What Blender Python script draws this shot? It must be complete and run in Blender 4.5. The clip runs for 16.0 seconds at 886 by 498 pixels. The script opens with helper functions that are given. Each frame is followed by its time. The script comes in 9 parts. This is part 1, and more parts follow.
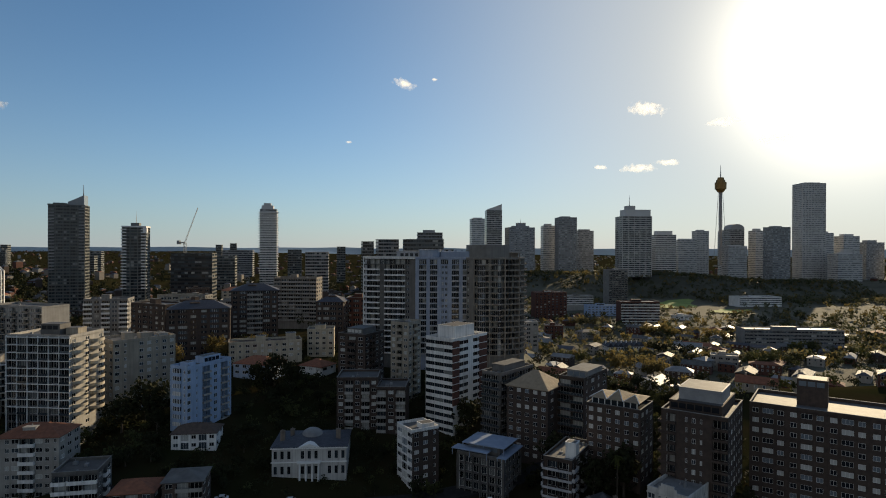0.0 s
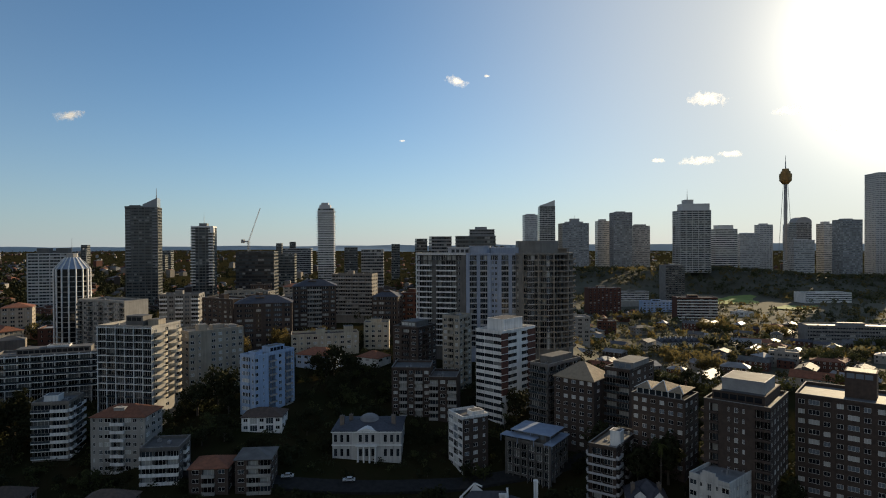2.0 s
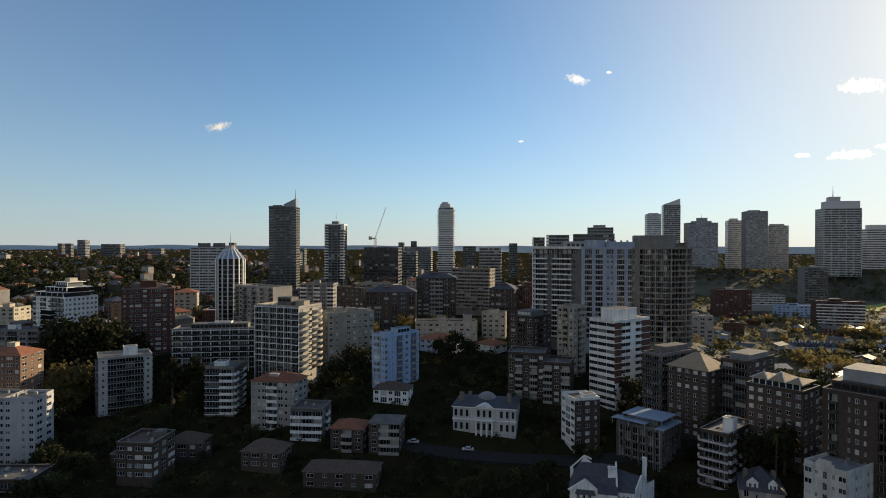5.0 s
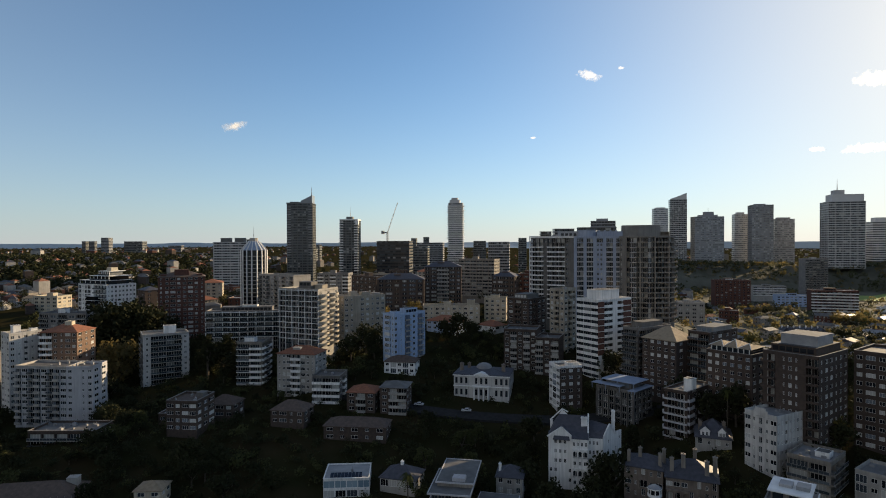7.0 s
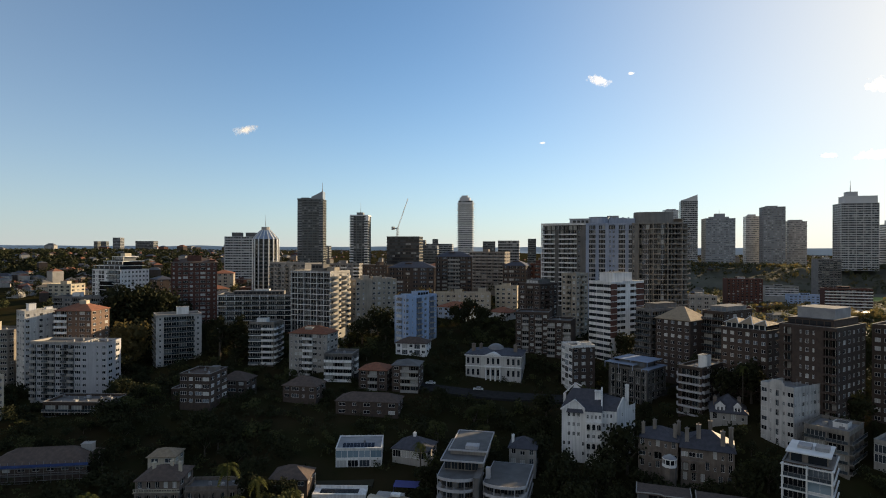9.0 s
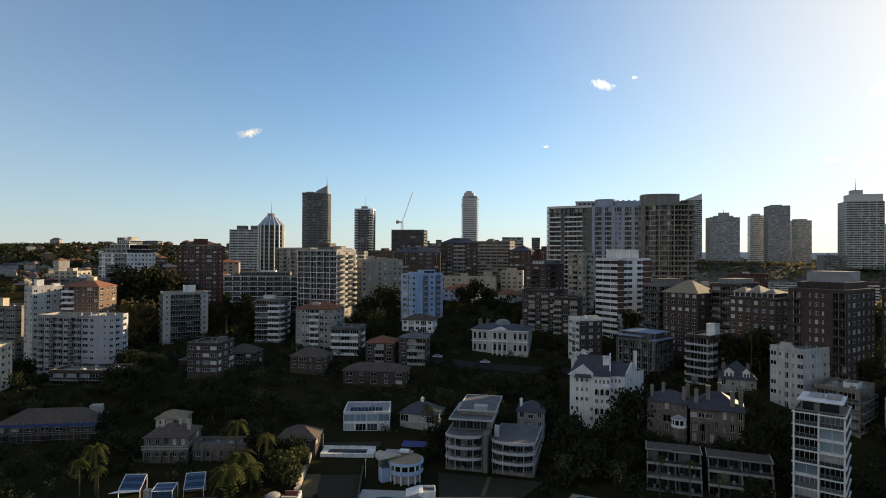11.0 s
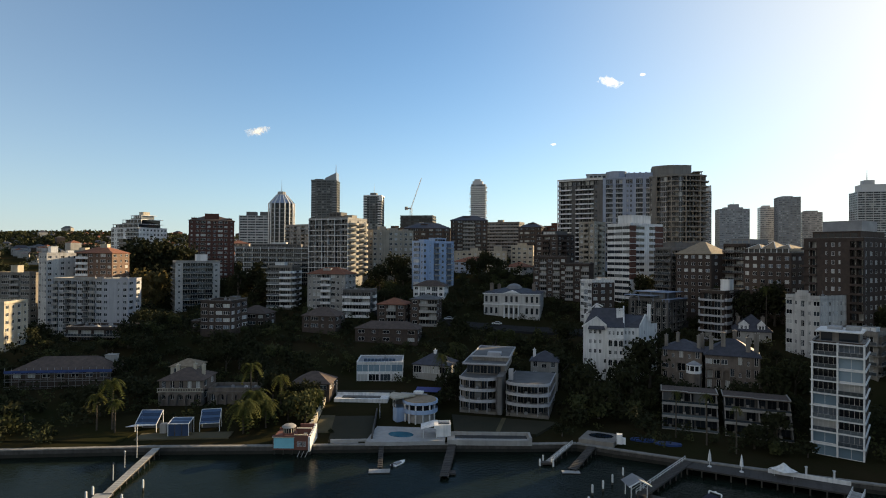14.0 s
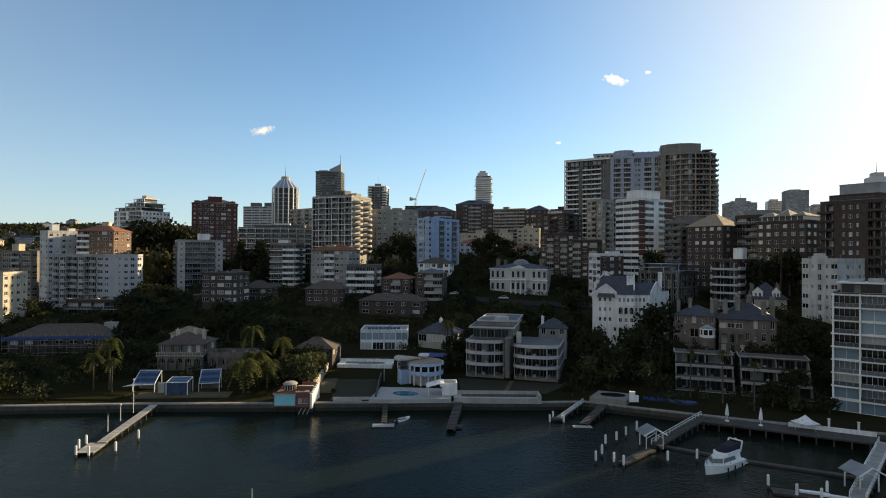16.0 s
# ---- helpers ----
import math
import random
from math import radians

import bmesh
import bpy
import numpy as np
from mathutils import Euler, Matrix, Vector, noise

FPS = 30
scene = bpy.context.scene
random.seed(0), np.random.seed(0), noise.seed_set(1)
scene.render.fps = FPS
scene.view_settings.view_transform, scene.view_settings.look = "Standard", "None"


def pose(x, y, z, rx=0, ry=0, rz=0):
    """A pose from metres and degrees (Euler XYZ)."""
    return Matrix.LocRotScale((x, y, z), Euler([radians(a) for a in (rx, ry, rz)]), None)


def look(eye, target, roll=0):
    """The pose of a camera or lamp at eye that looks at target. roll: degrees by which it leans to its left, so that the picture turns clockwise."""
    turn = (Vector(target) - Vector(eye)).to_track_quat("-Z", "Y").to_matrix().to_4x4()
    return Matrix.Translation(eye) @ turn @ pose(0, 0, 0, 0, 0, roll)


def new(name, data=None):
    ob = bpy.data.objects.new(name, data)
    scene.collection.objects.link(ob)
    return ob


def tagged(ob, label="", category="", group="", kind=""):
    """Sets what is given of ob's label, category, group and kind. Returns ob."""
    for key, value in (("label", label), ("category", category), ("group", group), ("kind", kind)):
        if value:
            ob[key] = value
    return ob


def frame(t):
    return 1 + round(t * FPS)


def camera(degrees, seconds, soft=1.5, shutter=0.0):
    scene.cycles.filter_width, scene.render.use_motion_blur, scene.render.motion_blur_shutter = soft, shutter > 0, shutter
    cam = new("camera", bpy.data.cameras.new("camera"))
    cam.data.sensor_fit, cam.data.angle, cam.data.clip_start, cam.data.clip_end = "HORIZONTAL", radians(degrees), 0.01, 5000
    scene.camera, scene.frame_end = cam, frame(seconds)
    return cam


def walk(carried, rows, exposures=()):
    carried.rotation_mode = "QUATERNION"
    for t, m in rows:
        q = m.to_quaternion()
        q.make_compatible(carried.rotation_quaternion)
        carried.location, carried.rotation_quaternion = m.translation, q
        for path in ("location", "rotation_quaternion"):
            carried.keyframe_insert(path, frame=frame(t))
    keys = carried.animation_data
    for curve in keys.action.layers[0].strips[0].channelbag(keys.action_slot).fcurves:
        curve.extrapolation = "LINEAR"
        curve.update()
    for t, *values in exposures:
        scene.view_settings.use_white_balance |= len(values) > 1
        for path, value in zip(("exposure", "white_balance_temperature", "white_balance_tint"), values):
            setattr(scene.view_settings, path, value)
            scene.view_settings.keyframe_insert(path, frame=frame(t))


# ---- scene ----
cam = camera(73.3, 16.0, soft=1.0)
PATH = [
    (0, (0.226, 1.392, 104.066), (0.352, 3.388, 104.059), 0.2),
    (0.5, (-0.02, 1.234, 103.992), (0.06, 3.232, 103.985), 0.1),
    (1, (0.222, -0.65, 104.035), (0.26, 1.35, 104.023), -0.1),
    (1.5, (1.006, -4.737, 104.009), (0.992, -2.737, 103.992), -0.3),
    (2, (1.942, -9.461, 103.744), (1.887, -7.461, 103.727), -0.3),
    (2.5, (2.891, -13.129, 102.843), (2.788, -11.132, 102.819), -0.3),
    (3, (3.027, -13.909, 101.437), (2.806, -11.922, 101.415), -0.1),
    (3.5, (2.023, -14.434, 100.27), (1.709, -12.459, 100.248), -0.0),
    (4, (1.115, -15.968, 100.022), (0.74, -14.004, 100.006), 0.1),
    (6.3, (13.712, -51.177, 98.086), (13.236, -49.234, 98.071), -0.2),
    (6.5, (15.334, -54.77, 97.824), (14.856, -52.828, 97.801), -0.3),
    (7, (17.49, -59.196, 95.063), (17.0, -57.257, 95.041), -0.2),
    (7.5, (17.307, -59.33, 91.858), (16.807, -57.394, 91.843), -0.1),
    (8, (16.73, -59.429, 88.731), (16.223, -57.495, 88.722), -0.0),
    (8.5, (16.054, -59.701, 85.581), (15.541, -57.768, 85.577), 0.1),
    (9, (15.566, -59.891, 82.469), (15.049, -57.959, 82.468), 0.2),
    (11.3, (13.546, -60.558, 66.702), (13.015, -58.63, 66.72), 0.4),
    (11.5, (13.349, -60.515, 66.127), (12.814, -58.588, 66.138), 0.4),
    (12, (12.928, -60.684, 62.957), (12.391, -58.757, 62.969), 0.5),
    (12.5, (12.455, -60.816, 59.768), (11.915, -58.89, 59.78), 0.5),
    (13, (12.221, -60.845, 56.599), (11.678, -58.92, 56.613), 0.5),
    (13.5, (11.8, -60.836, 53.437), (11.255, -58.912, 53.453), 0.5),
    (14, (11.812, -60.903, 50.499), (11.263, -58.98, 50.517), 0.4),
    (14.5, (11.559, -60.701, 47.477), (11.007, -58.779, 47.494), 0.4),
    (15, (11.265, -59.635, 44.449), (10.709, -57.715, 44.468), 0.4),
    (15.5, (10.944, -58.034, 41.388), (10.384, -56.114, 41.408), 0.4),
    (16, (10.276, -56.13, 38.46), (9.711, -54.211, 38.48), 0.3),
]
walk(cam, [(t, look(eye, target, roll)) for t, eye, target, roll in PATH],
     [(0, 0.32, 7400, 5), (3.5, 0.6, 7450, 5), (7, 0.8, 7800, 8), (12.5, 1.03, 8050, 7), (16, 1.13, 8100, 5)])

# ---- light ----
SUN_BEARING, SUN_HEIGHT = 38.0, 15.5      # degrees clockwise from +y, degrees up
world = bpy.data.worlds.new("sky")
scene.world = world
world.use_nodes = True
wn = world.node_tree.nodes
sky = wn.new("ShaderNodeTexSky")
sky.sky_type = 'NISHITA'
sky.sun_disc = False
sky.sun_elevation, sky.sun_rotation = radians(SUN_HEIGHT), radians(SUN_BEARING)
sky.altitude, sky.air_density, sky.dust_density, sky.ozone_density = 60, 0.75, 0.15, 3.3


def sky_node(kind, *values, **settings):
    """A node of the sky, its inputs set or linked in order."""
    k = wn.new(kind)
    for name in settings:
        if name == "operation":
            k.operation = settings[name]
        elif name == "data_type":
            k.data_type = settings[name]
    for slot, v in enumerate(values):
        if isinstance(v, bpy.types.NodeSocket):
            world.node_tree.links.new(v, k.inputs[slot])
        elif v is not None:
            k.inputs[slot].default_value = v
    return k


_a, _e = radians(SUN_BEARING), radians(SUN_HEIGHT)
SUN_WAY = (math.sin(_a) * math.cos(_e), math.cos(_a) * math.cos(_e), math.sin(_e))


def sky_math(op, *values):
    return sky_node("ShaderNodeMath", *values, operation=op).outputs[0]


def sky_blend(share, a, b):
    k = sky_node("ShaderNodeMix", data_type='RGBA')
    for slot, v in ((0, share), (6, a), (7, b)):
        if isinstance(v, bpy.types.NodeSocket):
            world.node_tree.links.new(v, k.inputs[slot])
        else:
            k.inputs[slot].default_value = v
    return k.outputs[2]


# thin haze that thickens to the horizon and scatters the light round the sun
way = wn.new("ShaderNodeTexCoord").outputs["Generated"]
height = sky_node("ShaderNodeSeparateXYZ", way).outputs[2]
near_sun = sky_math('MULTIPLY_ADD', sky_node("ShaderNodeVectorMath", way, SUN_WAY, operation='DOT_PRODUCT').outputs["Value"], 0.5, 0.5)
low = sky_math('MULTIPLY', sky_math('EXPONENT', sky_math('MULTIPLY', sky_math('MAXIMUM', height, 0.0), -1 / 0.125)), 0.95)
halo = sky_math('MULTIPLY', sky_math('POWER', near_sun, 14.0), 0.95)
clear_air = sky_math('MULTIPLY', sky_math('SUBTRACT', 1.0, low), sky_math('SUBTRACT', 1.0, halo))
# paler low haze added behind the viewer, out of view, as neutral fill light
facing = sky_math('POWER', sky_math('SUBTRACT', 1.0, near_sun), 2.0)
clear_air = sky_math('MULTIPLY', clear_air, sky_math('SUBTRACT', 1.0, sky_math('MULTIPLY', facing, 0.9)))
pale = sky_blend(facing, (2.4, 3.0, 3.7, 1), (3.5, 3.45, 3.6, 1))
haze = sky_blend(sky_math('POWER', near_sun, 4.0), pale, (5.6, 5.6, 5.8, 1))
blue = sky_node("ShaderNodeVectorMath", sky.outputs[0], (0.415, 0.835, 1.045), operation='MULTIPLY').outputs[0]
glare = sky_node("ShaderNodeVectorMath", (16.0, 15.2, 14.0), None, None, operation='SCALE')
world.node_tree.links.new(sky_math('POWER', near_sun, 260.0), glare.inputs["Scale"])
air = sky_node("ShaderNodeVectorMath", sky_blend(clear_air, haze, blue), glare.outputs[0], operation='ADD')
world.node_tree.links.new(air.outputs[0], wn["Background"].inputs[0])
wn["Background"].inputs[1].default_value = 0.1
sun = new("sun", bpy.data.lights.new("sun", 'SUN'))
sun.data.energy, sun.data.angle, sun.data.color = 4.0, radians(0.6), (1.0, 0.82, 0.60)
sun.matrix_world = look((math.sin(_a) * 900, math.cos(_a) * 900, math.tan(_e) * 900 + 100), (0, 0, 100))


# ---- materials ----
def surface(name, a, b, scale=0.6, rough=0.8, bump=0.1, spread=0.12, metal=0.0, streak=0.0, island=False, fine=14.0, spec=0.3):
    """Two colours blended by coarse and fine grain, with each object a little lighter or darker, and rain streaks."""
    m = bpy.data.materials.new(name)
    m.use_nodes = True
    t, n, l = m.node_tree, m.node_tree.nodes, m.node_tree.links
    p = n["Principled BSDF"]
    p.inputs["Roughness"].default_value, p.inputs["Metallic"].default_value = rough, metal
    p.inputs["Specular IOR Level"].default_value = spec
    geo = n.new("ShaderNodeNewGeometry")
    big, small = n.new("ShaderNodeTexNoise"), n.new("ShaderNodeTexNoise")
    big.inputs["Scale"].default_value, small.inputs["Scale"].default_value = scale, scale * fine
    big.inputs["Detail"].default_value = 5
    for k in (big, small):
        l.new(geo.outputs["Position"], k.inputs["Vector"])
    mix = n.new("ShaderNodeMix")
    mix.data_type = 'RGBA'
    mix.inputs[6].default_value, mix.inputs[7].default_value = (*a, 1), (*b, 1)
    add = n.new("ShaderNodeMath")
    add.operation = 'MULTIPLY_ADD'
    l.new(small.outputs[0], add.inputs[0])
    add.inputs[1].default_value = 0.5
    ramp = n.new("ShaderNodeMapRange")
    l.new(big.outputs[0], ramp.inputs[0])
    ramp.inputs[1].default_value, ramp.inputs[2].default_value = 0.3, 0.7
    ramp.inputs[3].default_value, ramp.inputs[4].default_value = -0.25, 0.75
    l.new(ramp.outputs[0], add.inputs[2])
    l.new(add.outputs[0], mix.inputs[0])
    out = mix.outputs[2]
    if streak:
        mp = n.new("ShaderNodeMapping")
        mp.inputs["Scale"].default_value = (1.3, 1.3, 0.07)
        l.new(geo.outputs["Position"], mp.inputs["Vector"])
        sn = n.new("ShaderNodeTexNoise")
        sn.inputs["Scale"].default_value, sn.inputs["Detail"].default_value = 1.0, 4
        l.new(mp.outputs[0], sn.inputs["Vector"])
        r2 = n.new("ShaderNodeMapRange")
        r2.inputs[1].default_value, r2.inputs[2].default_value = 0.42, 0.72
        r2.inputs[3].default_value, r2.inputs[4].default_value = 1.0, 1.0 - streak
        l.new(sn.outputs[0], r2.inputs[0])
        mu = n.new("ShaderNodeMix")
        mu.data_type, mu.blend_type = 'RGBA', 'MULTIPLY'
        mu.inputs[0].default_value = 1
        l.new(out, mu.inputs[6])
        l.new(r2.outputs[0], mu.inputs[7])
        out = mu.outputs[2]
    if spread:
        info = geo.outputs["Random Per Island"] if island else n.new("ShaderNodeObjectInfo").outputs["Random"]
        hs = n.new("ShaderNodeHueSaturation")
        mr = n.new("ShaderNodeMapRange")
        mr.inputs[3].default_value, mr.inputs[4].default_value = 1 - spread, 1 + spread
        l.new(info, mr.inputs[0])
        l.new(mr.outputs[0], hs.inputs["Value"])
        l.new(out, hs.inputs["Color"])
        out = hs.outputs[0]
    l.new(out, p.inputs["Base Color"])
    if bump:
        b_ = n.new("ShaderNodeBump")
        b_.inputs["Strength"].default_value, b_.inputs["Distance"].default_value = bump, 0.15
        l.new(small.outputs[0], b_.inputs["Height"])
        l.new(b_.outputs[0], p.inputs["Normal"])
    return m


def glazing(name, dark, mid, light, cut=(0.5, 0.8), rough=0.06, ior=1.36, island=False):
    """Window glass over dim rooms, some with blinds or curtains drawn."""
    m = bpy.data.materials.new(name)
    m.use_nodes = True
    n, l = m.node_tree.nodes, m.node_tree.links
    p = n["Principled BSDF"]
    info = n.new("ShaderNodeObjectInfo")
    ramp = n.new("ShaderNodeValToRGB")
    ramp.color_ramp.interpolation = 'CONSTANT'
    e = ramp.color_ramp.elements
    e[0].color, e[1].position, e[1].color = (*dark, 1), cut[0], (*mid, 1)
    third = e.new(cut[1])
    third.color = (*light, 1)
    l.new(n.new("ShaderNodeNewGeometry").outputs["Random Per Island"] if island else info.outputs["Random"], ramp.inputs[0])
    l.new(ramp.outputs[0], p.inputs["Base Color"])
    p.inputs["Roughness"].default_value, p.inputs["IOR"].default_value = rough, ior
    return m


WHITE = surface("white_render", (0.80, 0.79, 0.77), (0.66, 0.65, 0.63), 0.25, 0.75, 0.05, 0.06, streak=0.28)
CREAM = surface("cream_render", (0.52, 0.46, 0.36), (0.40, 0.35, 0.27), 0.25, 0.8, 0.05, 0.06, streak=0.25)
GREY = surface("grey_render", (0.26, 0.25, 0.24), (0.18, 0.175, 0.17), 0.25, 0.8, 0.06, 0.1, streak=0.25)
BEIGE = surface("beige_render", (0.40, 0.35, 0.28), (0.30, 0.26, 0.21), 0.25, 0.8, 0.05, 0.06, streak=0.25)
PALE = surface("pale_concrete", (0.38, 0.36, 0.33), (0.28, 0.265, 0.245), 0.25, 0.8, 0.06, 0.08, streak=0.2)
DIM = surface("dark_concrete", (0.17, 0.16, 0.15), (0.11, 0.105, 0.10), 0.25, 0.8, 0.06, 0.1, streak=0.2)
BRICK = surface("red_brick", (0.125, 0.054, 0.039), (0.08, 0.037, 0.029), 0.9, 0.9, 0.25, 0.1, streak=0.15)
ORANGE = surface("orange_brick", (0.165, 0.105, 0.075), (0.115, 0.075, 0.055), 0.9, 0.9, 0.25, 0.06, streak=0.15)
BROWN = surface("brown_brick", (0.088, 0.062, 0.05), (0.056, 0.042, 0.036), 0.9, 0.9, 0.25, 0.1, streak=0.15)
SAND = surface("sandstone", (0.22, 0.18, 0.15), (0.145, 0.118, 0.10), 0.6, 0.9, 0.3, 0.08, streak=0.3)
MAUVE = surface("pale_grey_render", (0.46, 0.45, 0.46), (0.37, 0.365, 0.375), 0.2, 0.75, 0.05, 0.05, streak=0.2)
BLUISH = surface("blue_grey_render", (0.34, 0.38, 0.46), (0.27, 0.305, 0.38), 0.2, 0.75, 0.05, 0.05, streak=0.2)
OCHRE = surface("grey_brown_concrete", (0.24, 0.225, 0.205), (0.17, 0.16, 0.145), 0.2, 0.8, 0.05, 0.05, streak=0.25)
STUCCO = surface("weathered_pale_stucco", (0.56, 0.54, 0.51), (0.43, 0.41, 0.39), 0.25, 0.8, 0.06, 0.06, streak=0.3)
TERRA = surface("terracotta_tiles", (0.27, 0.105, 0.06), (0.17, 0.07, 0.042), 0.8, 0.85, 0.4, 0.12)
SLATE = surface("slate_tiles", (0.066, 0.066, 0.08), (0.04, 0.04, 0.05), 0.8, 0.62, 0.3, 0.12, spec=0.35)
TAN_TILE = surface("weathered_tiles", (0.33, 0.25, 0.17), (0.24, 0.18, 0.12), 0.8, 0.8, 0.4, 0.1)
ROOFING = surface("roof_membrane", (0.13, 0.127, 0.123), (0.075, 0.073, 0.072), 0.3, 0.7, 0.15, 0.2, spec=0.35)
LIGHT_ROOF = surface("pale_metal_roof", (0.30, 0.30, 0.30), (0.19, 0.19, 0.20), 0.3, 0.58, 0.1, 0.25, spec=0.3)
TRIM = surface("white_trim", (0.78, 0.77, 0.75), (0.68, 0.67, 0.65), 0.5, 0.6, 0.0, 0.05)
STEEL = surface("grey_steel", (0.32, 0.33, 0.34), (0.24, 0.25, 0.26), 0.8, 0.4, 0.0, 0.1, metal=0.6)
GLASS = glazing("window_glass", (0.010, 0.011, 0.013), (0.045, 0.055, 0.065), (0.42, 0.42, 0.40), (0.55, 0.82))
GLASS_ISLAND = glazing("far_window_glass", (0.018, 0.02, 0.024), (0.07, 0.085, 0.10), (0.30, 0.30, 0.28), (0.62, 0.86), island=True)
GLASS_DARK = glazing("tinted_glass", (0.010, 0.012, 0.014), (0.022, 0.028, 0.034), (0.16, 0.165, 0.165), (0.45, 0.88))
GLASS_PALE = glazing("glass_with_blinds", (0.014, 0.016, 0.02), (0.15, 0.18, 0.21), (0.50, 0.50, 0.48), (0.45, 0.74))
SPANDREL = glazing("balcony_glass", (0.03, 0.04, 0.045), (0.05, 0.06, 0.07), (0.10, 0.12, 0.13), (0.4, 0.85), 0.15, 1.5)
PALE_BLUE = surface("pale_blue_render", (0.38, 0.49, 0.66), (0.31, 0.41, 0.57), 0.25, 0.7, 0.05, 0.05, streak=0.2)
WORN = surface("worn_concrete", (0.27, 0.24, 0.205), (0.18, 0.16, 0.14), 0.25, 0.8, 0.06, 0.08, streak=0.3)
BLIND = glazing("pale_blue_blinds", (0.14, 0.21, 0.26), (0.18, 0.26, 0.31), (0.24, 0.32, 0.37), (0.4, 0.8), 0.15)
DARK_TILE = surface("dark_brown_tiles", (0.12, 0.085, 0.068), (0.07, 0.052, 0.045), 0.8, 0.85, 0.4, 0.12)


# ---- ground ----
SHORE_X = (-4800, -300, -130, -98, -71, -47, -28, -8, 3, 12, 29, 61, 110, 300, 4800)
SHORE_Y = (-900, -20, 49.5, 62, 71, 79.5, 86, 92, 96, 94, 91, 87, 82, 40, -900)


def shore(x):
    return float(np.interp(x, SHORE_X, SHORE_Y))


def ease(v):
    v = min(max(v, 0.0), 1.0)
    return v * v * (3 - 2 * v)


def ground_height(x, y):
    """The hill over the bay, the valley and park behind it to the right, and the far suburbs."""
    s = y - shore(x)
    h = float(np.interp(s, (0, 25, 45, 70, 100, 130, 165, 200, 260, 420, 700, 1500, 4700),
                        (2.1, 2.6, 3.7, 7.5, 14.5, 20.5, 30, 36, 41, 40, 33, 30, 46)))
    west = ease((-x - 150) / 130) * ease((420 - s) / 200)
    h = h * (1 - 0.42 * west)
    valley = ease((y - 262) / 110) * ease((x - 0.09 * y - 18) / 70) * ease((2600 - y) / 1500)
    h = h * (1 - valley) + 9 * valley
    h += ease((y - 1060) / 90) * ease((x - 100) / 80) * ease((1750 - y) / 250) * (38 - 16 * ease((x - 480) / 300))
    h += 10 * ease((x - 35) / 30) * ease((s - 38) / 25) * ease((175 - s) / 75)
    h -= 10 * ease((-x - 95) / 45) * ease((s - 110) / 40) * ease((275 - s) / 70)
    q = -0.27 * (x - 12) + 0.963 * (y + 62)
    h += 36 * ease((q - 470) / 400) * ease((1600 - q) / 600) * ease((-x - 400) / 200)
    rise = ease((-x - 250) / 1500) * ease((s - 300) / 2600)
    h += 22 * rise
    if s > 300:
        h += 5 * ease((s - 300) / 300) * noise.noise((x / 260, y / 260, 3.1))
    return h


def ground_under(corners):
    return min(ground_height(x, y) for x, y in corners)


class Shell:
    """Collects quads and boxes for one mesh; material slots by number."""

    def __init__(self):
        self.v, self.f, self.m = [], [], []

    def poly(self, pts, mat=0):
        k = len(self.v)
        self.v += [tuple(p) for p in pts]
        self.f.append(tuple(range(k, k + len(pts))))
        self.m.append(mat)

    def box(self, x0, y0, z0, x1, y1, z1, mat=0, top=None):
        a = [(x0, y0, z0), (x1, y0, z0), (x1, y1, z0), (x0, y1, z0), (x0, y0, z1), (x1, y0, z1), (x1, y1, z1), (x0, y1, z1)]
        for n, f in enumerate(((0, 3, 2, 1), (4, 5, 6, 7), (0, 1, 5, 4), (1, 2, 6, 5), (2, 3, 7, 6), (3, 0, 4, 7))):
            self.poly([a[i] for i in f], top if n == 1 and top is not None else mat)

    def ring(self, cx, cy, z0, r0, z1, r1, n=12, mat=0, cap=True, stretch=1.0):
        """A round or tapered drum, closed above."""
        pts = [(math.cos(2 * math.pi * i / n), math.sin(2 * math.pi * i / n)) for i in range(n)]
        lo = [(cx + r0 * c * stretch, cy + r0 * s, z0) for c, s in pts]
        hi = [(cx + r1 * c * stretch, cy + r1 * s, z1) for c, s in pts]
        for i in range(n):
            j = (i + 1) % n
            self.poly([lo[i], lo[j], hi[j], hi[i]], mat)
        if cap and r1 > 0.01:
            self.poly(hi, mat)

    def bar(self, a, b, t, mat=0):
        """A square bar from a to b."""
        a, b = Vector(a), Vector(b)
        w = (b - a).normalized()
        u = w.cross(Vector((0, 0, 1)) if abs(w.z) < 0.9 else Vector((1, 0, 0))).normalized() * t / 2
        v = w.cross(u).normalized() * t / 2
        lo = [a - u - v, a + u - v, a + u + v, a - u + v]
        hi = [b - u - v, b + u - v, b + u + v, b - u + v]
        for i in range(4):
            j = (i + 1) % 4
            self.poly([lo[i], lo[j], hi[j], hi[i]], mat)
        self.poly(hi, mat)
        self.poly(lo[::-1], mat)

    def mesh(self, name, mats, smooth=False):
        me = bpy.data.meshes.new(name)
        me.from_pydata(self.v, [], self.f)
        for m in mats:
            me.materials.append(m)
        me.polygons.foreach_set("material_index", self.m)
        if smooth:
            me.polygons.foreach_set("use_smooth", [True] * len(self.f))
        me.update()
        return me


def part(name, shell, mats, parent, label="", at=None, smooth=False):
    """One mesh object under a thing; mats is a material or a tuple of them."""
    me = shell if isinstance(shell, bpy.types.Mesh) else shell.mesh(name, mats if isinstance(mats, (tuple, list)) else (mats,), smooth)
    ob = new(name, me)
    ob.parent = parent
    if at is not None:
        ob.matrix_basis = at
    return tagged(ob, label)


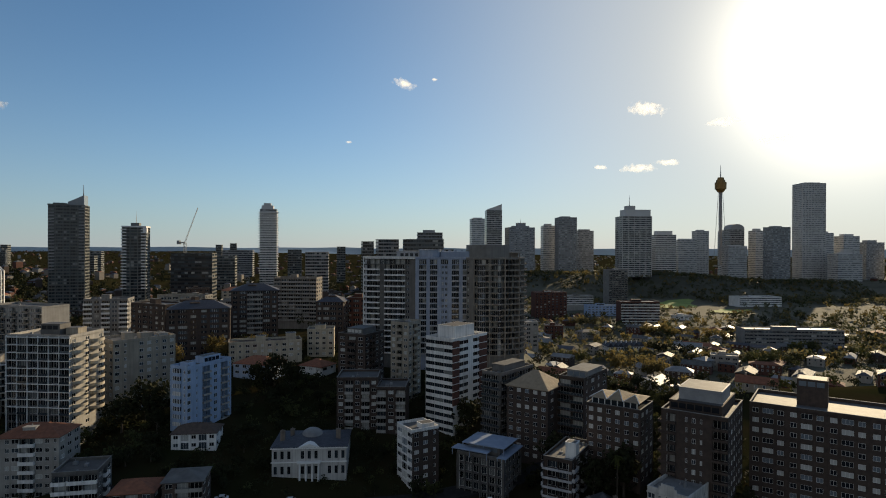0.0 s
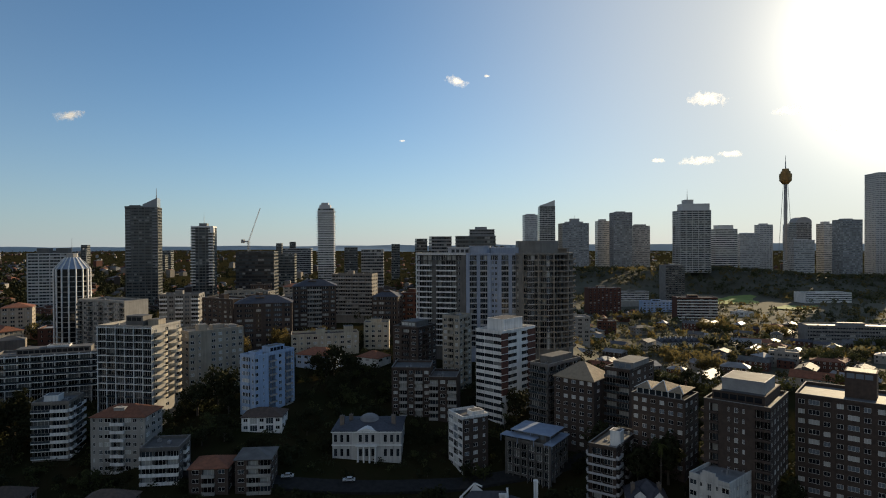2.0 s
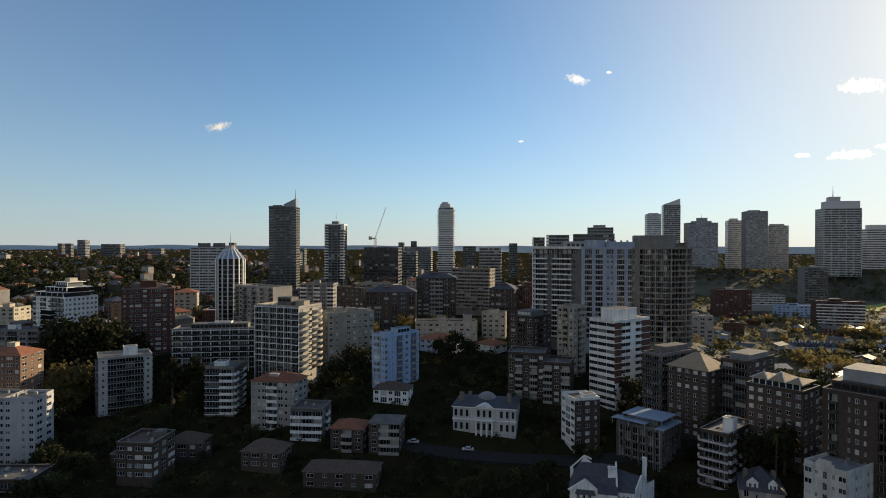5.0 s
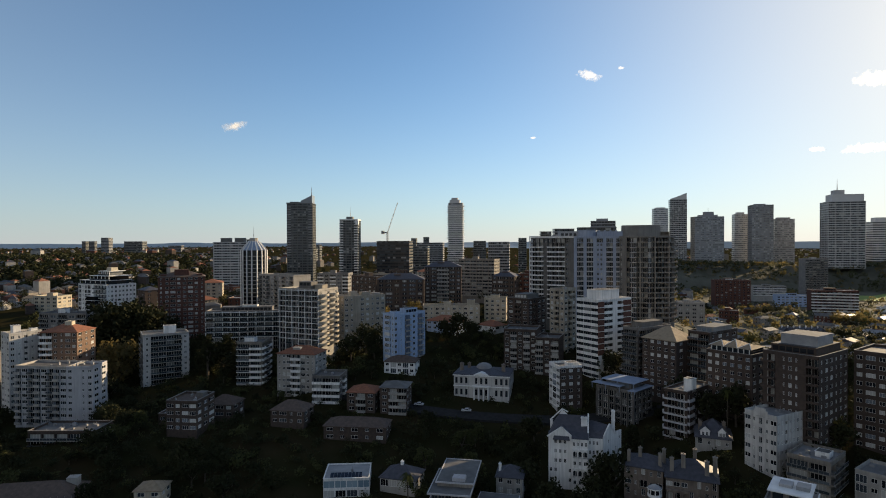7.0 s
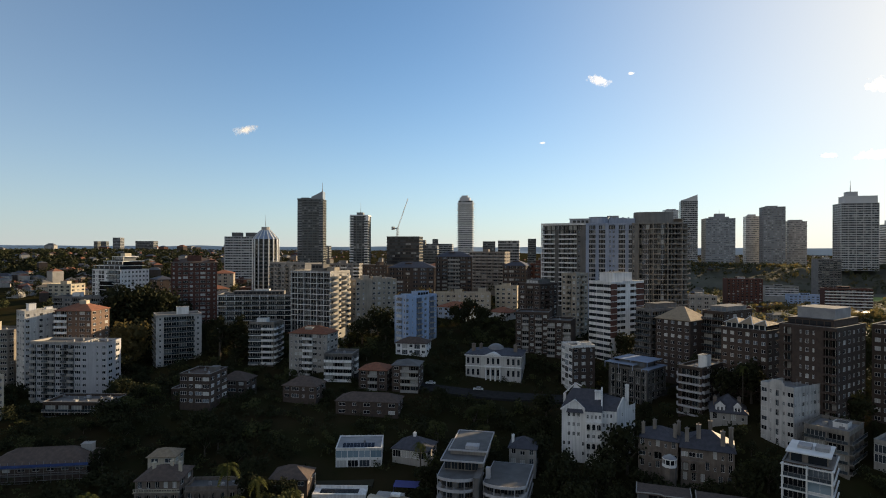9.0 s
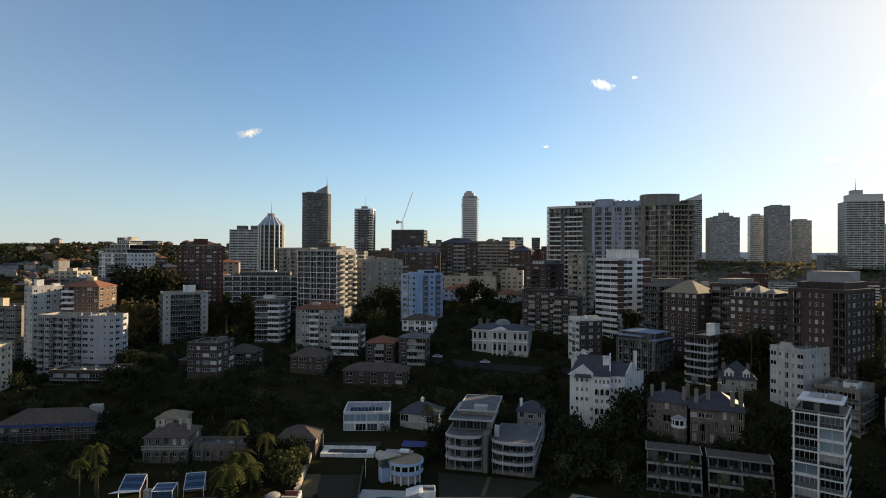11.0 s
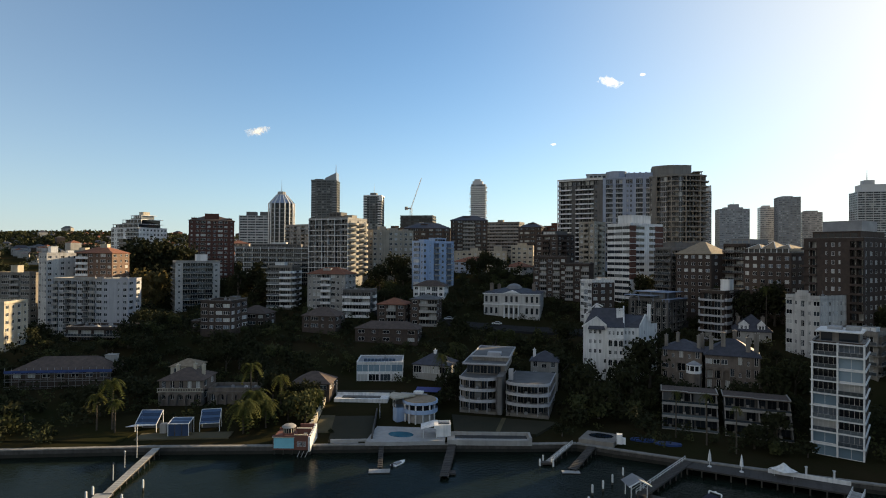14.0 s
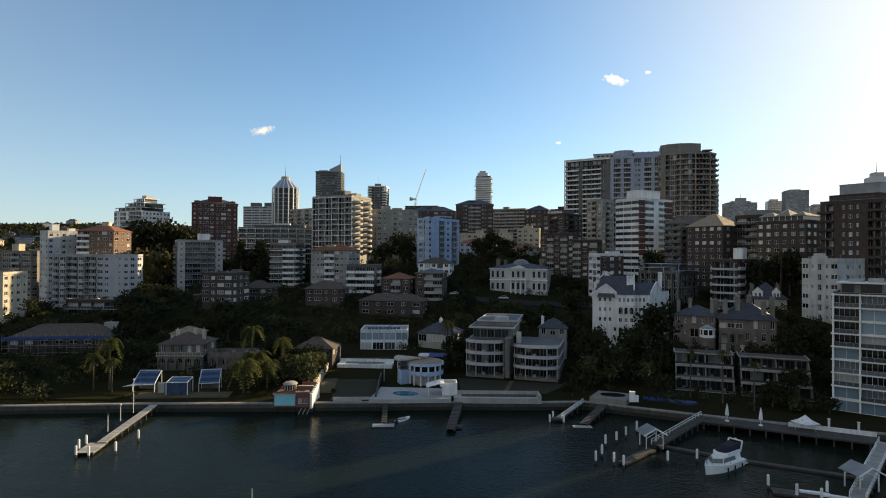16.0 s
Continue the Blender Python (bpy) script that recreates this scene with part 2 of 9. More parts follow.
def thing(name, at, label, category, group="", kind=""):
    ob = new(name)
    ob.matrix_basis = at
    ob.empty_display_size = 0.5
    return tagged(ob, label, category, group, kind)


def solid(name, shell, mats, label, category, at=None, group="", kind="", smooth=False):
    """A thing that is one mesh."""
    me = shell.mesh(name, mats if isinstance(mats, (tuple, list)) else (mats,), smooth)
    ob = new(name, me)
    if at is not None:
        ob.matrix_basis = at
    return tagged(ob, label, category, group, kind)


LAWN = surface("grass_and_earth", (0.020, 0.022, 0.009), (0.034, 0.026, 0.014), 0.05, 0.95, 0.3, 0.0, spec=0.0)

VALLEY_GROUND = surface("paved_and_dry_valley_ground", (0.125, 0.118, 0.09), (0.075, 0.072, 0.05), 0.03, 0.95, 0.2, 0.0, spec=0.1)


def arc(cx, cy, rx, ry, a0, a1, n):
    return [(cx + rx * math.cos(radians(a0 + (a1 - a0) * k / n)), cy + ry * math.sin(radians(a0 + (a1 - a0) * k / n))) for k in range(n + 1)]


def slab(shell, outline, z0, z1, mat=0):
    shell.poly([(x, y, z1) for x, y in outline], mat)
    shell.poly([(x, y, z0) for x, y in outline][::-1], mat)
    for (a, b), (c, d) in zip(outline, outline[1:] + outline[:1]):
        shell.poly([(a, b, z0), (c, d, z0), (c, d, z1), (a, b, z1)], mat)


def make_ground():
    xs = [60 * math.sinh(i / 44 * 5.06) * 1.0 - 30 for i in range(-44, 45)]
    ss = [0.0] + [5.0 * (940 ** (j / 74)) for j in range(75)]
    sh = Shell()
    pts = [[(x, shore(x) + s, ground_height(x, shore(x) + s)) for s in ss] for x in xs]
    sh.v = [p for row in pts for p in row]
    k = len(ss)
    for i in range(len(xs) - 1):
        for j in range(k - 1):
            sh.f.append((i * k + j, (i + 1) * k + j, (i + 1) * k + j + 1, i * k + j + 1))
            x, y, _ = pts[i][j]
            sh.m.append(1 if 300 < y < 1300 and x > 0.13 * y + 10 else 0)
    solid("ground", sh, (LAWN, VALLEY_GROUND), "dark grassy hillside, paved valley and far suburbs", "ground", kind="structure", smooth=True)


make_ground()


def water_material():
    m = bpy.data.materials.new("bay_water")
    m.use_nodes = True
    n, l = m.node_tree.nodes, m.node_tree.links
    p = n["Principled BSDF"]
    p.inputs["Base Color"].default_value = (0.0085, 0.0135, 0.0095, 1)
    p.inputs["Roughness"].default_value, p.inputs["IOR"].default_value = 0.1, 1.18
    p.inputs["Specular IOR Level"].default_value = 0.17
    geo = n.new("ShaderNodeNewGeometry")
    mp = n.new("ShaderNodeMapping")
    mp.inputs["Scale"].default_value = (0.5, 1.0, 1.0)
    mp.inputs["Rotation"].default_value = (0, 0, radians(20))
    l.new(geo.outputs["Position"], mp.inputs["Vector"])
    a, b = n.new("ShaderNodeTexNoise"), n.new("ShaderNodeTexNoise")
    a.inputs["Scale"].default_value, a.inputs["Detail"].default_value = 1.9, 6
    b.inputs["Scale"].default_value, b.inputs["Detail"].default_value = 0.14, 3
    for k in (a, b):
        l.new(mp.outputs[0], k.inputs["Vector"])
    ad = n.new("ShaderNodeMath")
    ad.operation = 'MULTIPLY_ADD'
    l.new(b.outputs[0], ad.inputs[0])
    ad.inputs[1].default_value = 1.5
    l.new(a.outputs[0], ad.inputs[2])
    bp = n.new("ShaderNodeBump")
    bp.inputs["Strength"].default_value, bp.inputs["Distance"].default_value = 0.5, 0.17
    l.new(ad.outputs[0], bp.inputs["Height"])
    l.new(bp.outputs[0], p.inputs["Normal"])
    return m


_w = Shell()
_w.poly([(-4800, -4500, 0.35), (4800, -4500, 0.35), (4800, 400, 0.35), (-4800, 400, 0.35)])
solid("water", _w, water_material(), "dark green rippled bay water", "water", kind="structure")

# far ridge on the horizon, the pale blue of haze painted into its colour
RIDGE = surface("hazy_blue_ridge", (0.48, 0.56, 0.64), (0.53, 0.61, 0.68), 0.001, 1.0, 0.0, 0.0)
_r = Shell()
_n = 160
for _i in range(_n):
    _q = []
    for _k in (_i, _i + 1):
        _b = radians(-80 + 150 * _k / _n)
        _h = 94 + 18 * max(0, noise.noise((_k * 0.07, 1.7, 0))) + 22 * ease((40 - _k) / 40) + 10 * noise.noise((_k * 0.21, 5.0, 0))
        _q.append((4680 * math.sin(_b), 4680 * math.cos(_b), _h))
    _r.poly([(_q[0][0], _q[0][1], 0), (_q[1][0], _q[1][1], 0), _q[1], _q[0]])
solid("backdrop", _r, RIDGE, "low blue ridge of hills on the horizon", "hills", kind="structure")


# ---- buildings ----
FOOT = []          # footprints, kept clear of trees
WINDOWS, BALCONIES = {}, {}


def window_mesh(w, h, trim, glass, bars=1):
    key = (round(w, 1), round(h, 1), trim.name, glass.name, bars)
    if key not in WINDOWS:
        w, h = key[0], key[1]
        s = Shell()
        f = 0.07
        xs = [-w / 2, -w / 2 + f]
        for k in range(1, bars + 1):
            x = -w / 2 + w * k / (bars + 1)
            xs += [x - f / 2, x + f / 2]
        xs += [w / 2 - f, w / 2]
        zs = [0, f, h - f, h]
        ids = {}

        def spot(x, y, z):
            return ids.setdefault((x, y, z), len(ids))

        def quad(q, mat):
            s.f.append(tuple(spot(*c) for c in q))
            s.m.append(mat)

        for i, (x0, x1) in enumerate(zip(xs, xs[1:])):
            for j, (z0, z1) in enumerate(zip(zs, zs[1:])):
                pane = i % 2 == 1 and j == 1
                y = 0.05 if pane else 0.0
                quad([(x0, y, z0), (x1, y, z0), (x1, y, z1), (x0, y, z1)], 1 if pane else 0)
                if pane:
                    rim = [(x0, z0), (x1, z0), (x1, z1), (x0, z1)]
                    for (p, q), (r, u) in zip(rim, rim[1:] + rim[:1]):
                        quad([(p, 0.0, q), (r, 0.0, u), (r, 0.05, u), (p, 0.05, q)], 0)
        rim = [(x, zs[0]) for x in xs] + [(xs[-1], z) for z in zs[1:]] + [(x, zs[-1]) for x in xs[-2::-1]] + [(xs[0], z) for z in zs[-2:0:-1]]
        for (p, q), (r, u) in zip(rim, rim[1:] + rim[:1]):
            quad([(p, 0.0, q), (p, 0.1, q), (r, 0.1, u), (r, 0.0, u)], 0)
        s.v = list(ids)
        WINDOWS[key] = s.mesh("window", (trim, glass))
    return WINDOWS[key]


def balcony_mesh(w, out, mat, rail, solid_front):
    key = (round(w, 1), round(out, 1), mat.name, rail.name, solid_front)
    if key not in BALCONIES:
        w = key[0]
        s = Shell()
        s.box(-w / 2, -out, -0.28, w / 2, 0.0, 0.0, 0)
        if solid_front:
            s.box(-w / 2, -out, 0, w / 2, -out + 0.12, solid_front, 0)
            s.box(-w / 2, -out + 0.12, 0, -w / 2 + 0.12, 0, solid_front, 0)
            s.box(w / 2 - 0.12, -out + 0.12, 0, w / 2, 0, solid_front, 0)
        else:
            s.box(-w / 2, -out + 0.02, 0.95, w / 2, -out + 0.09, 1.03, 1)
            s.box(-w / 2, -out + 0.04, 0.1, w / 2, -out + 0.06, 0.95, 2)
            for k in range(int(w / 1.5) + 2):
                x = -w / 2 + 0.03 + (w - 0.06) * k / (int(w / 1.5) + 1)
                s.box(x - 0.03, -out + 0.01, 0, x + 0.03, -out + 0.08, 0.95, 1)
        BALCONIES[key] = s.mesh("balcony", (mat, rail, SPANDREL))
    return BALCONIES[key]


# bay letter: share of the bay, height, sill over the floor, depth of the recess
BAYS = {'w': (0.52, 1.45, 0.9, 0.18), 'n': (0.30, 1.3, 1.0, 0.18), 'W': (0.86, 1.5, 0.95, 0.15), 'T': (0.5, 2.1, 0.35, 0.25),
        'B': (0.985, 1.5, 1.0, 0.2), 'b': (0.9, 2.35, 0.1, 1.3), 'r': (0.92, 2.4, 0.1, 1.3), 'F': (0.9, 2.4, 0.15, 0.12),
        'o': (0.34, 0.7, 1.5, 0.15), 'V': (0.48, 2.8, 1.1, 0.3), 'L': (0.985, 2.62, 0.1, 1.5),
        'P': (0.97, 2.5, 0.15, 0.2), 'G': (0.97, 2.6, 0.12, 1.1), 'd': (0.985, 2.65, 0.1, 1.7)}


def facade(shell, parent, o, u, n, width, z0, fh, floors, bays, trim, glass, slab, rail, base, joined=None):
    """Wall with real openings, storey by storey from z0 up; adds windows and balconies to the parent. base: foot of the wall."""
    u, n, o = Vector(u), Vector(n), Vector(o)

    def at(a, z, back=0.0):
        q = o + u * a - n * back
        return (q.x, q.y, z)

    def wall(a0, a1, b0, b1):
        if a1 - a0 > 1e-3 and b1 - b0 > 1e-3:
            shell.poly([at(a0, b0), at(a1, b0), at(a1, b1), at(a0, b1)])

    top = z0 + fh * floors
    wall(0, width, base, z0)
    turn = math.atan2(u.y, u.x)
    rows = bays if isinstance(bays, (list, tuple)) else [bays]
    for k in range(floors):
        line = rows[min(floors - 1 - k, len(rows) - 1)]
        bw = width / len(line)
        f0 = z0 + fh * k
        for i, c in enumerate(line):
            a0, a1 = i * bw, (i + 1) * bw
            if c not in BAYS:
                wall(a0, a1, f0, f0 + fh)
                continue
            share, hh, sill, deep = BAYS[c]
            hh = min(hh, fh - sill - 0.2)
            m0, m1 = a0 + bw * (1 - share) / 2, a1 - bw * (1 - share) / 2
            s0, s1 = f0 + sill, f0 + sill + hh
            wall(a0, m0, f0, f0 + fh)
            wall(m1, a1, f0, f0 + fh)
            wall(m0, m1, f0, s0)
            wall(m0, m1, s1, f0 + fh)
            for p, q, r, s in ((m0, s0, m0, s1), (m1, s1, m1, s0), (m1, s0, m0, s0), (m0, s1, m1, s1)):
                shell.poly([at(p, q), at(r, s), at(r, s, deep), at(p, q, deep)])
            bars = max(1, int((m1 - m0) / 1.3)) if c in 'WBFbrLGd' else 1
            me = window_mesh(m1 - m0, hh, trim, BLIND if c == 'P' else glass, bars)
            x, y, _ = at((m0 + m1) / 2, 0, deep - 0.1)
            if joined is not None:
                joined.poly([at(m0, s0, deep - 0.03), at(m1, s0, deep - 0.03), at(m1, s1, deep - 0.03), at(m0, s1, deep - 0.03)], 0)
                for j in range(1, bars + 1):
                    e = m0 + (m1 - m0) * j / (bars + 1)
                    joined.poly([at(e - 0.05, s0, deep - 0.07), at(e + 0.05, s0, deep - 0.07), at(e + 0.05, s1, deep - 0.07), at(e - 0.05, s1, deep - 0.07)], 1)
            else:
                part("window", me, None, parent, at=pose(x, y, s0, 0, 0, math.degrees(turn)))
            if c in 'brLd':
                out = 0.95
                x, y, _ = at((m0 + m1) / 2, 0)
                part("balcony", balcony_mesh(m1 - m0 + 0.3, out, slab, rail, {'b': 0.95, 'd': 0.5}.get(c, 0)), None, parent, at=pose(x, y, f0 + 0.1, 0, 0, math.degrees(turn)))
    return top


def flat_roof(parent, w, d, z, wall, roof, rim=0.9, x0=0.0, y0=0.0):
    s = Shell()
    s.box(x0 + 0.25, y0 + 0.25, z - 0.3, x0 + w - 0.25, y0 + d - 0.25, z + 0.02)
    part("roof", s, roof, parent)
    s = Shell()
    t = 0.25
    s.box(x0, y0, z - 0.3, x0 + w, y0 + t, z + rim)
    s.box(x0, y0 + d - t, z - 0.3, x0 + w, y0 + d, z + rim)
    s.box(x0, y0 + t, z - 0.3, x0 + t, y0 + d - t, z + rim)
    s.box(x0 + w - t, y0 + t, z - 0.3, x0 + w, y0 + d - t, z + rim)
    for a, b, c, e in ((-0.08, -0.08, w + 0.08, 0.33), (-0.08, d - 0.33, w + 0.08, d + 0.08), (-0.08, 0.33, 0.33, d - 0.33), (w - 0.33, 0.33, w + 0.08, d - 0.33)):
        s.box(x0 + a, y0 + b, z + rim, x0 + c, y0 + e, z + rim + 0.14, 1)
    part("parapet", s, (wall, GREY if wall in (BROWN, BRICK, DIM, ORANGE) else wall), parent)


def hip_roof(parent, w, d, z, h, mat, over=0.5, gable=False, x0=0.0, y0=0.0):
    """A pitched roof with eaves: hipped, or gabled along its longer side."""
    s = Shell()
    a, b, c, e = x0 - over, y0 - over, x0 + w + over, y0 + d + over
    if w >= d:
        i = 0 if gable else (d + 2 * over) / 2
        r0, r1 = (a + i, (b + e) / 2, z + h), (c - i, (b + e) / 2, z + h)
        s.poly([(a, b, z), (c, b, z), r1, r0])
        s.poly([(c, e, z), (a, e, z), r0, r1])
        s.poly([(c, b, z), (c, e, z), r1])
        s.poly([(a, e, z), (a, b, z), r0])
    else:
        i = 0 if gable else (w + 2 * over) / 2
        r0, r1 = ((a + c) / 2, b + i, z + h), ((a + c) / 2, e - i, z + h)
        s.poly([(a, b, z), (c, b, z), r0])
        s.poly([(c, b, z), (c, e, z), r1, r0])
        s.poly([(c, e, z), (a, e, z), r1])
        s.poly([(a, e, z), (a, b, z), r0, r1])
    s.poly([(a, b, z - 0.02), (a, e, z - 0.02), (c, e, z - 0.02), (c, b, z - 0.02)])
    s.box(a, b, z - 0.22, c, b + 0.12, z - 0.03)
    s.box(c - 0.12, b + 0.12, z - 0.22, c, e, z - 0.03)
    return part("roof", s, mat, parent)


def roof_boxes(parent, boxes, z, rng):
    """Plant rooms, ducts and tanks on a flat roof."""
    for x, y, w, d, h, mat in boxes:
        s = Shell()
        s.box(x, y, z, x + w, y + d, z + h)
        s.box(x - 0.15, y - 0.15, z + h, x + w + 0.15, y + d + 0.15, z + h + 0.15)
        s.box(x + 0.25, y + 0.25, z + h + 0.15, x + w - 0.25, y + d - 0.25, z + h + 0.17, 1)
        part("plant_room", s, (mat, ROOFING), parent)
        if w > 6 and h > 2.4 and mat is not WHITE and mat is not LIGHT_ROOF:
            s = Shell()
            n = int(w / 2.2)
            for k in range(n):
                a = x + 0.5 + (w - 1.0) * k / n
                s.box(a, y - 0.05, z + h - 2.0, a + (w - 1.0) / n - 0.35, y + 0.1, z + h - 0.5)
            part("penthouse_glazing", s, GLASS_PALE, parent)


def roof_clutter(parent, w, d, z, rng, n):
    for k in range(n):
        s = Shell()
        a, b, h = rng.uniform(0.5, 1.6), rng.uniform(0.5, 1.3), rng.uniform(0.4, 1.3)
        x, y = rng.uniform(1, max(1.1, w - 2.5)), rng.uniform(1, max(1.1, d - 2.5))
        s.box(x, y, z, x + a, y + b, z + h)
        s.bar((x + a / 2, y + b / 2, z + h), (x + a / 2, y + b / 2, z + h + rng.uniform(0.2, 1.2)), 0.12)
        part("roof_vent", s, STEEL if k % 2 else LIGHT_ROOF, parent)


def arcade(parent, x0, x1, z0, h, n, mat, proud=0.35, y=0.0):
    """A wall face with n round-arched openings, standing a little before the wall behind it."""
    bay = (x1 - x0) / n
    r = bay * 0.36
    spring = z0 + h - r - 0.45
    s = Shell()
    for k in range(n):
        c = x0 + bay * (k + 0.5)
        for a, b in ((c - bay / 2, c - r), (c + r, c + bay / 2)):
            s.box(a, y - proud, z0, b, y - 0.02, z0 + h)
        p = [(c + r * math.cos(math.pi * i / 10), spring + r * math.sin(math.pi * i / 10)) for i in range(11)]
        for (a, b), (e, f) in zip(p, p[1:]):
            s.poly([(a, y - proud, b), (a, y - proud, z0 + h), (e, y - proud, z0 + h), (e, y - proud, f)])
            s.poly([(a, y - proud, b), (e, y - proud, f), (e, y - 0.02, f), (a, y - 0.02, b)])
    s.box(x0 - 0.1, y - proud - 0.15, z0 + h, x1 + 0.1, y - 0.02, z0 + h + 0.3)
    return part("arcade", s, mat, parent)


def building(name, label, x, y, yaw, w, d, ztop, front, right="", left="", back="", fh=2.95, wall=WHITE, trim=TRIM, glass=GLASS, slab=None,
             rail=STEEL, roof="flat", roof_mat=None, pitch=3.0, rim=0.9, boxes=(), clutter=3, category="building", most=40, group="", side=None, far=False, face=None):
    """A block with its front-left corner at x, y, its front turned by yaw, walls to the ground, openings on the faces given."""
    rng = random.Random(int(abs(x * 7 + y * 13)))
    at = pose(x, y, 0, 0, 0, yaw)
    corners = [(at @ Vector((a, b, 0))).to_2d() for a, b in ((0, 0), (w, 0), (w, d), (0, d))]
    g = ground_under(corners) - 1.2
    FOOT.append((at.inverted(), w, d))
    b = thing(name, at @ Matrix.Translation((0, 0, g)), label, category, group)
    H = ztop - g - (rim if roof == "flat" else 0.0)
    floors = min(most, max(1, int((H - 1.2) / fh)))
    z0 = H - fh * floors - (0.1 if roof == "flat" else 0.0)
    s = Shell()
    panes = Shell() if far else None
    slab = slab or wall
    for o, u, n, wd, bays in (((0, 0, 0), (1, 0, 0), (0, -1, 0), w, front), ((w, 0, 0), (0, 1, 0), (1, 0, 0), d, right),
                              ((w, d, 0), (-1, 0, 0), (0, 1, 0), w, back), ((0, d, 0), (0, -1, 0), (-1, 0, 0), d, left)):
        own = Shell() if face and n == (0, -1, 0) else s
        facade(own, b, o, u, n, wd, z0, fh, floors, bays or ".", trim, glass, slab, rail, 0.0, panes)
        if own is not s:
            part("front_wall", own, face, b)
    top = z0 + fh * floors
    part("body", s, wall, b)
    if far and panes.f:
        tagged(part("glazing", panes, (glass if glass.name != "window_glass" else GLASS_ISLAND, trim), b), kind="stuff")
    if roof == "flat":
        flat_roof(b, w, d, top, side or wall, roof_mat or ROOFING, rim)
        roof_boxes(b, boxes, top, rng)
        roof_clutter(b, w, d, top, rng, clutter)
    else:
        hip_roof(b, w, d, top, pitch, roof_mat or TERRA, gable=roof == "gable")
        if roof == "gable":
            s = Shell()
            if w >= d:
                for q in (0.02, w - 0.02):
                    s.poly([(q, 0, top), (q, d, top), (q, d / 2, top + pitch * 0.93)])
            else:
                for q in (0.02, d - 0.02):
                    s.poly([(0, q, top), (w, q, top), (w / 2, q, top + pitch * 0.93)])
            part("gable_wall", s, wall, b)
        for bx in boxes:
            cx, cy, cw, cd, ch, cm = bx
            s = Shell()
            s.box(cx, cy, top - 0.5, cx + cw, cy + cd, top + ch)
            s.box(cx - 0.1, cy - 0.1, top + ch, cx + cw + 0.1, cy + cd + 0.1, top + ch + 0.2)
            s.ring(cx + cw / 2, cy + cd / 2, top + ch + 0.2, 0.2, top + ch + 0.7, 0.16, 8)
            part("chimney", s, cm, b)
    return b, top
def fins(parent, w, n, wide, proud, top, mat):
    for k in range(n + 1):
        q = Shell()
        q.box((w - wide) * k / n, -proud, max(0.5, top - 75), (w - wide) * k / n + wide, -0.02, top + 0.6)
        part("fin", q, mat, parent)


# the blocks on the hill
wt, wt_top = building("apartment_tower", "white and red brick striped apartment tower with ribbon windows", 9.0, 253.6, -41.7, 14.6, 24.6, 66.5, "BBB", ".BB.BB.", "", fh=2.98,
         wall=WHITE, trim=DIM, glass=GLASS_DARK, boxes=((2.5, 5, 9, 14, 5.2, WHITE),), category="apartment tower", roof_mat=LIGHT_ROOF)
for y0, y1 in ((-0.06, 4.2), (18.6, 24.66)):
    for k in range(9):
        q = Shell()
        q.box(14.2, y0, wt_top - 2.98 * (k + 1) + 0.16, 14.68, y1, wt_top - 2.98 * k - 0.16)
        part("brick_panel", q, BRICK, wt)
# front wall coloured dark to imitate shade inside the balcony recesses
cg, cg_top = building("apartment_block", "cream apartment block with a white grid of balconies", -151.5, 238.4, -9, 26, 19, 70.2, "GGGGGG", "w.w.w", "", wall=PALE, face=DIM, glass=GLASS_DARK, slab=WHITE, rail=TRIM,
         boxes=((9, 6, 8, 6, 4.2, DIM), (18, 8, 5, 5, 2.6, BEIGE)), category="apartment block")
fins(cg, 26, 6, 0.22, 0.5, cg_top, WHITE)
fins(cg, 26, 12, 0.1, 0.3, cg_top, PALE)
_s = Shell()
_s.box(-0.2, -0.55, -0.14, 26.2, -0.02, 0.14)
_band = _s.mesh("slab_edge", (WHITE,))
_s = Shell()
_s.box(0.2, -0.5, 0.2, 4.2, -0.38, 1.05)
_rail = _s.mesh("balustrade", (SPANDREL,))
_s = Shell()
_o = [(0, -3.6)] + arc(0, 0, 2.9, 3.6, -90, 90, 10) + [(0, 3.6)]
slab(_s, _o, -0.22, 0.0)
for (a, b), (c, e) in zip(_o[1:-2], _o[2:-1]):
    _s.poly([(a, b, 0), (c, e, 0), (c, e, 0.95), (a, b, 0.95)])
    _s.poly([(a - 0.14, b, 0.95), (c - 0.14, e, 0.95), (c - 0.14, e, 0), (a - 0.14, b, 0)])
    _s.poly([(a, b, 0.95), (c, e, 0.95), (c - 0.14, e, 0.95), (a - 0.14, b, 0.95)])
_round = _s.mesh("balcony", (CREAM,))
for k in range(10):
    part("slab_edge", _band, None, cg, at=pose(0, 0, cg_top - 2.95 * k))
    for a in (4.35, 13.0, 21.6):
        if (k + int(a)) % 4:
            part("balustrade", _rail, None, cg, at=pose(a, 0, cg_top - 2.95 * (k + 1)))
    for b in (4.6, 14.2):
        part("balcony", _round, None, cg, at=pose(26.02, b, cg_top - 2.95 * (k + 1) + 0.1))
building("apartment_block", "beige rendered apartment block with small windows", -121, 257, 45, 26, 16, 64.5, "wn.wwnww", "wn.w", "wnw", wall=BEIGE, boxes=((6, 4, 4, 4, 3, BEIGE), (13, 5, 5, 4, 2.2, BEIGE), (20, 3, 4, 5, 1.6, PALE)), category="apartment block")
lg, lg_top = building("apartment_block", "long low dark block with a thin white frame of balconies", -207, 250, 22, 44, 16, 54.5, "GGGGGGGGG", "GG", "", wall=DIM, slab=WHITE, glass=GLASS_DARK, boxes=((8, 5, 30, 8, 2.6, DIM), (20, 6, 9, 5, 3.6, WHITE)), category="apartment block")
fins(lg, 44, 9, 0.28, 1.1, lg_top, WHITE)
_s = Shell()
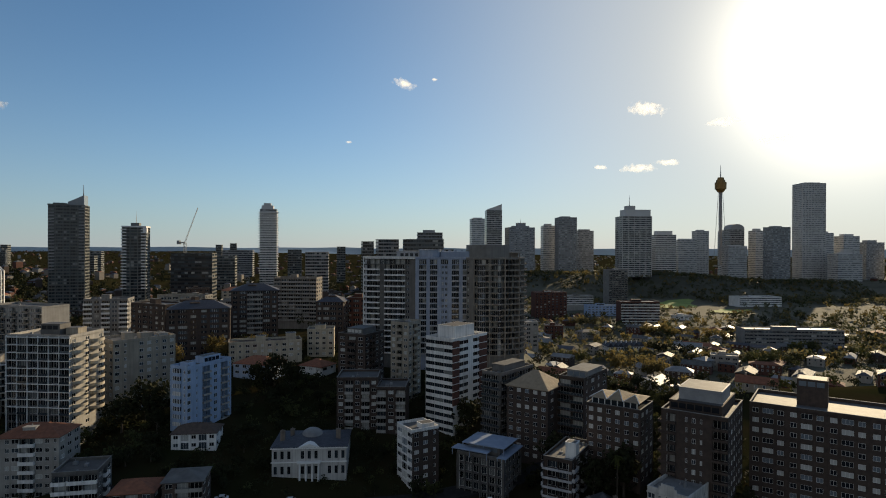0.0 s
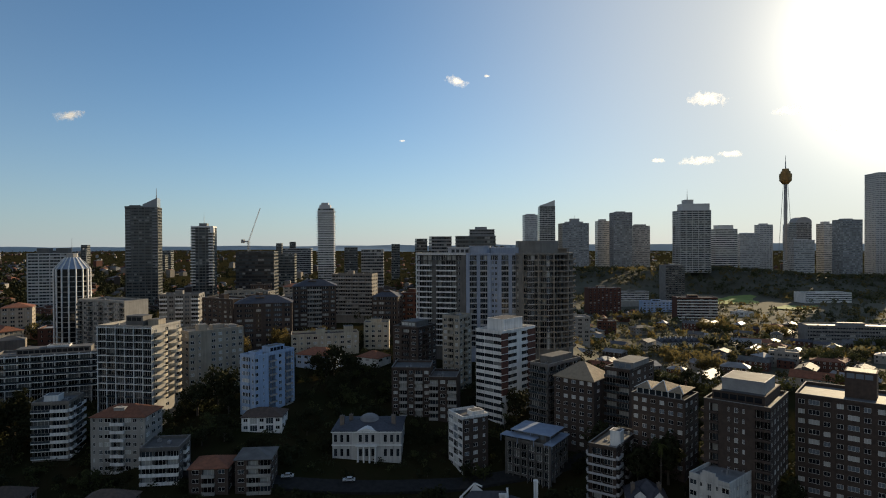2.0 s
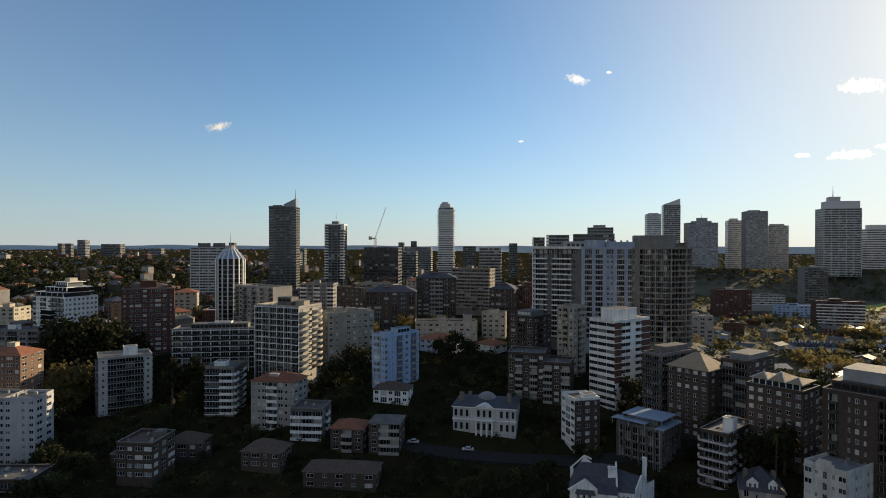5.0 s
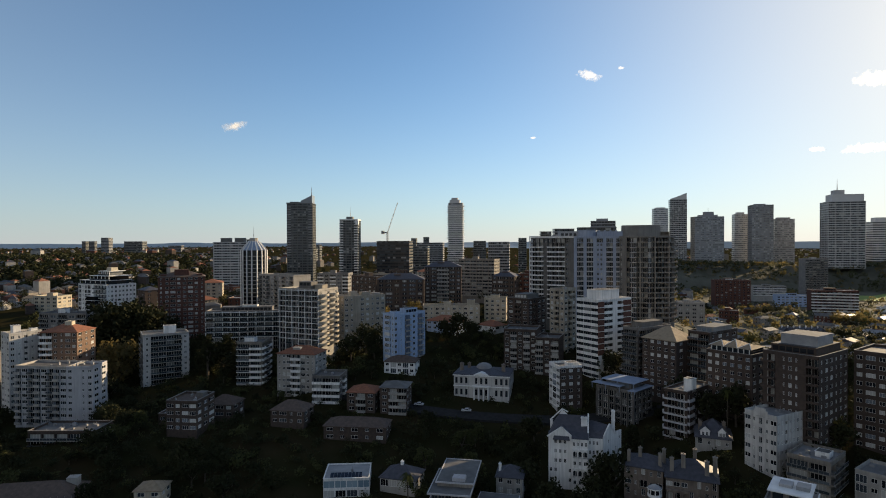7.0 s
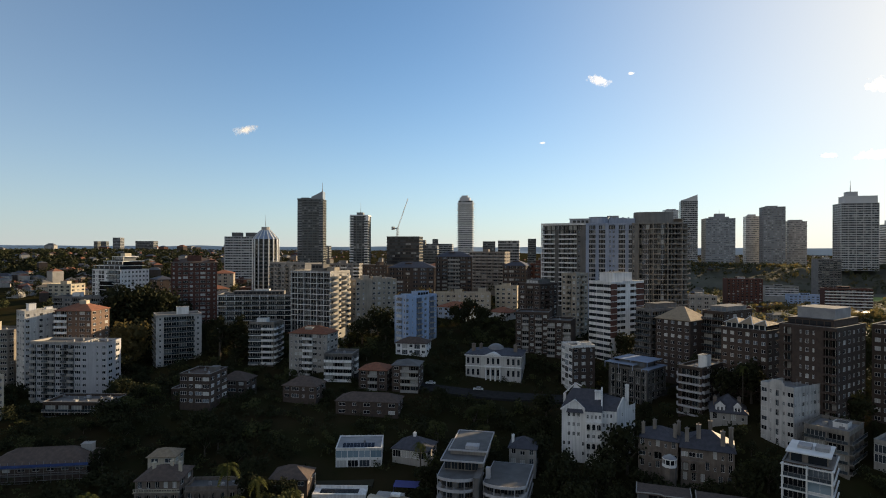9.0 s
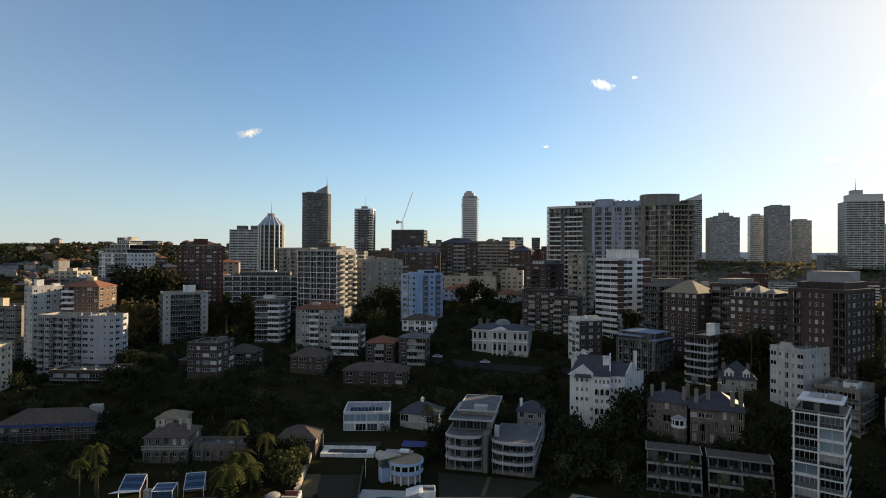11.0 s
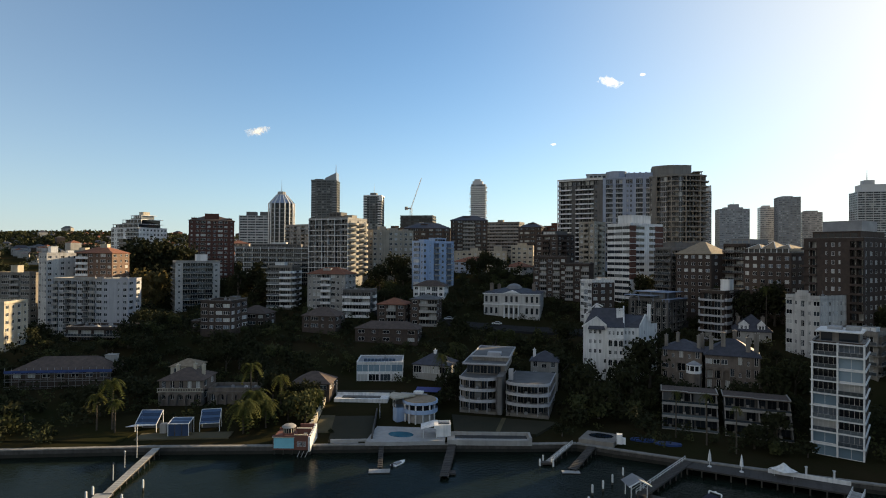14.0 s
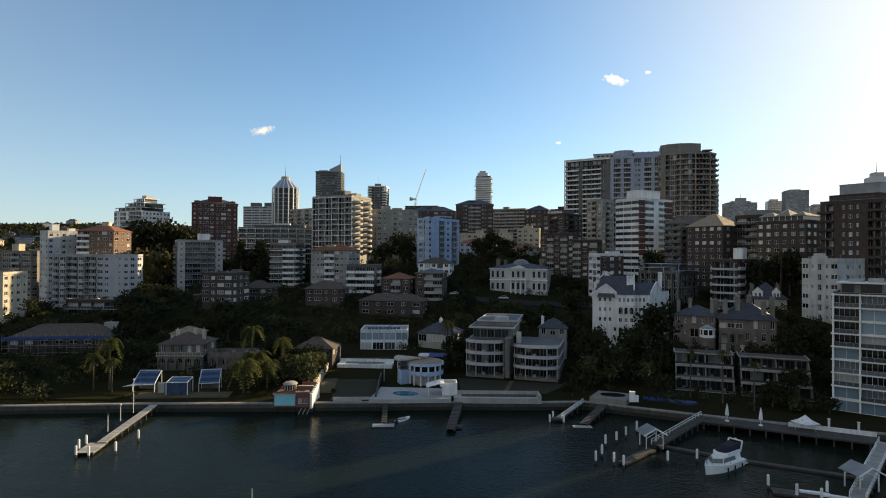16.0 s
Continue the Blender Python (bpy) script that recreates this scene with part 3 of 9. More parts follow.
_s.box(-0.2, -1.25, -0.16, 44.2, -0.02, 0.14)
_band = _s.mesh("slab_edge", (WHITE,))
_s = Shell()
_s.box(-0.1, -1.16, 0.14, 44.1, -1.1, 1.0)
_rail = _s.mesh("balustrade", (SPANDREL,))
for k in range(6):
    part("slab_edge", _band, None, lg, at=pose(0, 0, lg_top - 2.95 * k))
    if k:
        part("balustrade", _rail, None, lg, at=pose(0, 0, lg_top - 2.95 * k))
building("apartment_block", "dark red brick apartment block", -263, 277.5, 36, 29, 19, 72.5, "nwWwwWwn", "wWw", "", wall=BRICK, roof="hip", roof_mat=DARK_TILE, pitch=3.4, boxes=((10, 2.5, 9, 5, 4.6, BRICK), (1.5, 1.5, 3.5, 3, 1.6, BRICK), (24, 1.5, 3.5, 3, 1.6, BRICK)), category="apartment block")
ws, ws_top = building("apartment_block", "white modern stepped block with thin slabs and terraces", -328, 278, -12, 30, 22, 67.5, "FnFF.LLLL", "wwwwwwww", "", wall=WHITE, glass=GLASS_DARK, rim=0.4, clutter=0, category="apartment block")
for k, (x0, y0, x1, y1) in enumerate(((-0.4, 1.0, 28.0, 20.5), (8.0, 2.6, 29.0, 19.5), (14.0, 5.0, 26.0, 17.0))):
    z = ws_top + 0.05 + 3.1 * k
    _s = Shell()
    _s.box(x0 + 1.6, y0 + 1.6, z, x1 - 1.6, y1 - 1.2, z + 2.75)
    part("penthouse_glazing", _s, GLASS_DARK, ws)
    _s = Shell()
    _s.box(x0, y0, z + 2.75, x1, y1, z + 3.08)
    for q in range(6):
        e = x0 + 0.4 + (x1 - x0 - 1.1) * q / 5
        _s.box(e, y0 + 0.2, z, e + 0.3, y0 + 0.5, z + 2.75)
    part("roof_slab", _s, WHITE, ws)
    _s = Shell()
    _s.box(x0 + 0.2, y0 + 0.05, z + 0.02, x1 - 0.2, y0 + 0.12, z + 0.95)
    part("balustrade", _s, SPANDREL, ws)
_s = Shell()
_s.box(13.6, -3.4, 0, 22.5, -0.02, ws_top - 7.5)
part("glass_bay", _s, GLASS_DARK, ws)
for k in range(8):
    _s = Shell()
    _s.box(13.3, -3.8, ws_top - 7.4 - 3.0 * k, 22.9, -0.02, ws_top - 7.1 - 3.0 * k)
    part("bay_slab", _s, WHITE, ws)
_s = Shell()
_s.box(19.0, 8.0, ws_top + 9.2, 23.5, 13.0, ws_top + 11.6)
part("lift_tower", _s, CREAM, ws)
building("apartment_block", "grey block with rows of small balconies", -227, 341, -22, 40, 16, 72, "rwrwrwrwr", ".", "", wall=PALE, far=True, category="apartment block")
bb, bb_top = building("apartment_block", "pale blue apartment block with stacked bays and balconies", -83.4, 236.0, 62, 23, 9, 57.6, "W.n.dd.W.ddn", "wbFw", "nWn", wall=PALE_BLUE, slab=PALE, glass=GLASS_DARK, boxes=((11, 3, 9, 4.5, 2.6, PALE_BLUE), (3, 3, 4, 4, 1.6, PALE_BLUE)), category="apartment block")
_s = Shell()
_s.box(-0.9, 3.0, 0, 0.0, 6.6, 1.15)
_s.box(-1.0, 2.9, 1.15, 0.0, 6.7, 1.3)
_bay = _s.mesh("bay_panel", (PALE_BLUE,))
_s = Shell()
_s.box(-0.8, 3.1, 1.3, -0.05, 6.5, 2.9, 1)
for _k in range(5):
    _s.box(-0.92, 3.0 + 0.86 * _k, 1.3, -0.7, 3.14 + 0.86 * _k, 2.95)
_bayw = _s.mesh("bay_window", (TRIM, GLASS_PALE))
for k in range(8):
    part("bay_panel", _bay, None, bb, at=pose(0, 0, bb_top - 2.95 * (k + 1)))
    part("bay_window", _bayw, None, bb, at=pose(0, 0, bb_top - 2.95 * (k + 1)))
building("apartment_block", "brown brick flats with white balcony bands", -28, 250, -2, 17, 16, 50, "wbwbw", "", "", wall=BROWN, slab=PALE, category="apartment block")
building("apartment_block", "brown brick flats with white balcony bands", -11.5, 247.5, -6, 12, 16, 46.5, "bwb", "", "", wall=BROWN, slab=PALE, category="apartment block")
building("apartment_block", "dark brick block with a set-back penthouse", -32, 292, -28, 15, 18, 62.5, "wbw", "wbww", "", wall=BROWN, boxes=((3, 3, 9, 12, 3, DIM),), category="apartment block")
building("apartment_block", "beige brick block with recessed balconies", -6.5, 281, -30, 9.5, 12, 69.2, "wbw", "wbw", "", wall=BEIGE, category="apartment block")
building("apartment_block", "slim brick block with a white glazed front bay", -2.6, 221.4, -62, 11.5, 11, 39.5, "WFW", "wwn", "", wall=BROWN, face=WHITE, glass=GLASS_PALE, side=WHITE, boxes=((6, 5, 4, 5, 1.8, WHITE),), category="apartment block")
OCHRE_FRAME = surface("weathered_concrete_frame", (0.14, 0.13, 0.12), (0.09, 0.083, 0.077), 0.3, 0.85, 0.06, 0.05, streak=0.3)
ub, ub_top = building("apartment_block", "dark concrete-framed block with flat blue-grey canopies", 18.6, 210.5, -32, 18, 16, 32.4, "GGGGGG", "GGGG", "GG", wall=DIM, glass=GLASS_DARK, boxes=((3, 3, 12, 9, 3.4, DIM),), category="apartment block")
fins(ub, 18, 6, 0.35, 0.3, ub_top - 0.4, OCHRE_FRAME)
CANOPY = surface("blue_grey_metal_sheet", (0.30, 0.36, 0.46), (0.22, 0.27, 0.36), 0.4, 0.5, 0.1, 0.0)
for a, b, z, c, e in ((1.5, 1.0, 3.7, 17.5, 14.0), (-1.2, -2.0, 2.2, 12.5, 3.0), (15.5, -1.0, 0.95, 19.0, 15.5)):
    q = Shell()
    q.box(a, b, ub_top + z, c, e, ub_top + z + 0.22)
    for u in (a + 0.2, (a + c) / 2, c - 0.4):
        q.box(u, b + 0.1, ub_top, u + 0.2, b + 0.3, ub_top + z)
    part("canopy", q, CANOPY, ub)
building("apartment_block", "dark block with terraces and a penthouse", 31.2, 239.4, -44, 9, 24, 54.6, "rr", "rrrr", "", wall=DIM, glass=GLASS_DARK, boxes=((2, 4, 6, 15, 3.2, DIM),), category="apartment block")
building("apartment_block", "dark brick block with a weathered tile hip roof", 39.2, 227, -39, 17, 15, 51.5, "wwwww", "nn", "www", wall=BROWN, roof="hip", roof_mat=TAN_TILE, pitch=5.5, category="apartment block", glass=GLASS_PALE)
building("apartment_block", "brown brick block with recessed balconies", 58.2, 223.0, -40, 10, 23, 56, "rr", "nwnw", "", wall=BROWN, boxes=((2, 3, 8, 15, 2.8, GREY),), category="apartment block")
fr, fr_top = building("apartment_block", "brown brick flats with folded pale roof over a glazed penthouse", 61.6, 199, -39, 18.0, 14, 52, "wwwwww", "www", "", wall=BROWN, rim=0.7, clutter=1, category="apartment block", glass=GLASS_PALE)
_s = Shell()
_s.box(1.5, 1.5, fr_top, 16.5, 12.5, fr_top + 2.3)
part("penthouse_glazing", _s, GLASS_DARK, fr)
for _k in range(8):
    _s = Shell()
    _s.box(1.3 + 2.15 * _k, 1.2, fr_top, 1.55 + 2.15 * _k, 1.5, fr_top + 2.4)
    part("penthouse_post", _s, TRIM, fr)
for x0, x1, peak in ((0.6, 6.6, 1.9), (6.6, 12.0, 2.9), (12.0, 17.4, 1.7)):
    _s = Shell()
    a, b, c, e = (x0, 0.8, fr_top + 2.4), (x1, 0.8, fr_top + 2.4), (x1, 13.0, fr_top + 2.6), (x0, 13.0, fr_top + 2.6)
    m_ = ((x0 + x1) / 2, 5.0, fr_top + 2.4 + peak)
    for q in ((a, b, m_), (b, c, m_), (c, e, m_), (e, a, m_)):
        _s.poly(q)
    _s.poly((a, e, c, b))
    part("folded_roof", _s, TAN_TILE, fr)
    _s = Shell()
    _s.bar(a, m_, 0.22)
    _s.bar(b, m_, 0.22)
    part("roof_edge", _s, TRIM, fr)
building("apartment_block", "large dark brick block with deep balconies and penthouse", 75.5, 172, -39, 18.0, 24, 57, "dd.nwn.dd", "nwwnww", "dwd", wall=BROWN, slab=BROWN, glass=GLASS, boxes=((1.5, 3, 14.5, 20, 3.0, BROWN), (4, 6, 11, 12, 6.4, BROWN), (3.6, 5.6, 11.8, 12.8, 6.6, LIGHT_ROOF)), category="apartment block")
building("apartment_block", "dark brick block with rows of white-framed windows", 106.0, 178, -38, 40, 20, 57, "wWwwWwwWwwWw", "wwww", "", wall=BROWN, glass=GLASS_PALE, boxes=((12, 8, 8, 7, 8, BROWN),), fh=3.0, category="apartment block")
building("apartment_block", "white and brick block with balcony bands", 44.5, 189.5, -34, 9.5, 22, 37.5, "dd", "bwbwb", "wb", wall=BROWN, slab=MAUVE, boxes=((6, 4, 3.5, 3.5, 5, WHITE),), category="apartment block")
dc, dc_top = building("apartment_block", "white art deco block with shaped parapet", 67.6, 162.8, -48, 11.4, 14.5, 38, "WnTnW", "nnwnnwn", "", wall=STUCCO, roof_mat=LIGHT_ROOF, fh=3.2, category="apartment block")
_s = Shell()
_s.box(3.9, -0.12, dc_top + 0.6, 7.5, 0.3, dc_top + 2.6)
_s.box(3.2, -0.1, dc_top + 0.6, 8.2, 0.28, dc_top + 1.8)
_s.box(-0.15, -0.2, dc_top - 0.7, 11.55, -0.02, dc_top - 0.35)
part("shaped_parapet", _s, STUCCO, dc)
building("apartment_block", "low grey block with a flat roof", 76.6, 148.6, -34, 12, 15, 28.5, "rr", "rrr", "", wall=WORN, roof_mat=LIGHT_ROOF, boxes=((6, 6, 4, 4, 1.6, WHITE),), category="apartment block")
wf, wf_top = building("apartment_tower", "white waterfront apartment tower with framed glass balconies", 59.0, 105.0, -23, 10.6, 13, 30.2, ["LL", "LP", "LP", "LL", "PL", "LL", "LL", "PL", "PP"], "wnwnw", "", wall=BROWN, face=WHITE, rim=0.35, glass=GLASS_PALE, slab=WHITE, clutter=0, fh=3.05, category="apartment tower", roof_mat=LIGHT_ROOF)
for a in (-0.1, 5.1, 10.35):
    q = Shell()
    q.box(a, -1.05, 1.5, a + 0.36, -0.02, wf_top + 0.2)
    part("pier", q, TRIM, wf)
for k in range(9):
    q = Shell()
    q.box(-0.35, -1.15, wf_top - 3.05 * k - 0.16, 10.95, -0.98, wf_top - 3.05 * k + 0.12)
    q.box(10.62, -1.15, wf_top - 3.05 * k - 0.16, 10.95, 13.2, wf_top - 3.05 * k + 0.12)
    part("slab_edge", q, TRIM, wf)
for name, mat, dims in (("penthouse_wall", WORN, ((1.2, 2.6, 0, 1.5, 11.2, 2.5), (9.2, 2.6, 0, 9.5, 11.2, 2.5), (1.2, 10.9, 0, 9.5, 11.2, 2.5), (3.9, 2.55, 0, 5.2, 2.9, 2.5))), ("penthouse_glazing", GLASS_DARK, ((1.5, 2.7, 0.05, 9.2, 2.8, 2.5),)),
                        ("roof_slab", TRIM, ((0.5, 1.0, 2.5, 10.2, 12.0, 2.78),)), ("plant_room", LIGHT_ROOF, ((2.6, 5.0, 2.78, 5.6, 8.6, 3.5),)), ("plant_room", STEEL, ((6.4, 5.0, 2.78, 9.4, 8.6, 3.7),))):
    q = Shell()
    for box_ in dims:
        q.box(*(box_[:2] + (wf_top + box_[2],) + box_[3:5] + (wf_top + box_[5],)))
    part(name, q, mat, wf)
building("house", "low house with a blue-grey metal roof", 95, 147.5, -38, 10, 13, 25.5, "FwF", "ww", "", wall=PALE, roof_mat=STEEL, clutter=2, category="house", most=2)
building("apartment_block", "pale concertina-fronted apartment block with white balconies", -246, 162, 8, 26, 14, 38, "bWLbWLbW", "", "ww", wall=MAUVE, slab=PALE, side=PALE, glass=GLASS_DARK, category="apartment block")
building("apartment_wing", "pale end wing with small square windows", -220.2, 165.7, 17, 12, 13, 38, "w.nw", "ww", "", wall=MAUVE, glass=GLASS_DARK, category="apartment block")
building("apartment_block", "white rendered block with dark balconies", -216.5, 210, 45, 23, 17, 46, "nLLLLn", "wbw", "LL", wall=PALE, face=STUCCO, slab=PALE, glass=GLASS_DARK, boxes=((11, 5, 6, 5, 4.4, WHITE),), category="apartment block")
building("apartment_block", "orange brick flats under a hipped tile roof", -256, 184, 14, 19, 16, 50, "bbwnWw", "wnw", "", wall=ORANGE, slab=WHITE, roof="hip", roof_mat=TERRA, pitch=3.6, boxes=((9, 6, 3.6, 3, 4.6, CREAM),), category="apartment block")
building("apartment_block", "brown-grey flats with rows of balconies", -304, 176, 8, 23, 16, 39.5, "bWbW", "www", "", wall=WORN, slab=PALE, glass=GLASS_DARK, boxes=((8, 4, 4, 4, 4.5, CREAM),), category="apartment block")
building("apartment_block", "sunlit white flats with a stepped parapet and tanks", -277.5, 181, -20, 10, 15, 50, "wnw", "wnwnw", "", wall=STUCCO, side=STUCCO, boxes=((3.5, 3, 3.4, 3.4, 4.2, WHITE), (7, 10, 2.6, 3, 2.2, WHITE)), category="apartment block")
building("apartment_block", "small cream block with many windows", -432, 335, 6, 22, 16, 52, "wwww", "www", "", wall=CREAM, boxes=((8, 5, 6, 5, 3, CREAM),), far=True, category="apartment block")
building("apartment_block", "low white flats with terraces", -326, 246, 8, 32, 14, 51, "LwLwL", "ww", "", wall=GREY, slab=PALE, boxes=((10, 4, 5, 4, 3, WHITE),), far=True, category="apartment block")
building("apartment_block", "pale flats under a red hipped roof", -134.5, 206, 2, 20, 14, 40.5, "nwWbbWwn", "www", "", wall=PALE, face=PALE, slab=WHITE, roof="hip", roof_mat=TERRA, pitch=3.2, boxes=((7, 3, 4, 4, 2.4, PALE),), category="apartment block")
building("apartment_block", "grey block with white balcony bands", -108.5, 192, 8, 13, 13, 34, "bbb", "wbw", "", wall=DIM, slab=WHITE, category="apartment block")
building("apartment_block", "stepped block with white sunlit balconies", -161, 212, 12, 13, 14, 44.2, "Lb", "bLb", "", wall=WORN, slab=WHITE, glass=GLASS_DARK, boxes=((3, 3, 5, 5, 2.5, WHITE),), category="apartment block")
building("apartment_block", "brown brick flats with striped balconies", -90.1, 189, 6, 13, 12, 28, "wbw", "ww", "ww", wall=BROWN, slab=PALE, roof="hip", roof_mat=TERRA, pitch=2.5, category="apartment block")
building("apartment_block", "brown brick flats with a flat grey roof", -75, 191, 6, 12, 12, 30.5, "wbb", "ww", "ww", wall=BROWN, slab=PALE, roof="hip", roof_mat=ROOFING, pitch=2.0, category="apartment block")
building("apartment_block", "brown brick flats with bay windows", -152, 148.5, 8, 13, 15, 31, "WwWW", "wwW", "", wall=BROWN, side=BROWN, roof_mat=DARK_TILE, boxes=((8, 9, 3, 4, 1.8, DIM),), clutter=5, glass=GLASS_PALE, category="apartment block")
building("apartment_block", "low wide block with a flat cluttered roof", -203, 131, 14, 27, 14, 20, "rrrrr", "rr", "", wall=BROWN, slab=PALE, clutter=14, roof_mat=ROOFING, category="apartment block")

# flats along the ridge line
for x, y, yaw, w, d, z, bays, wall, slab_, roof, label in (
        (-107, 376, 12, 28, 18, 76.5, "wWbbWw", BROWN, PALE, "hip", "dark brown brick flats with a hipped slate roof"), (-131, 338, 14, 33, 18, 69, "wWwwWw", BROWN, PALE, "hip", "dark brown brick flats with gabled roof"),
        (-102, 472, -8, 34, 16, 80, "bbbbbb", WORN, PALE, "flat", "grey-brown flats with striped balconies"), (-54, 368, -8, 17, 16, 70.5, "wWWw", BROWN, PALE, "hip", "dark brick flats with a steep roof"),
        (-37, 380, -6, 13, 14, 72, "wWw", BRICK, PALE, "flat", "red brick flats with white-framed windows"),
        (-165, 372, -30, 30, 16, 70, "wwWwww", BROWN, PALE, "flat", "dark brown brick flats on the ridge"), (-205, 395, 10, 26, 16, 70, "bwbwb", GREY, WHITE, "flat", "grey flats with white balconies on the ridge")):
    building("apartment_block", label, x, y, yaw, w, d, z, bays, "www", "", wall=wall, slab=slab_, roof=roof, roof_mat=SLATE if roof == "hip" else ROOFING, pitch=4.0, boxes=((w * 0.35, d * 0.3, 5, 4, 3.0, wall),), most=11, category="apartment block", group="ridge line flats", far=True)

# the long tower on the ridge: balcony wing, middle with broad piers, bowed end tower

def ridge_tower(ox, oy, top):
    wing = [(-21.9, 328.5), (5.6, 320.8)]
    middle = [(5.6, 320.8), (33.0, 320.6)]
    bow = [(33.0, 320.6), (36.6, 316.6)] + [(36.6 + 24.4 * k / 6, 316.6 - 3.4 * math.sin(math.pi * k / 6)) for k in range(1, 7)] + [(64.6, 321.0), (64.6, 341.0)]
    rear = [(64.6, 341.0), (-17.0, 346.0)]
    end = [(-17.0, 346.0), (-21.9, 328.5)]
    g = min(ground_height(x, y) for x, y in wing + middle + bow + rear) - 1.2
    t = thing("apartment_tower", pose(ox, oy, g), "tall pale apartment tower with balconies, broad piers and bowed end", "apartment tower")
    FOOT.append((pose(-22, 314, 0).inverted(), 87, 32))
    fh, floors = 3.0, 17
    z0 = top - g - fh * floors
    panes = Shell()
    # the wing's wall is darkened in colour for the shade behind its balconies
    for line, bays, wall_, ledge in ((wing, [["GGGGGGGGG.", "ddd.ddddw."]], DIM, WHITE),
                                     (middle, [["FFFFFFFFFFFFFF", ".dd.dd.ww.dd.d"]], BLUISH, MAUVE),
                                     (bow, [["w."], ["dF"], ["Fd"], ["dd"], ["Fd"], ["dd"], ["dd"], ["d"], ["ddwdd"]], OCHRE, WORN),
                                     (rear, [["."]], OCHRE, PALE), (end, [["bwb"]], MAUVE, WHITE)):
        s = Shell()
        for (a, b), rows in zip(zip(line, line[1:]), bays):
            u = Vector((b[0] - a[0], b[1] - a[1], 0))
            ln = u.length
            u.normalize()
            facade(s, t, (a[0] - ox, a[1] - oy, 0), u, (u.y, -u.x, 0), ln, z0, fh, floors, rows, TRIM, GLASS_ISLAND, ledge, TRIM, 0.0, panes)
        part("wall", s, wall_, t)
    tagged(part("glazing", panes, (GLASS_ISLAND, TRIM), t), kind="stuff")
    h = top - g
    o = [(x - ox, y - oy) for x, y in wing + middle[1:] + bow[1:] + rear[1:]]
    s = Shell()
    slab(s, o, h - 0.2, h + 0.25)
    part("roof", s, ROOFING, t)
    for line, mat in ((wing, WHITE), (middle, BLUISH), (bow, OCHRE)):
        s = Shell()
        for a, b in zip(line, line[1:]):
            s.bar((a[0] - ox, a[1] - oy - 0.1, h + 0.45), (b[0] - ox, b[1] - oy - 0.1, h + 0.45), 0.95)
        part("parapet", s, mat, t)
    # piers of the middle
    for k in (0, 3, 6, 9, 12):
        x = middle[0][0] + 27.4 * (k + 0.5) / 14 - ox
        s = Shell()
        s.box(x - 0.95, 320.05 - oy, 0, x + 0.95, 320.9 - oy, h + 0.6)
        part("pier", s, BLUISH, t)
    # slender posts of the bow
    for x, y in bow[1:9:2]:
        s = Shell()
        s.box(x - ox - 0.3, y - oy - 1.1, 0, x - ox + 0.3, y - oy + 0.1, h + 0.8)
        part("pier", s, WORN, t)
    # slab edges of the bow
    for k in range(floors):
        s = Shell()
        for a, b in zip(bow[1:], bow[2:]):
            s.bar((a[0] - ox, a[1] - oy - 0.35, z0 + fh * k + 0.1), (b[0] - ox, b[1] - oy - 0.35, z0 + fh * k + 0.1), 0.3)
        part("slab_edge", s, MAUVE, t)
    # short balconies on the far corner
    for k in range(floors):
        s = Shell()
        s.box(64.4 - ox, 322.5 - oy, z0 + fh * k, 66.6 - ox, 329 - oy, z0 + fh * k + 0.25)
        s.box(66.45 - ox, 322.5 - oy, z0 + fh * k + 0.25, 66.6 - ox, 329 - oy, z0 + fh * k + 1.0)
        part("balcony", s, MAUVE, t)
    # open corner frame on the wing's roof terrace
    s = Shell()
    s.bar((-0.6, -0.6, z0), (-0.6, -0.6, h + 1.3), 0.5)
    s.bar((-0.6, -0.6, h + 1.1), (27.4, -8.3, h + 1.1), 0.45)
    s.bar((-0.6, -0.6, h + 1.1), (2.0, 9.0, h + 1.1), 0.4)
    part("corner_frame", s, WHITE, t)
    # rooftop storeys
    s = Shell()
    s.box(-4.5 - ox, 325.5 - oy, h, 9.0 - ox, 339 - oy, h + 3.9)
    s.box(-4.9 - ox, 325.1 - oy, h + 3.9, 9.4 - ox, 339.4 - oy, h + 4.2)
    part("penthouse", s, MAUVE, t)
    s = Shell()
    for k in range(4):
        s.box(-2.5 + k * 2.6 - ox, 325.42 - oy, h + 1.2, -0.7 + k * 2.6 - ox, 325.55 - oy, h + 3.0)
    part("penthouse_glazing", s, GLASS_DARK, t)
    s = Shell()
    s.ring(13.6 - ox, 327 - oy, h, 6.0, h + 4.6, 6.0, 24)
    s.ring(13.6 - ox, 327 - oy, h + 4.6, 6.3, h + 5.0, 6.3, 24)
    part("roof_drum", s, BLUISH, t, smooth=False)
    s = Shell()
    s.box(19.4 - ox, 324 - oy, h, 35.0 - ox, 336 - oy, h + 4.0)
    for k in range(4):
        s.box(20.5 + 3.4 * k - ox, 328 - oy, h + 4.0, 21.6 + 3.4 * k - ox, 329 - oy, h + 4.9)
    part("penthouse", s, BLUISH, t)
    s = Shell()
    crown = [(34.6, 325), (38.0, 322.0)] + [(38.0 + 15.0 * k / 8, 322.0 - 1.8 * math.sin(math.pi * k / 8)) for k in range(1, 9)] + [(57.0, 324.0), (57.0, 337), (34.6, 337)]
    crown = [(x - ox, y - oy) for x, y in crown]
    slab(s, crown, h, h + 7.6)
    part("crown", s, OCHRE, t)
    s = Shell()
    s.box(57.0 - ox, 325 - oy, h, 62.0 - ox, 334 - oy, h + 3.2)
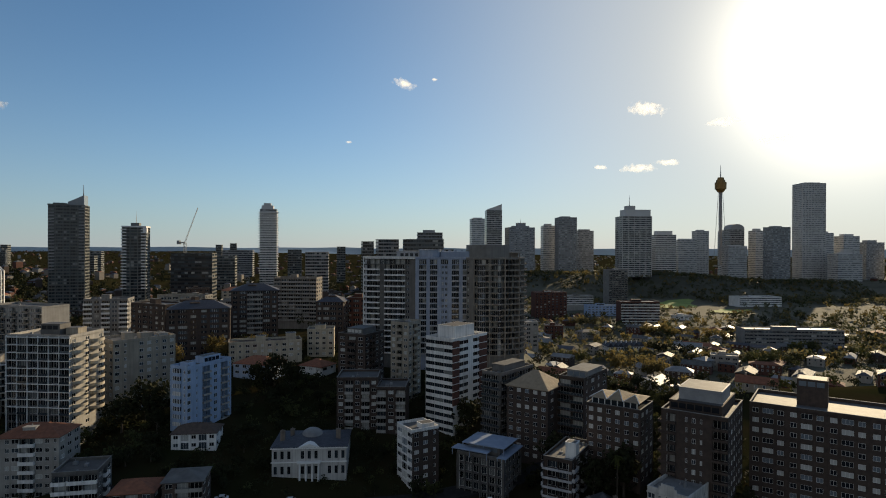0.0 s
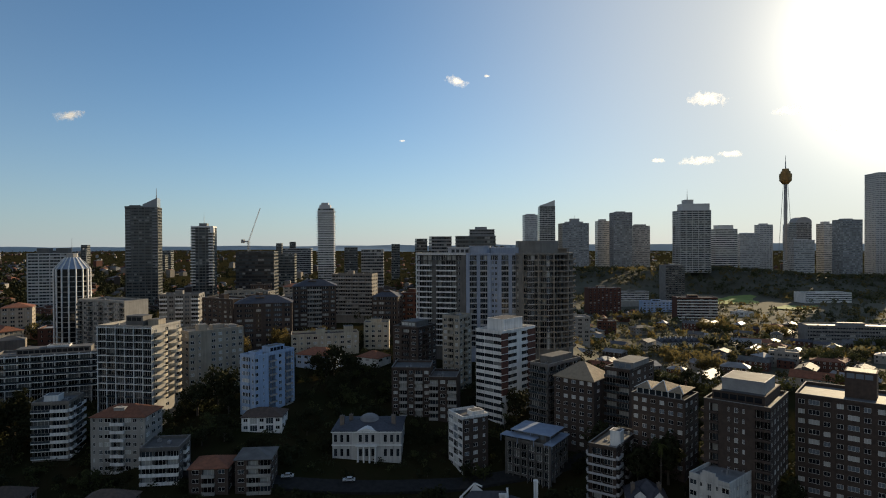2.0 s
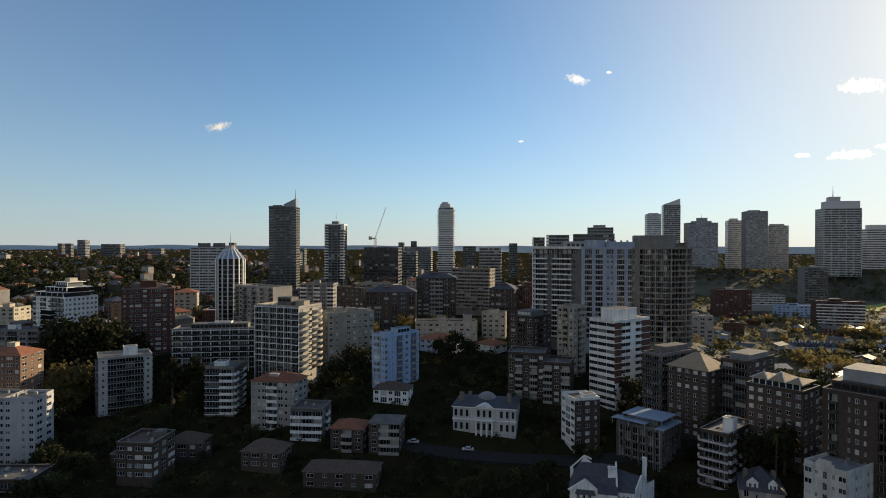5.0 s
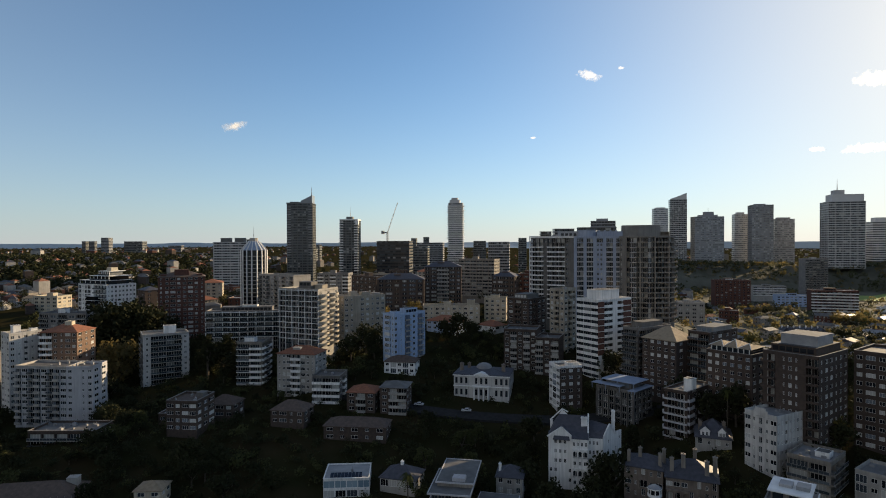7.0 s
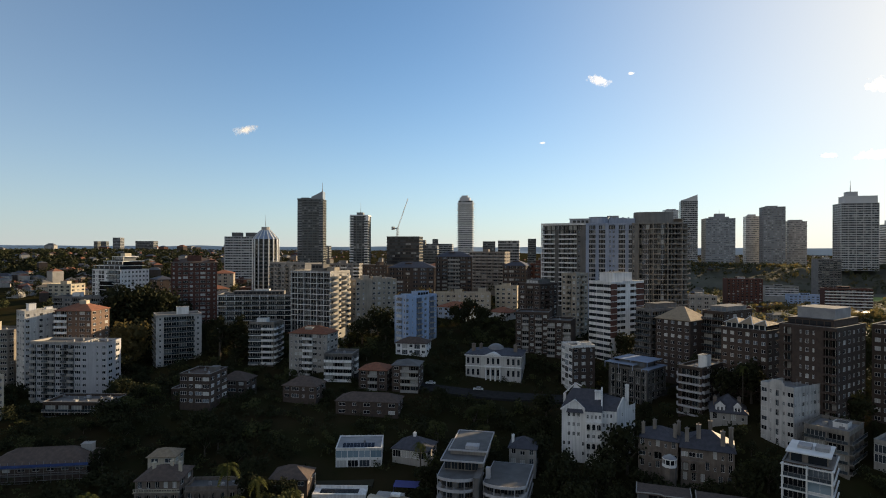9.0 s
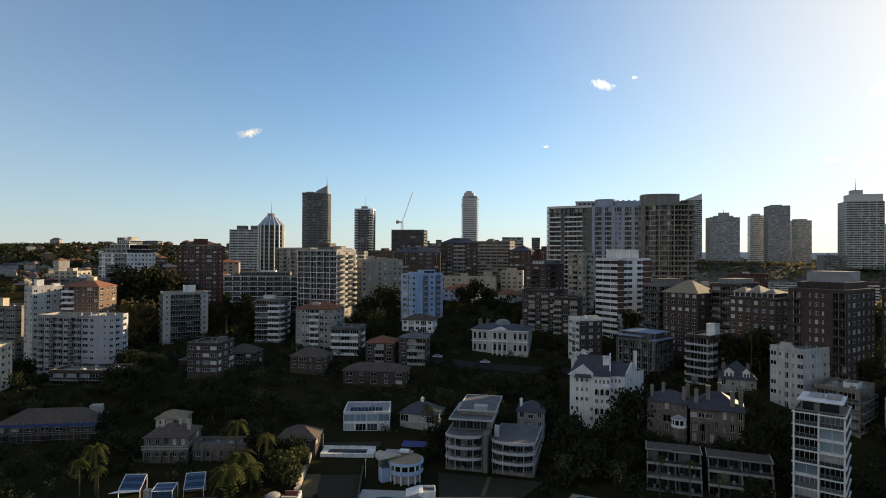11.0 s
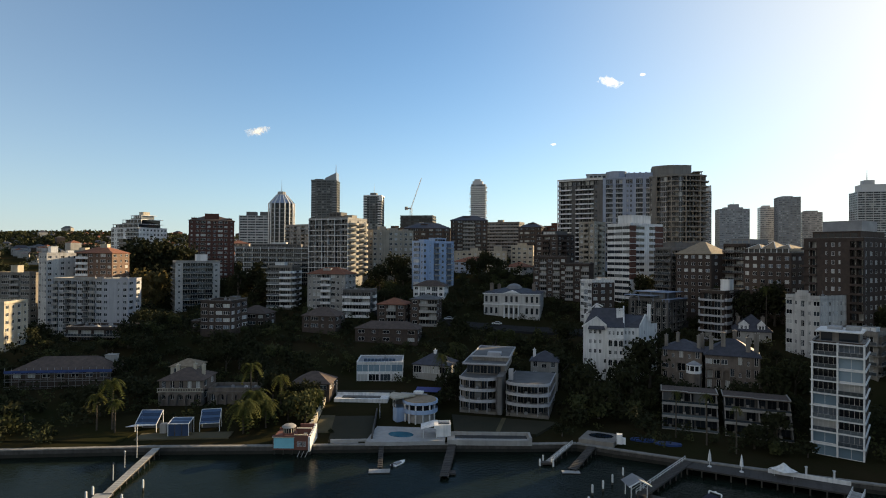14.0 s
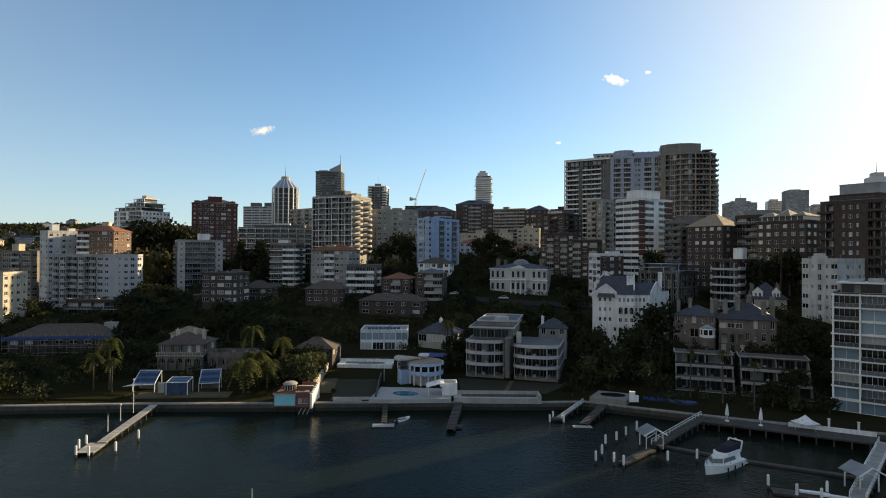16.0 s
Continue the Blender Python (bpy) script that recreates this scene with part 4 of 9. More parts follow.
    s.box(58.0 - ox, 322 - oy, h, 58.4 - ox, 322.4 - oy, h + 3.4)
    s.box(62.0 - ox, 322 - oy, h, 62.4 - ox, 322.4 - oy, h + 3.4)
    s.box(57.6 - ox, 321.6 - oy, h + 3.2, 63.0 - ox, 326 - oy, h + 3.5)
    part("roof_pavilion", s, WORN, t)


ridge_tower(-21.9, 328.5, 97.6)

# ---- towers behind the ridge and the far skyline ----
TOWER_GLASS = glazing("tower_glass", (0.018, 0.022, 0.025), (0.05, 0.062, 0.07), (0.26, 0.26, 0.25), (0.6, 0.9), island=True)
# far glass has its base colour lightened to imitate distance haze
FAR_GLASS = glazing("haze_paled_skyline_glass", (0.14, 0.15, 0.16), (0.24, 0.26, 0.28), (0.40, 0.42, 0.43), (0.4, 0.8), 0.12, island=True)
BLACK_PANEL = surface("black_office_panels", (0.035, 0.034, 0.034), (0.022, 0.022, 0.022), 0.05, 0.6, 0.0, 0.1)
TOWER_CLADDING = surface("dark_tower_panels", (0.15, 0.155, 0.15), (0.11, 0.115, 0.11), 0.05, 0.6, 0.0, 0.1)


def tower(x, y, w, d, ztop, label, wall, glass, fh=3.8, yaw=0.0, share=0.55, inset=0.0, name="office_tower", group="skyline towers", ribs=0, foot=None):
    """A tall block: floor slabs between ribbon windows that run all round, ribs between them where it has them."""
    g = ground_height(x, y) - 1 if foot is None else foot
    t = thing(name, pose(x, y, g, 0, 0, yaw), label, "tower", group)
    H = ztop - g
    s = Shell()
    n = max(2, int(H / fh))
    fh = H / n
    for k in range(n + 1):
        z0 = k * fh - fh * (1 - share) / 2
        s.box(-w / 2, 0, max(0, z0), w / 2, d, min(H, z0 + fh * (1 - share)))
    for k in range(ribs + 1 if ribs else 0):
        a = -w / 2 + (w - 0.8) * k / ribs
        s.box(a, -0.25, 0, a + 0.8, 0.4, H)
        b = (d - 0.8) * k / ribs
        s.box(w / 2 - 0.4, b, 0, w / 2 + 0.25, b + 0.8, H)
        s.box(-w / 2 - 0.25, b, 0, -w / 2 + 0.4, b + 0.8, H)
    tagged(part("cladding", s, wall, t), kind="stuff")
    s = Shell()
    s.box(-w / 2 + 0.35, 0.35, 0, w / 2 - 0.35, d - 0.35, H - 0.1)
    part("core", s, wall, t)
    s = Shell()
    for k in range(n):
        z0, z1 = k * fh + fh * (1 - share) / 2, (k + 1) * fh - fh * (1 - share) / 2
        for side, ln in ((0, w), (1, d), (2, d)):
            m = max(2, round(ln / 3.4))
            for i in range(m):
                a, b = 0.4 + (ln - 0.8) * i / m + 0.12, 0.4 + (ln - 0.8) * (i + 1) / m - 0.12
                if side == 0:
                    s.poly([(a - w / 2, 0.28, z0), (b - w / 2, 0.28, z0), (b - w / 2, 0.28, z1), (a - w / 2, 0.28, z1)])
                else:
                    x_ = (w / 2 - 0.28) * (1 if side == 1 else -1)
                    s.poly([(x_, a, z0), (x_, b, z0), (x_, b, z1), (x_, a, z1)])
    tagged(part("glazing", s, TOWER_GLASS if glass in (GLASS, GLASS_DARK) else glass, t), kind="stuff")
    FOOT.append((Matrix.Translation((w / 2, 0, 0)) @ t.matrix_basis.inverted(), w, d))
    return t, H


def crown_box(t, x0, y0, x1, y1, z0, z1, mat, name="plant_room"):
    s = Shell()
    s.box(x0, y0, z0, x1, y1, z1)
    return part(name, s, mat, t)


def mast(t, x, y, z0, z1, thick=0.8, name="mast"):
    s = Shell()
    s.ring(x, y, z0, thick, z0 + (z1 - z0) * 0.5, thick * 0.6, 6)
    s.ring(x, y, z0 + (z1 - z0) * 0.5, thick * 0.5, z1, thick * 0.2, 6)
    return part(name, s, STEEL, t)


# stone and cladding lightened in base colour, in place of haze on the skyline
HAZE_STONE = surface("haze_paled_tower_stone", (0.55, 0.54, 0.53), (0.46, 0.45, 0.44), 0.05, 0.8, 0.0, 0.15)
HAZE_DARK = surface("haze_paled_dark_cladding", (0.30, 0.30, 0.305), (0.24, 0.24, 0.245), 0.05, 0.7, 0.0, 0.15)

# dark tower with a raked crown and spire
t, h = tower(-352, 650, 40, 32, 147.0, "dark residential tower with a raked glass crown and spire", TOWER_CLADDING, GLASS_DARK, 3.3, yaw=14, share=0.58, ribs=5, name="apartment_tower", group="ridge towers")
s = Shell()
s.poly([(1, 2, h), (19, 2, h), (19, 2, h + 10.5), (1, 2, h + 3)])
s.poly([(1, 28, h), (19, 28, h), (19, 28, h + 10.5), (1, 28, h + 3)][::-1])
s.poly([(1, 2, h + 3), (19, 2, h + 10.5), (19, 28, h + 10.5), (1, 28, h + 3)])
s.poly([(19, 2, h), (19, 28, h), (19, 28, h + 10.5), (19, 2, h + 10.5)])
s.poly([(1, 2, h), (1, 28, h), (1, 28, h + 3), (1, 2, h + 3)][::-1])
for k in range(4):
    s.box(2 + k * 4.4, 1.7, h, 2.5 + k * 4.4, 2, h + 3.5 + k * 1.7, 1)
part("crown", s, (FAR_GLASS, STEEL), t)
t.matrix_basis = t.matrix_basis @ pose(-2.5, 0, 0) @ Matrix.Diagonal((0.84, 0.6, 1, 1))
crown_box(t, -16, 6, -3, 22, h, h + 2.2, TOWER_CLADDING)
crown_box(t, -20.6, -0.6, 1, 32.4, h - 1, h + 0.8, TOWER_CLADDING, "parapet")
mast(t, 18, 4, h + 5, h + 21.5, 1.0, "spire")
s = Shell()
s.box(-3.2, -1.3, 0, 3.2, 0.0, 0.35)
s.box(-3.2, -1.3, 0.35, 3.2, -1.15, 1.15)
_bal = s.mesh("balcony", (HAZE_DARK,))
for k in range(14, int(h / 3.3)):
    for a in (-16.6, 16.6):
        part("balcony", _bal, None, t, at=pose(a, 0, k * 3.3))
# slim tower with a flat cap
t, h = tower(-280, 636, 22, 22, 124, "slim tower with pale balcony corners and dark glass", TOWER_CLADDING, GLASS_DARK, 3.2, yaw=12, share=0.7, ribs=3, name="apartment_tower", group="ridge towers")
s = Shell()
s.box(-2.6, -1.5, 0, 2.6, 3.6, 0.4)
s.box(-2.6, -1.5, 0.4, 2.6, -1.35, 1.25)
_bal = s.mesh("balcony", (WHITE,))
for k in range(8, int(h / 3.2)):
    for a in (-9.4, 9.4):
        part("balcony", _bal, None, t, at=pose(a, 0, k * 3.2))
crown_box(t, -4, 5, 4, 15, h, h + 4, TOWER_CLADDING)
crown_box(t, -11.6, -0.6, 11.6, 22.4, h - 0.8, h + 0.7, TRIM, "cap")
crown_box(t, 8.6, -1.6, 12.4, 4, h - 6, h - 0.9, TRIM, "corner_screen")
mast(t, 0, 11, h + 4, h + 17, 0.35)
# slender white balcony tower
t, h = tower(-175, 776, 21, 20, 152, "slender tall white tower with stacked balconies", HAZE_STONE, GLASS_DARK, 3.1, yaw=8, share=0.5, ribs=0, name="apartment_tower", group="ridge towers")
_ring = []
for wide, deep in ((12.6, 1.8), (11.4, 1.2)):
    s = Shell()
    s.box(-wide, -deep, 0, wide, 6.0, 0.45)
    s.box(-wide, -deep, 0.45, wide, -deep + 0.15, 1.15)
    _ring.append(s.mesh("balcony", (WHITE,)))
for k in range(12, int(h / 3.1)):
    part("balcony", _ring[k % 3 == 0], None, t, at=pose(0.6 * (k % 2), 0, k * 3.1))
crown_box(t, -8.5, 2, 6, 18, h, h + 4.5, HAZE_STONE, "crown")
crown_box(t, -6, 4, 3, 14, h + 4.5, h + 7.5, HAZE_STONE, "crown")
# dark slab and the grey slabs round it
t, h = tower(-215, 616, 40, 24, 97, "broad black glass office block", BLACK_PANEL, GLASS_DARK, 3.6, yaw=6, name="office_block", group="ridge towers")
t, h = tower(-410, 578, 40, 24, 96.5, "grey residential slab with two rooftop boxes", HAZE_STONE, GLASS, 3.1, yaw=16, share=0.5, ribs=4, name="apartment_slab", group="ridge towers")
crown_box(t, -13, 5, -2, 15, h, h + 5, DIM)
crown_box(t, 4, 5, 15, 15, h, h + 5, DIM)
for a in ((-55, 896, 17, 16, 112), (-22, 796, 28, 22, 114), (22, 690, 46, 24, 113), (-127, 1196, 17, 16, 104), (-131, 896, 34, 20, 96), (-385, 1396, 67, 30, 95), (-963, 1496, 16, 16, 106), (-1598, 1540, 16, 16, 103), (-1566, 1540, 18, 16, 103), (-1419, 1440, 25, 20, 113)):
    tower(a[0], a[1], a[2], a[3], a[4], "distant mid-rise block over the rooftops", HAZE_DARK if (a[0] + a[1]) % 3 == 0 else TOWER_CLADDING, GLASS_DARK, 4.5, yaw=a[0] % 17, name="distant_block", group="distant blocks")
for a in ((-1228, 1340, 52, 26, 101), (-480, 1700, 18, 18, 112), (-505, 1650, 16, 16, 108), (-760, 1500, 40, 20, 90), (-620, 1200, 30, 20, 84), (-1020, 1450, 60, 22, 92), (-1300, 1600, 44, 20, 88), (-300, 1000, 40, 22, 88), (60, 1000, 44, 24, 100), (-210, 1150, 26, 20, 98)):
    tower(a[0], a[1], a[2], a[3], a[4], "distant mid-rise block over the rooftops", HAZE_DARK if (a[0] + a[1]) % 3 == 0 else TOWER_CLADDING, GLASS_DARK, 4.5, yaw=a[0] % 17, name="distant_block", group="distant blocks")
t, h = tower(29, 700, 30, 22, 121, "stepped dark apartment block behind the ridge", HAZE_DARK, GLASS_DARK, 3.4, name="apartment_tower", group="ridge towers")
crown_box(t, -8, 5, 6, 16, h, h + 3, HAZE_DARK)

# octagonal tower with white ribs and a tent-like cap
t = thing("octagonal_tower", pose(-240, 356, 35) @ Matrix.Diagonal((0.94, 0.94, 1, 1)), "octagonal tower with white vertical ribs and a tent roof", "apartment tower")
FOOT.append((pose(-252, 342, 0).inverted(), 28, 28))
s = Shell()
R, H8 = 10.6, 54.5
s.ring(0, 0, 0, R - 0.9, H8, R - 0.9, 8)
part("body", s, GLASS_DARK, t)
for k in range(16):
    a = math.pi * 2 * k / 16
    s = Shell()
    s.bar((R * math.cos(a), R * math.sin(a), 0), (R * math.cos(a), R * math.sin(a), H8), 0.75)
    s.bar((R * math.cos(a), R * math.sin(a), H8), (4.2 * math.cos(a), 4.2 * math.sin(a), H8 + 7), 0.6)
    part("rib", s, WHITE, t)
for k in range(int(H8 / 3.1)):
    s = Shell()
    s.ring(0, 0, k * 3.1 + 0.1, R + 0.1, k * 3.1 + 0.5, R + 0.1, 16)
    part("floor_band", s, PALE, t)
s = Shell()
s.ring(0, 0, H8, R - 0.6, H8 + 7, 4.2, 16)
part("roof", s, CANOPY, t, smooth=False)
s = Shell()
s.ring(0, 0, H8 + 7, 3.6, H8 + 9.5, 3.4, 8)
part("lantern", s, PALE, t)
mast(t, 0, 0, H8 + 10, H8 + 19, 0.3)

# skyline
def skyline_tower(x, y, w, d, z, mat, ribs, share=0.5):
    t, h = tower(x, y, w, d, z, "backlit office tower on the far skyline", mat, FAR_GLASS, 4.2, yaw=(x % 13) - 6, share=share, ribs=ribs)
    rng = random.Random(x)
    crown_box(t, -w * 0.3, d * 0.25, w * rng.uniform(0.1, 0.35), d * 0.75, h, h + rng.uniform(2, 5), mat)
    if w > 50 and h < 150:
        crown_box(t, -w * 0.12, d * 0.3, w * 0.2, d * 0.7, h, h + 10, mat, "crown")
        mast(t, 2, d * 0.5, h + 10, h + 19, 0.6)


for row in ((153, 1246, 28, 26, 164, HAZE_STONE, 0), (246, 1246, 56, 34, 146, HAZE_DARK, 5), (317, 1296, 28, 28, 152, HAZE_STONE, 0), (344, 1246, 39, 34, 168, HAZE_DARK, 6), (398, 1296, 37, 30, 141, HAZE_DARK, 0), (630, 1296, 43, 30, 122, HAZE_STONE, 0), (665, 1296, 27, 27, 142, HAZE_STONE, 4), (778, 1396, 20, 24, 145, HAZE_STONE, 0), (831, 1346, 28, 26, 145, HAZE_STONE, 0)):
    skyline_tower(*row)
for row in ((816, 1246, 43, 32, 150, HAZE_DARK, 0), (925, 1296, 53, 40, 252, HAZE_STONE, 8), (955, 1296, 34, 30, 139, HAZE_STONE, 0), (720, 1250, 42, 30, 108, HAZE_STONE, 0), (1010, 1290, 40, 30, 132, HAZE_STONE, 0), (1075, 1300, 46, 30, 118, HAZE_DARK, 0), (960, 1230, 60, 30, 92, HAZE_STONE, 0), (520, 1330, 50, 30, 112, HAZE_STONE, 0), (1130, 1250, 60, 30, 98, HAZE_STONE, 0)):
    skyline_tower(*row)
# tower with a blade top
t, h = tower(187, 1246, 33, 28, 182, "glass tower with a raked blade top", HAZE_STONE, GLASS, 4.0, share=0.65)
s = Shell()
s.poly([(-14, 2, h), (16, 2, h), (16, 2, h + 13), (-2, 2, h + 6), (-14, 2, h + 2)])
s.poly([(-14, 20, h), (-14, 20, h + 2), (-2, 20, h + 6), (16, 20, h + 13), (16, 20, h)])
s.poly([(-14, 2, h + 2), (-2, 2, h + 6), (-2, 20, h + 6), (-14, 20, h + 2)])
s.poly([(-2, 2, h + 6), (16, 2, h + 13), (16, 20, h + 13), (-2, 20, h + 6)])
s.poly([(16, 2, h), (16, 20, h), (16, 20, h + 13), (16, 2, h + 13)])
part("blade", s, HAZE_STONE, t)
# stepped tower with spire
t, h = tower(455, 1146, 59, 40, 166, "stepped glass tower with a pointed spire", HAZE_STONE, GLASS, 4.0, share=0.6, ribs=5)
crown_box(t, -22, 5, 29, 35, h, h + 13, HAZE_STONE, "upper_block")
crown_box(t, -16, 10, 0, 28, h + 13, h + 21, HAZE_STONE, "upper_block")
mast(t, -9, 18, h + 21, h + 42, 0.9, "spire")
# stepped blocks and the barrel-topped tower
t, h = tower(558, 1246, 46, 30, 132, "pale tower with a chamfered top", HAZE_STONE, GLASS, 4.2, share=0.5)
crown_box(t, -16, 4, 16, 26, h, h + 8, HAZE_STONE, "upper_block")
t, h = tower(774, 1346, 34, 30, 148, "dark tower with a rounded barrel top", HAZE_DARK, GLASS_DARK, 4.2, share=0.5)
s = Shell()
_p = [(17 * math.cos(math.pi * k / 12), 12 * math.sin(math.pi * k / 12)) for k in range(13)]
for k in range(12):
    s.poly([(_p[k][0], 0, h + _p[k][1]), (_p[k][0], 30, h + _p[k][1]), (_p[k + 1][0], 30, h + _p[k + 1][1]), (_p[k + 1][0], 0, h + _p[k + 1][1])])
s.poly([(a, 0, h + b) for a, b in _p][::-1])
part("barrel_roof", s, HAZE_DARK, t)
# observation tower
t = thing("observation_tower", pose(760, 1396, 62), "slender observation tower with a gold turret and spire", "observation tower")
GOLD = surface("bronze_gold_panels", (0.28, 0.17, 0.06), (0.22, 0.13, 0.05), 0.1, 0.5, 0.0, 0.0, metal=0.5)
s = Shell()
s.ring(0, 0, 0, 3.6, 176, 3.6, 12)
part("shaft", s, HAZE_DARK, t)
for k in range(8):
    a = math.pi * k / 4
    s = Shell()
    s.bar((15 * math.cos(a), 15 * math.sin(a), 20), (5 * math.cos(a), 5 * math.sin(a), 178), 0.35)
    part("cable", s, STEEL, t)
s = Shell()
for z0, r0, z1, r1 in ((176, 6, 184, 12), (184, 13, 200, 13.5), (200, 11, 206, 10), (206, 8, 212, 7)):
    s.ring(0, 0, z0, r0, z1, r1, 20)
part("turret", s, GOLD, t)
mast(t, 0, 0, 212, 243, 1.6, "spire")


# tower cranes over the ridge
def crane(x, y, z, up, reach, yaw, lift):
    g = ground_height(x, y)
    t = thing("tower_crane", pose(x, y, g, 0, 0, yaw), "steel lattice luffing tower crane", "crane", "cranes")
    s = Shell()
    for a, b in ((-1, -1), (1, -1), (1, 1), (-1, 1)):
        s.bar((a, b, 0), (a, b, z), 0.3)
    for k in range(int(z / 3)):
        s.bar((-1, -1, k * 3), (1, -1, k * 3 + 3), 0.2)
        s.bar((1, 1, k * 3), (-1, 1, k * 3 + 3), 0.2)
    part("tower_section", s, STEEL, t)
    s = Shell()
    e = (reach, 0, z + lift)
    for q in (-0.8, 0.8):
        s.bar((0, q, z), (e[0], q * 0.4, e[2]), 0.3)
    for k in range(8):
        f0, f1 = k / 8, (k + 1) / 8
        s.bar((e[0] * f0, -0.8, z + lift * f0), (e[0] * f1, 0.7, z + lift * f1), 0.2)
    part("jib", s, WHITE, t)
    s = Shell()
    s.box(-8, -1, z - 1, 0, 1, z + 0.5)
    s.box(-9, -1.4, z - 2, -6, 1.4, z + 2)
    part("counterweight", s, HAZE_DARK, t)


crane(-230, 640, 72, 0, 16, -20, 36)
crane(-800, 1250, 62, 0, 40, 0, 0.5)

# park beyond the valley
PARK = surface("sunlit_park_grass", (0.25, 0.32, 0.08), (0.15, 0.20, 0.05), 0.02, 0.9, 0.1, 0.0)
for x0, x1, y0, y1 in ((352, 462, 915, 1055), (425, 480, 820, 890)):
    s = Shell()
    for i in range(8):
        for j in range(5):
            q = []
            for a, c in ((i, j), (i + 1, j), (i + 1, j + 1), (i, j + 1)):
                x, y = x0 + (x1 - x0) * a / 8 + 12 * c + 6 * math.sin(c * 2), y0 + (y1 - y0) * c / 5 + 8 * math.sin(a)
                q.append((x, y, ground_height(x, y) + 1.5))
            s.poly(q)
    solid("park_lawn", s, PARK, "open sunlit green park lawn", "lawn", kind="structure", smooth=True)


# ---- the villa on the hill ----
v, top = building("villa", "white neoclassical villa with portico and low roof dome", -46.9, 215.9, 1, 26.2, 19, 32.6, "VVV.VVV.VVV", "VVVV", "", fh=5.4, wall=STUCCO, trim=SLATE, glass=GLASS_DARK, roof="hip", roof_mat=SLATE, pitch=2.2,
                  boxes=((2, 5, 1.6, 1.6, 4.0, SAND), (5, 9, 1.4, 1.4, 3.4, SAND), (22, 6, 1.6, 1.6, 4.0, SAND)), category="villa", most=2)
s = Shell()
s.box(-0.5, -0.5, top - 0.6, 26.7, -0.02, top - 0.1)
s.box(-0.3, -0.3, top - 5.6, 26.5, -0.03, top - 5.2)
part("cornice", s, TRIM, v)
s = Shell()
s.box(9.2, -1.6, 0.2, 17.0, -0.02, 1.4)
for k in range(4):
    s.ring(9.9 + k * 2.2, -1.1, 1.4, 0.38, top - 5.6, 0.3, 10)
s.box(9.0, -1.7, top - 5.6, 17.2, -0.02, top - 5.0)
part("portico", s, TRIM, v)
s = Shell()
s.poly([(9.0, -0.6, top - 0.1), (17.2, -0.6, top - 0.1), (13.1, -0.6, top + 1.2)])
s.poly([(9.0, -0.6, top - 0.1), (13.1, -0.6, top + 1.2), (13.1, 3, top + 1.2), (9.0, 3, top - 0.1)])
s.poly([(17.2, -0.6, top - 0.1), (17.2, 3, top - 0.1), (13.1, 3, top + 1.2), (13.1, -0.6, top + 1.2)])
part("pediment", s, TRIM, v)
s = Shell()
for k in range(5):
    a0, a1 = math.pi / 2 * k / 5, math.pi / 2 * (k + 1) / 5
    s.ring(13.1, 9.5, top + 1.0 + 3.1 * math.sin(a0), 3.6 * math.cos(a0), top + 1.0 + 3.1 * math.sin(a1), 3.6 * math.cos(a1), 20, cap=False, stretch=1.15)
part("dome", s, LIGHT_ROOF, v, smooth=True)

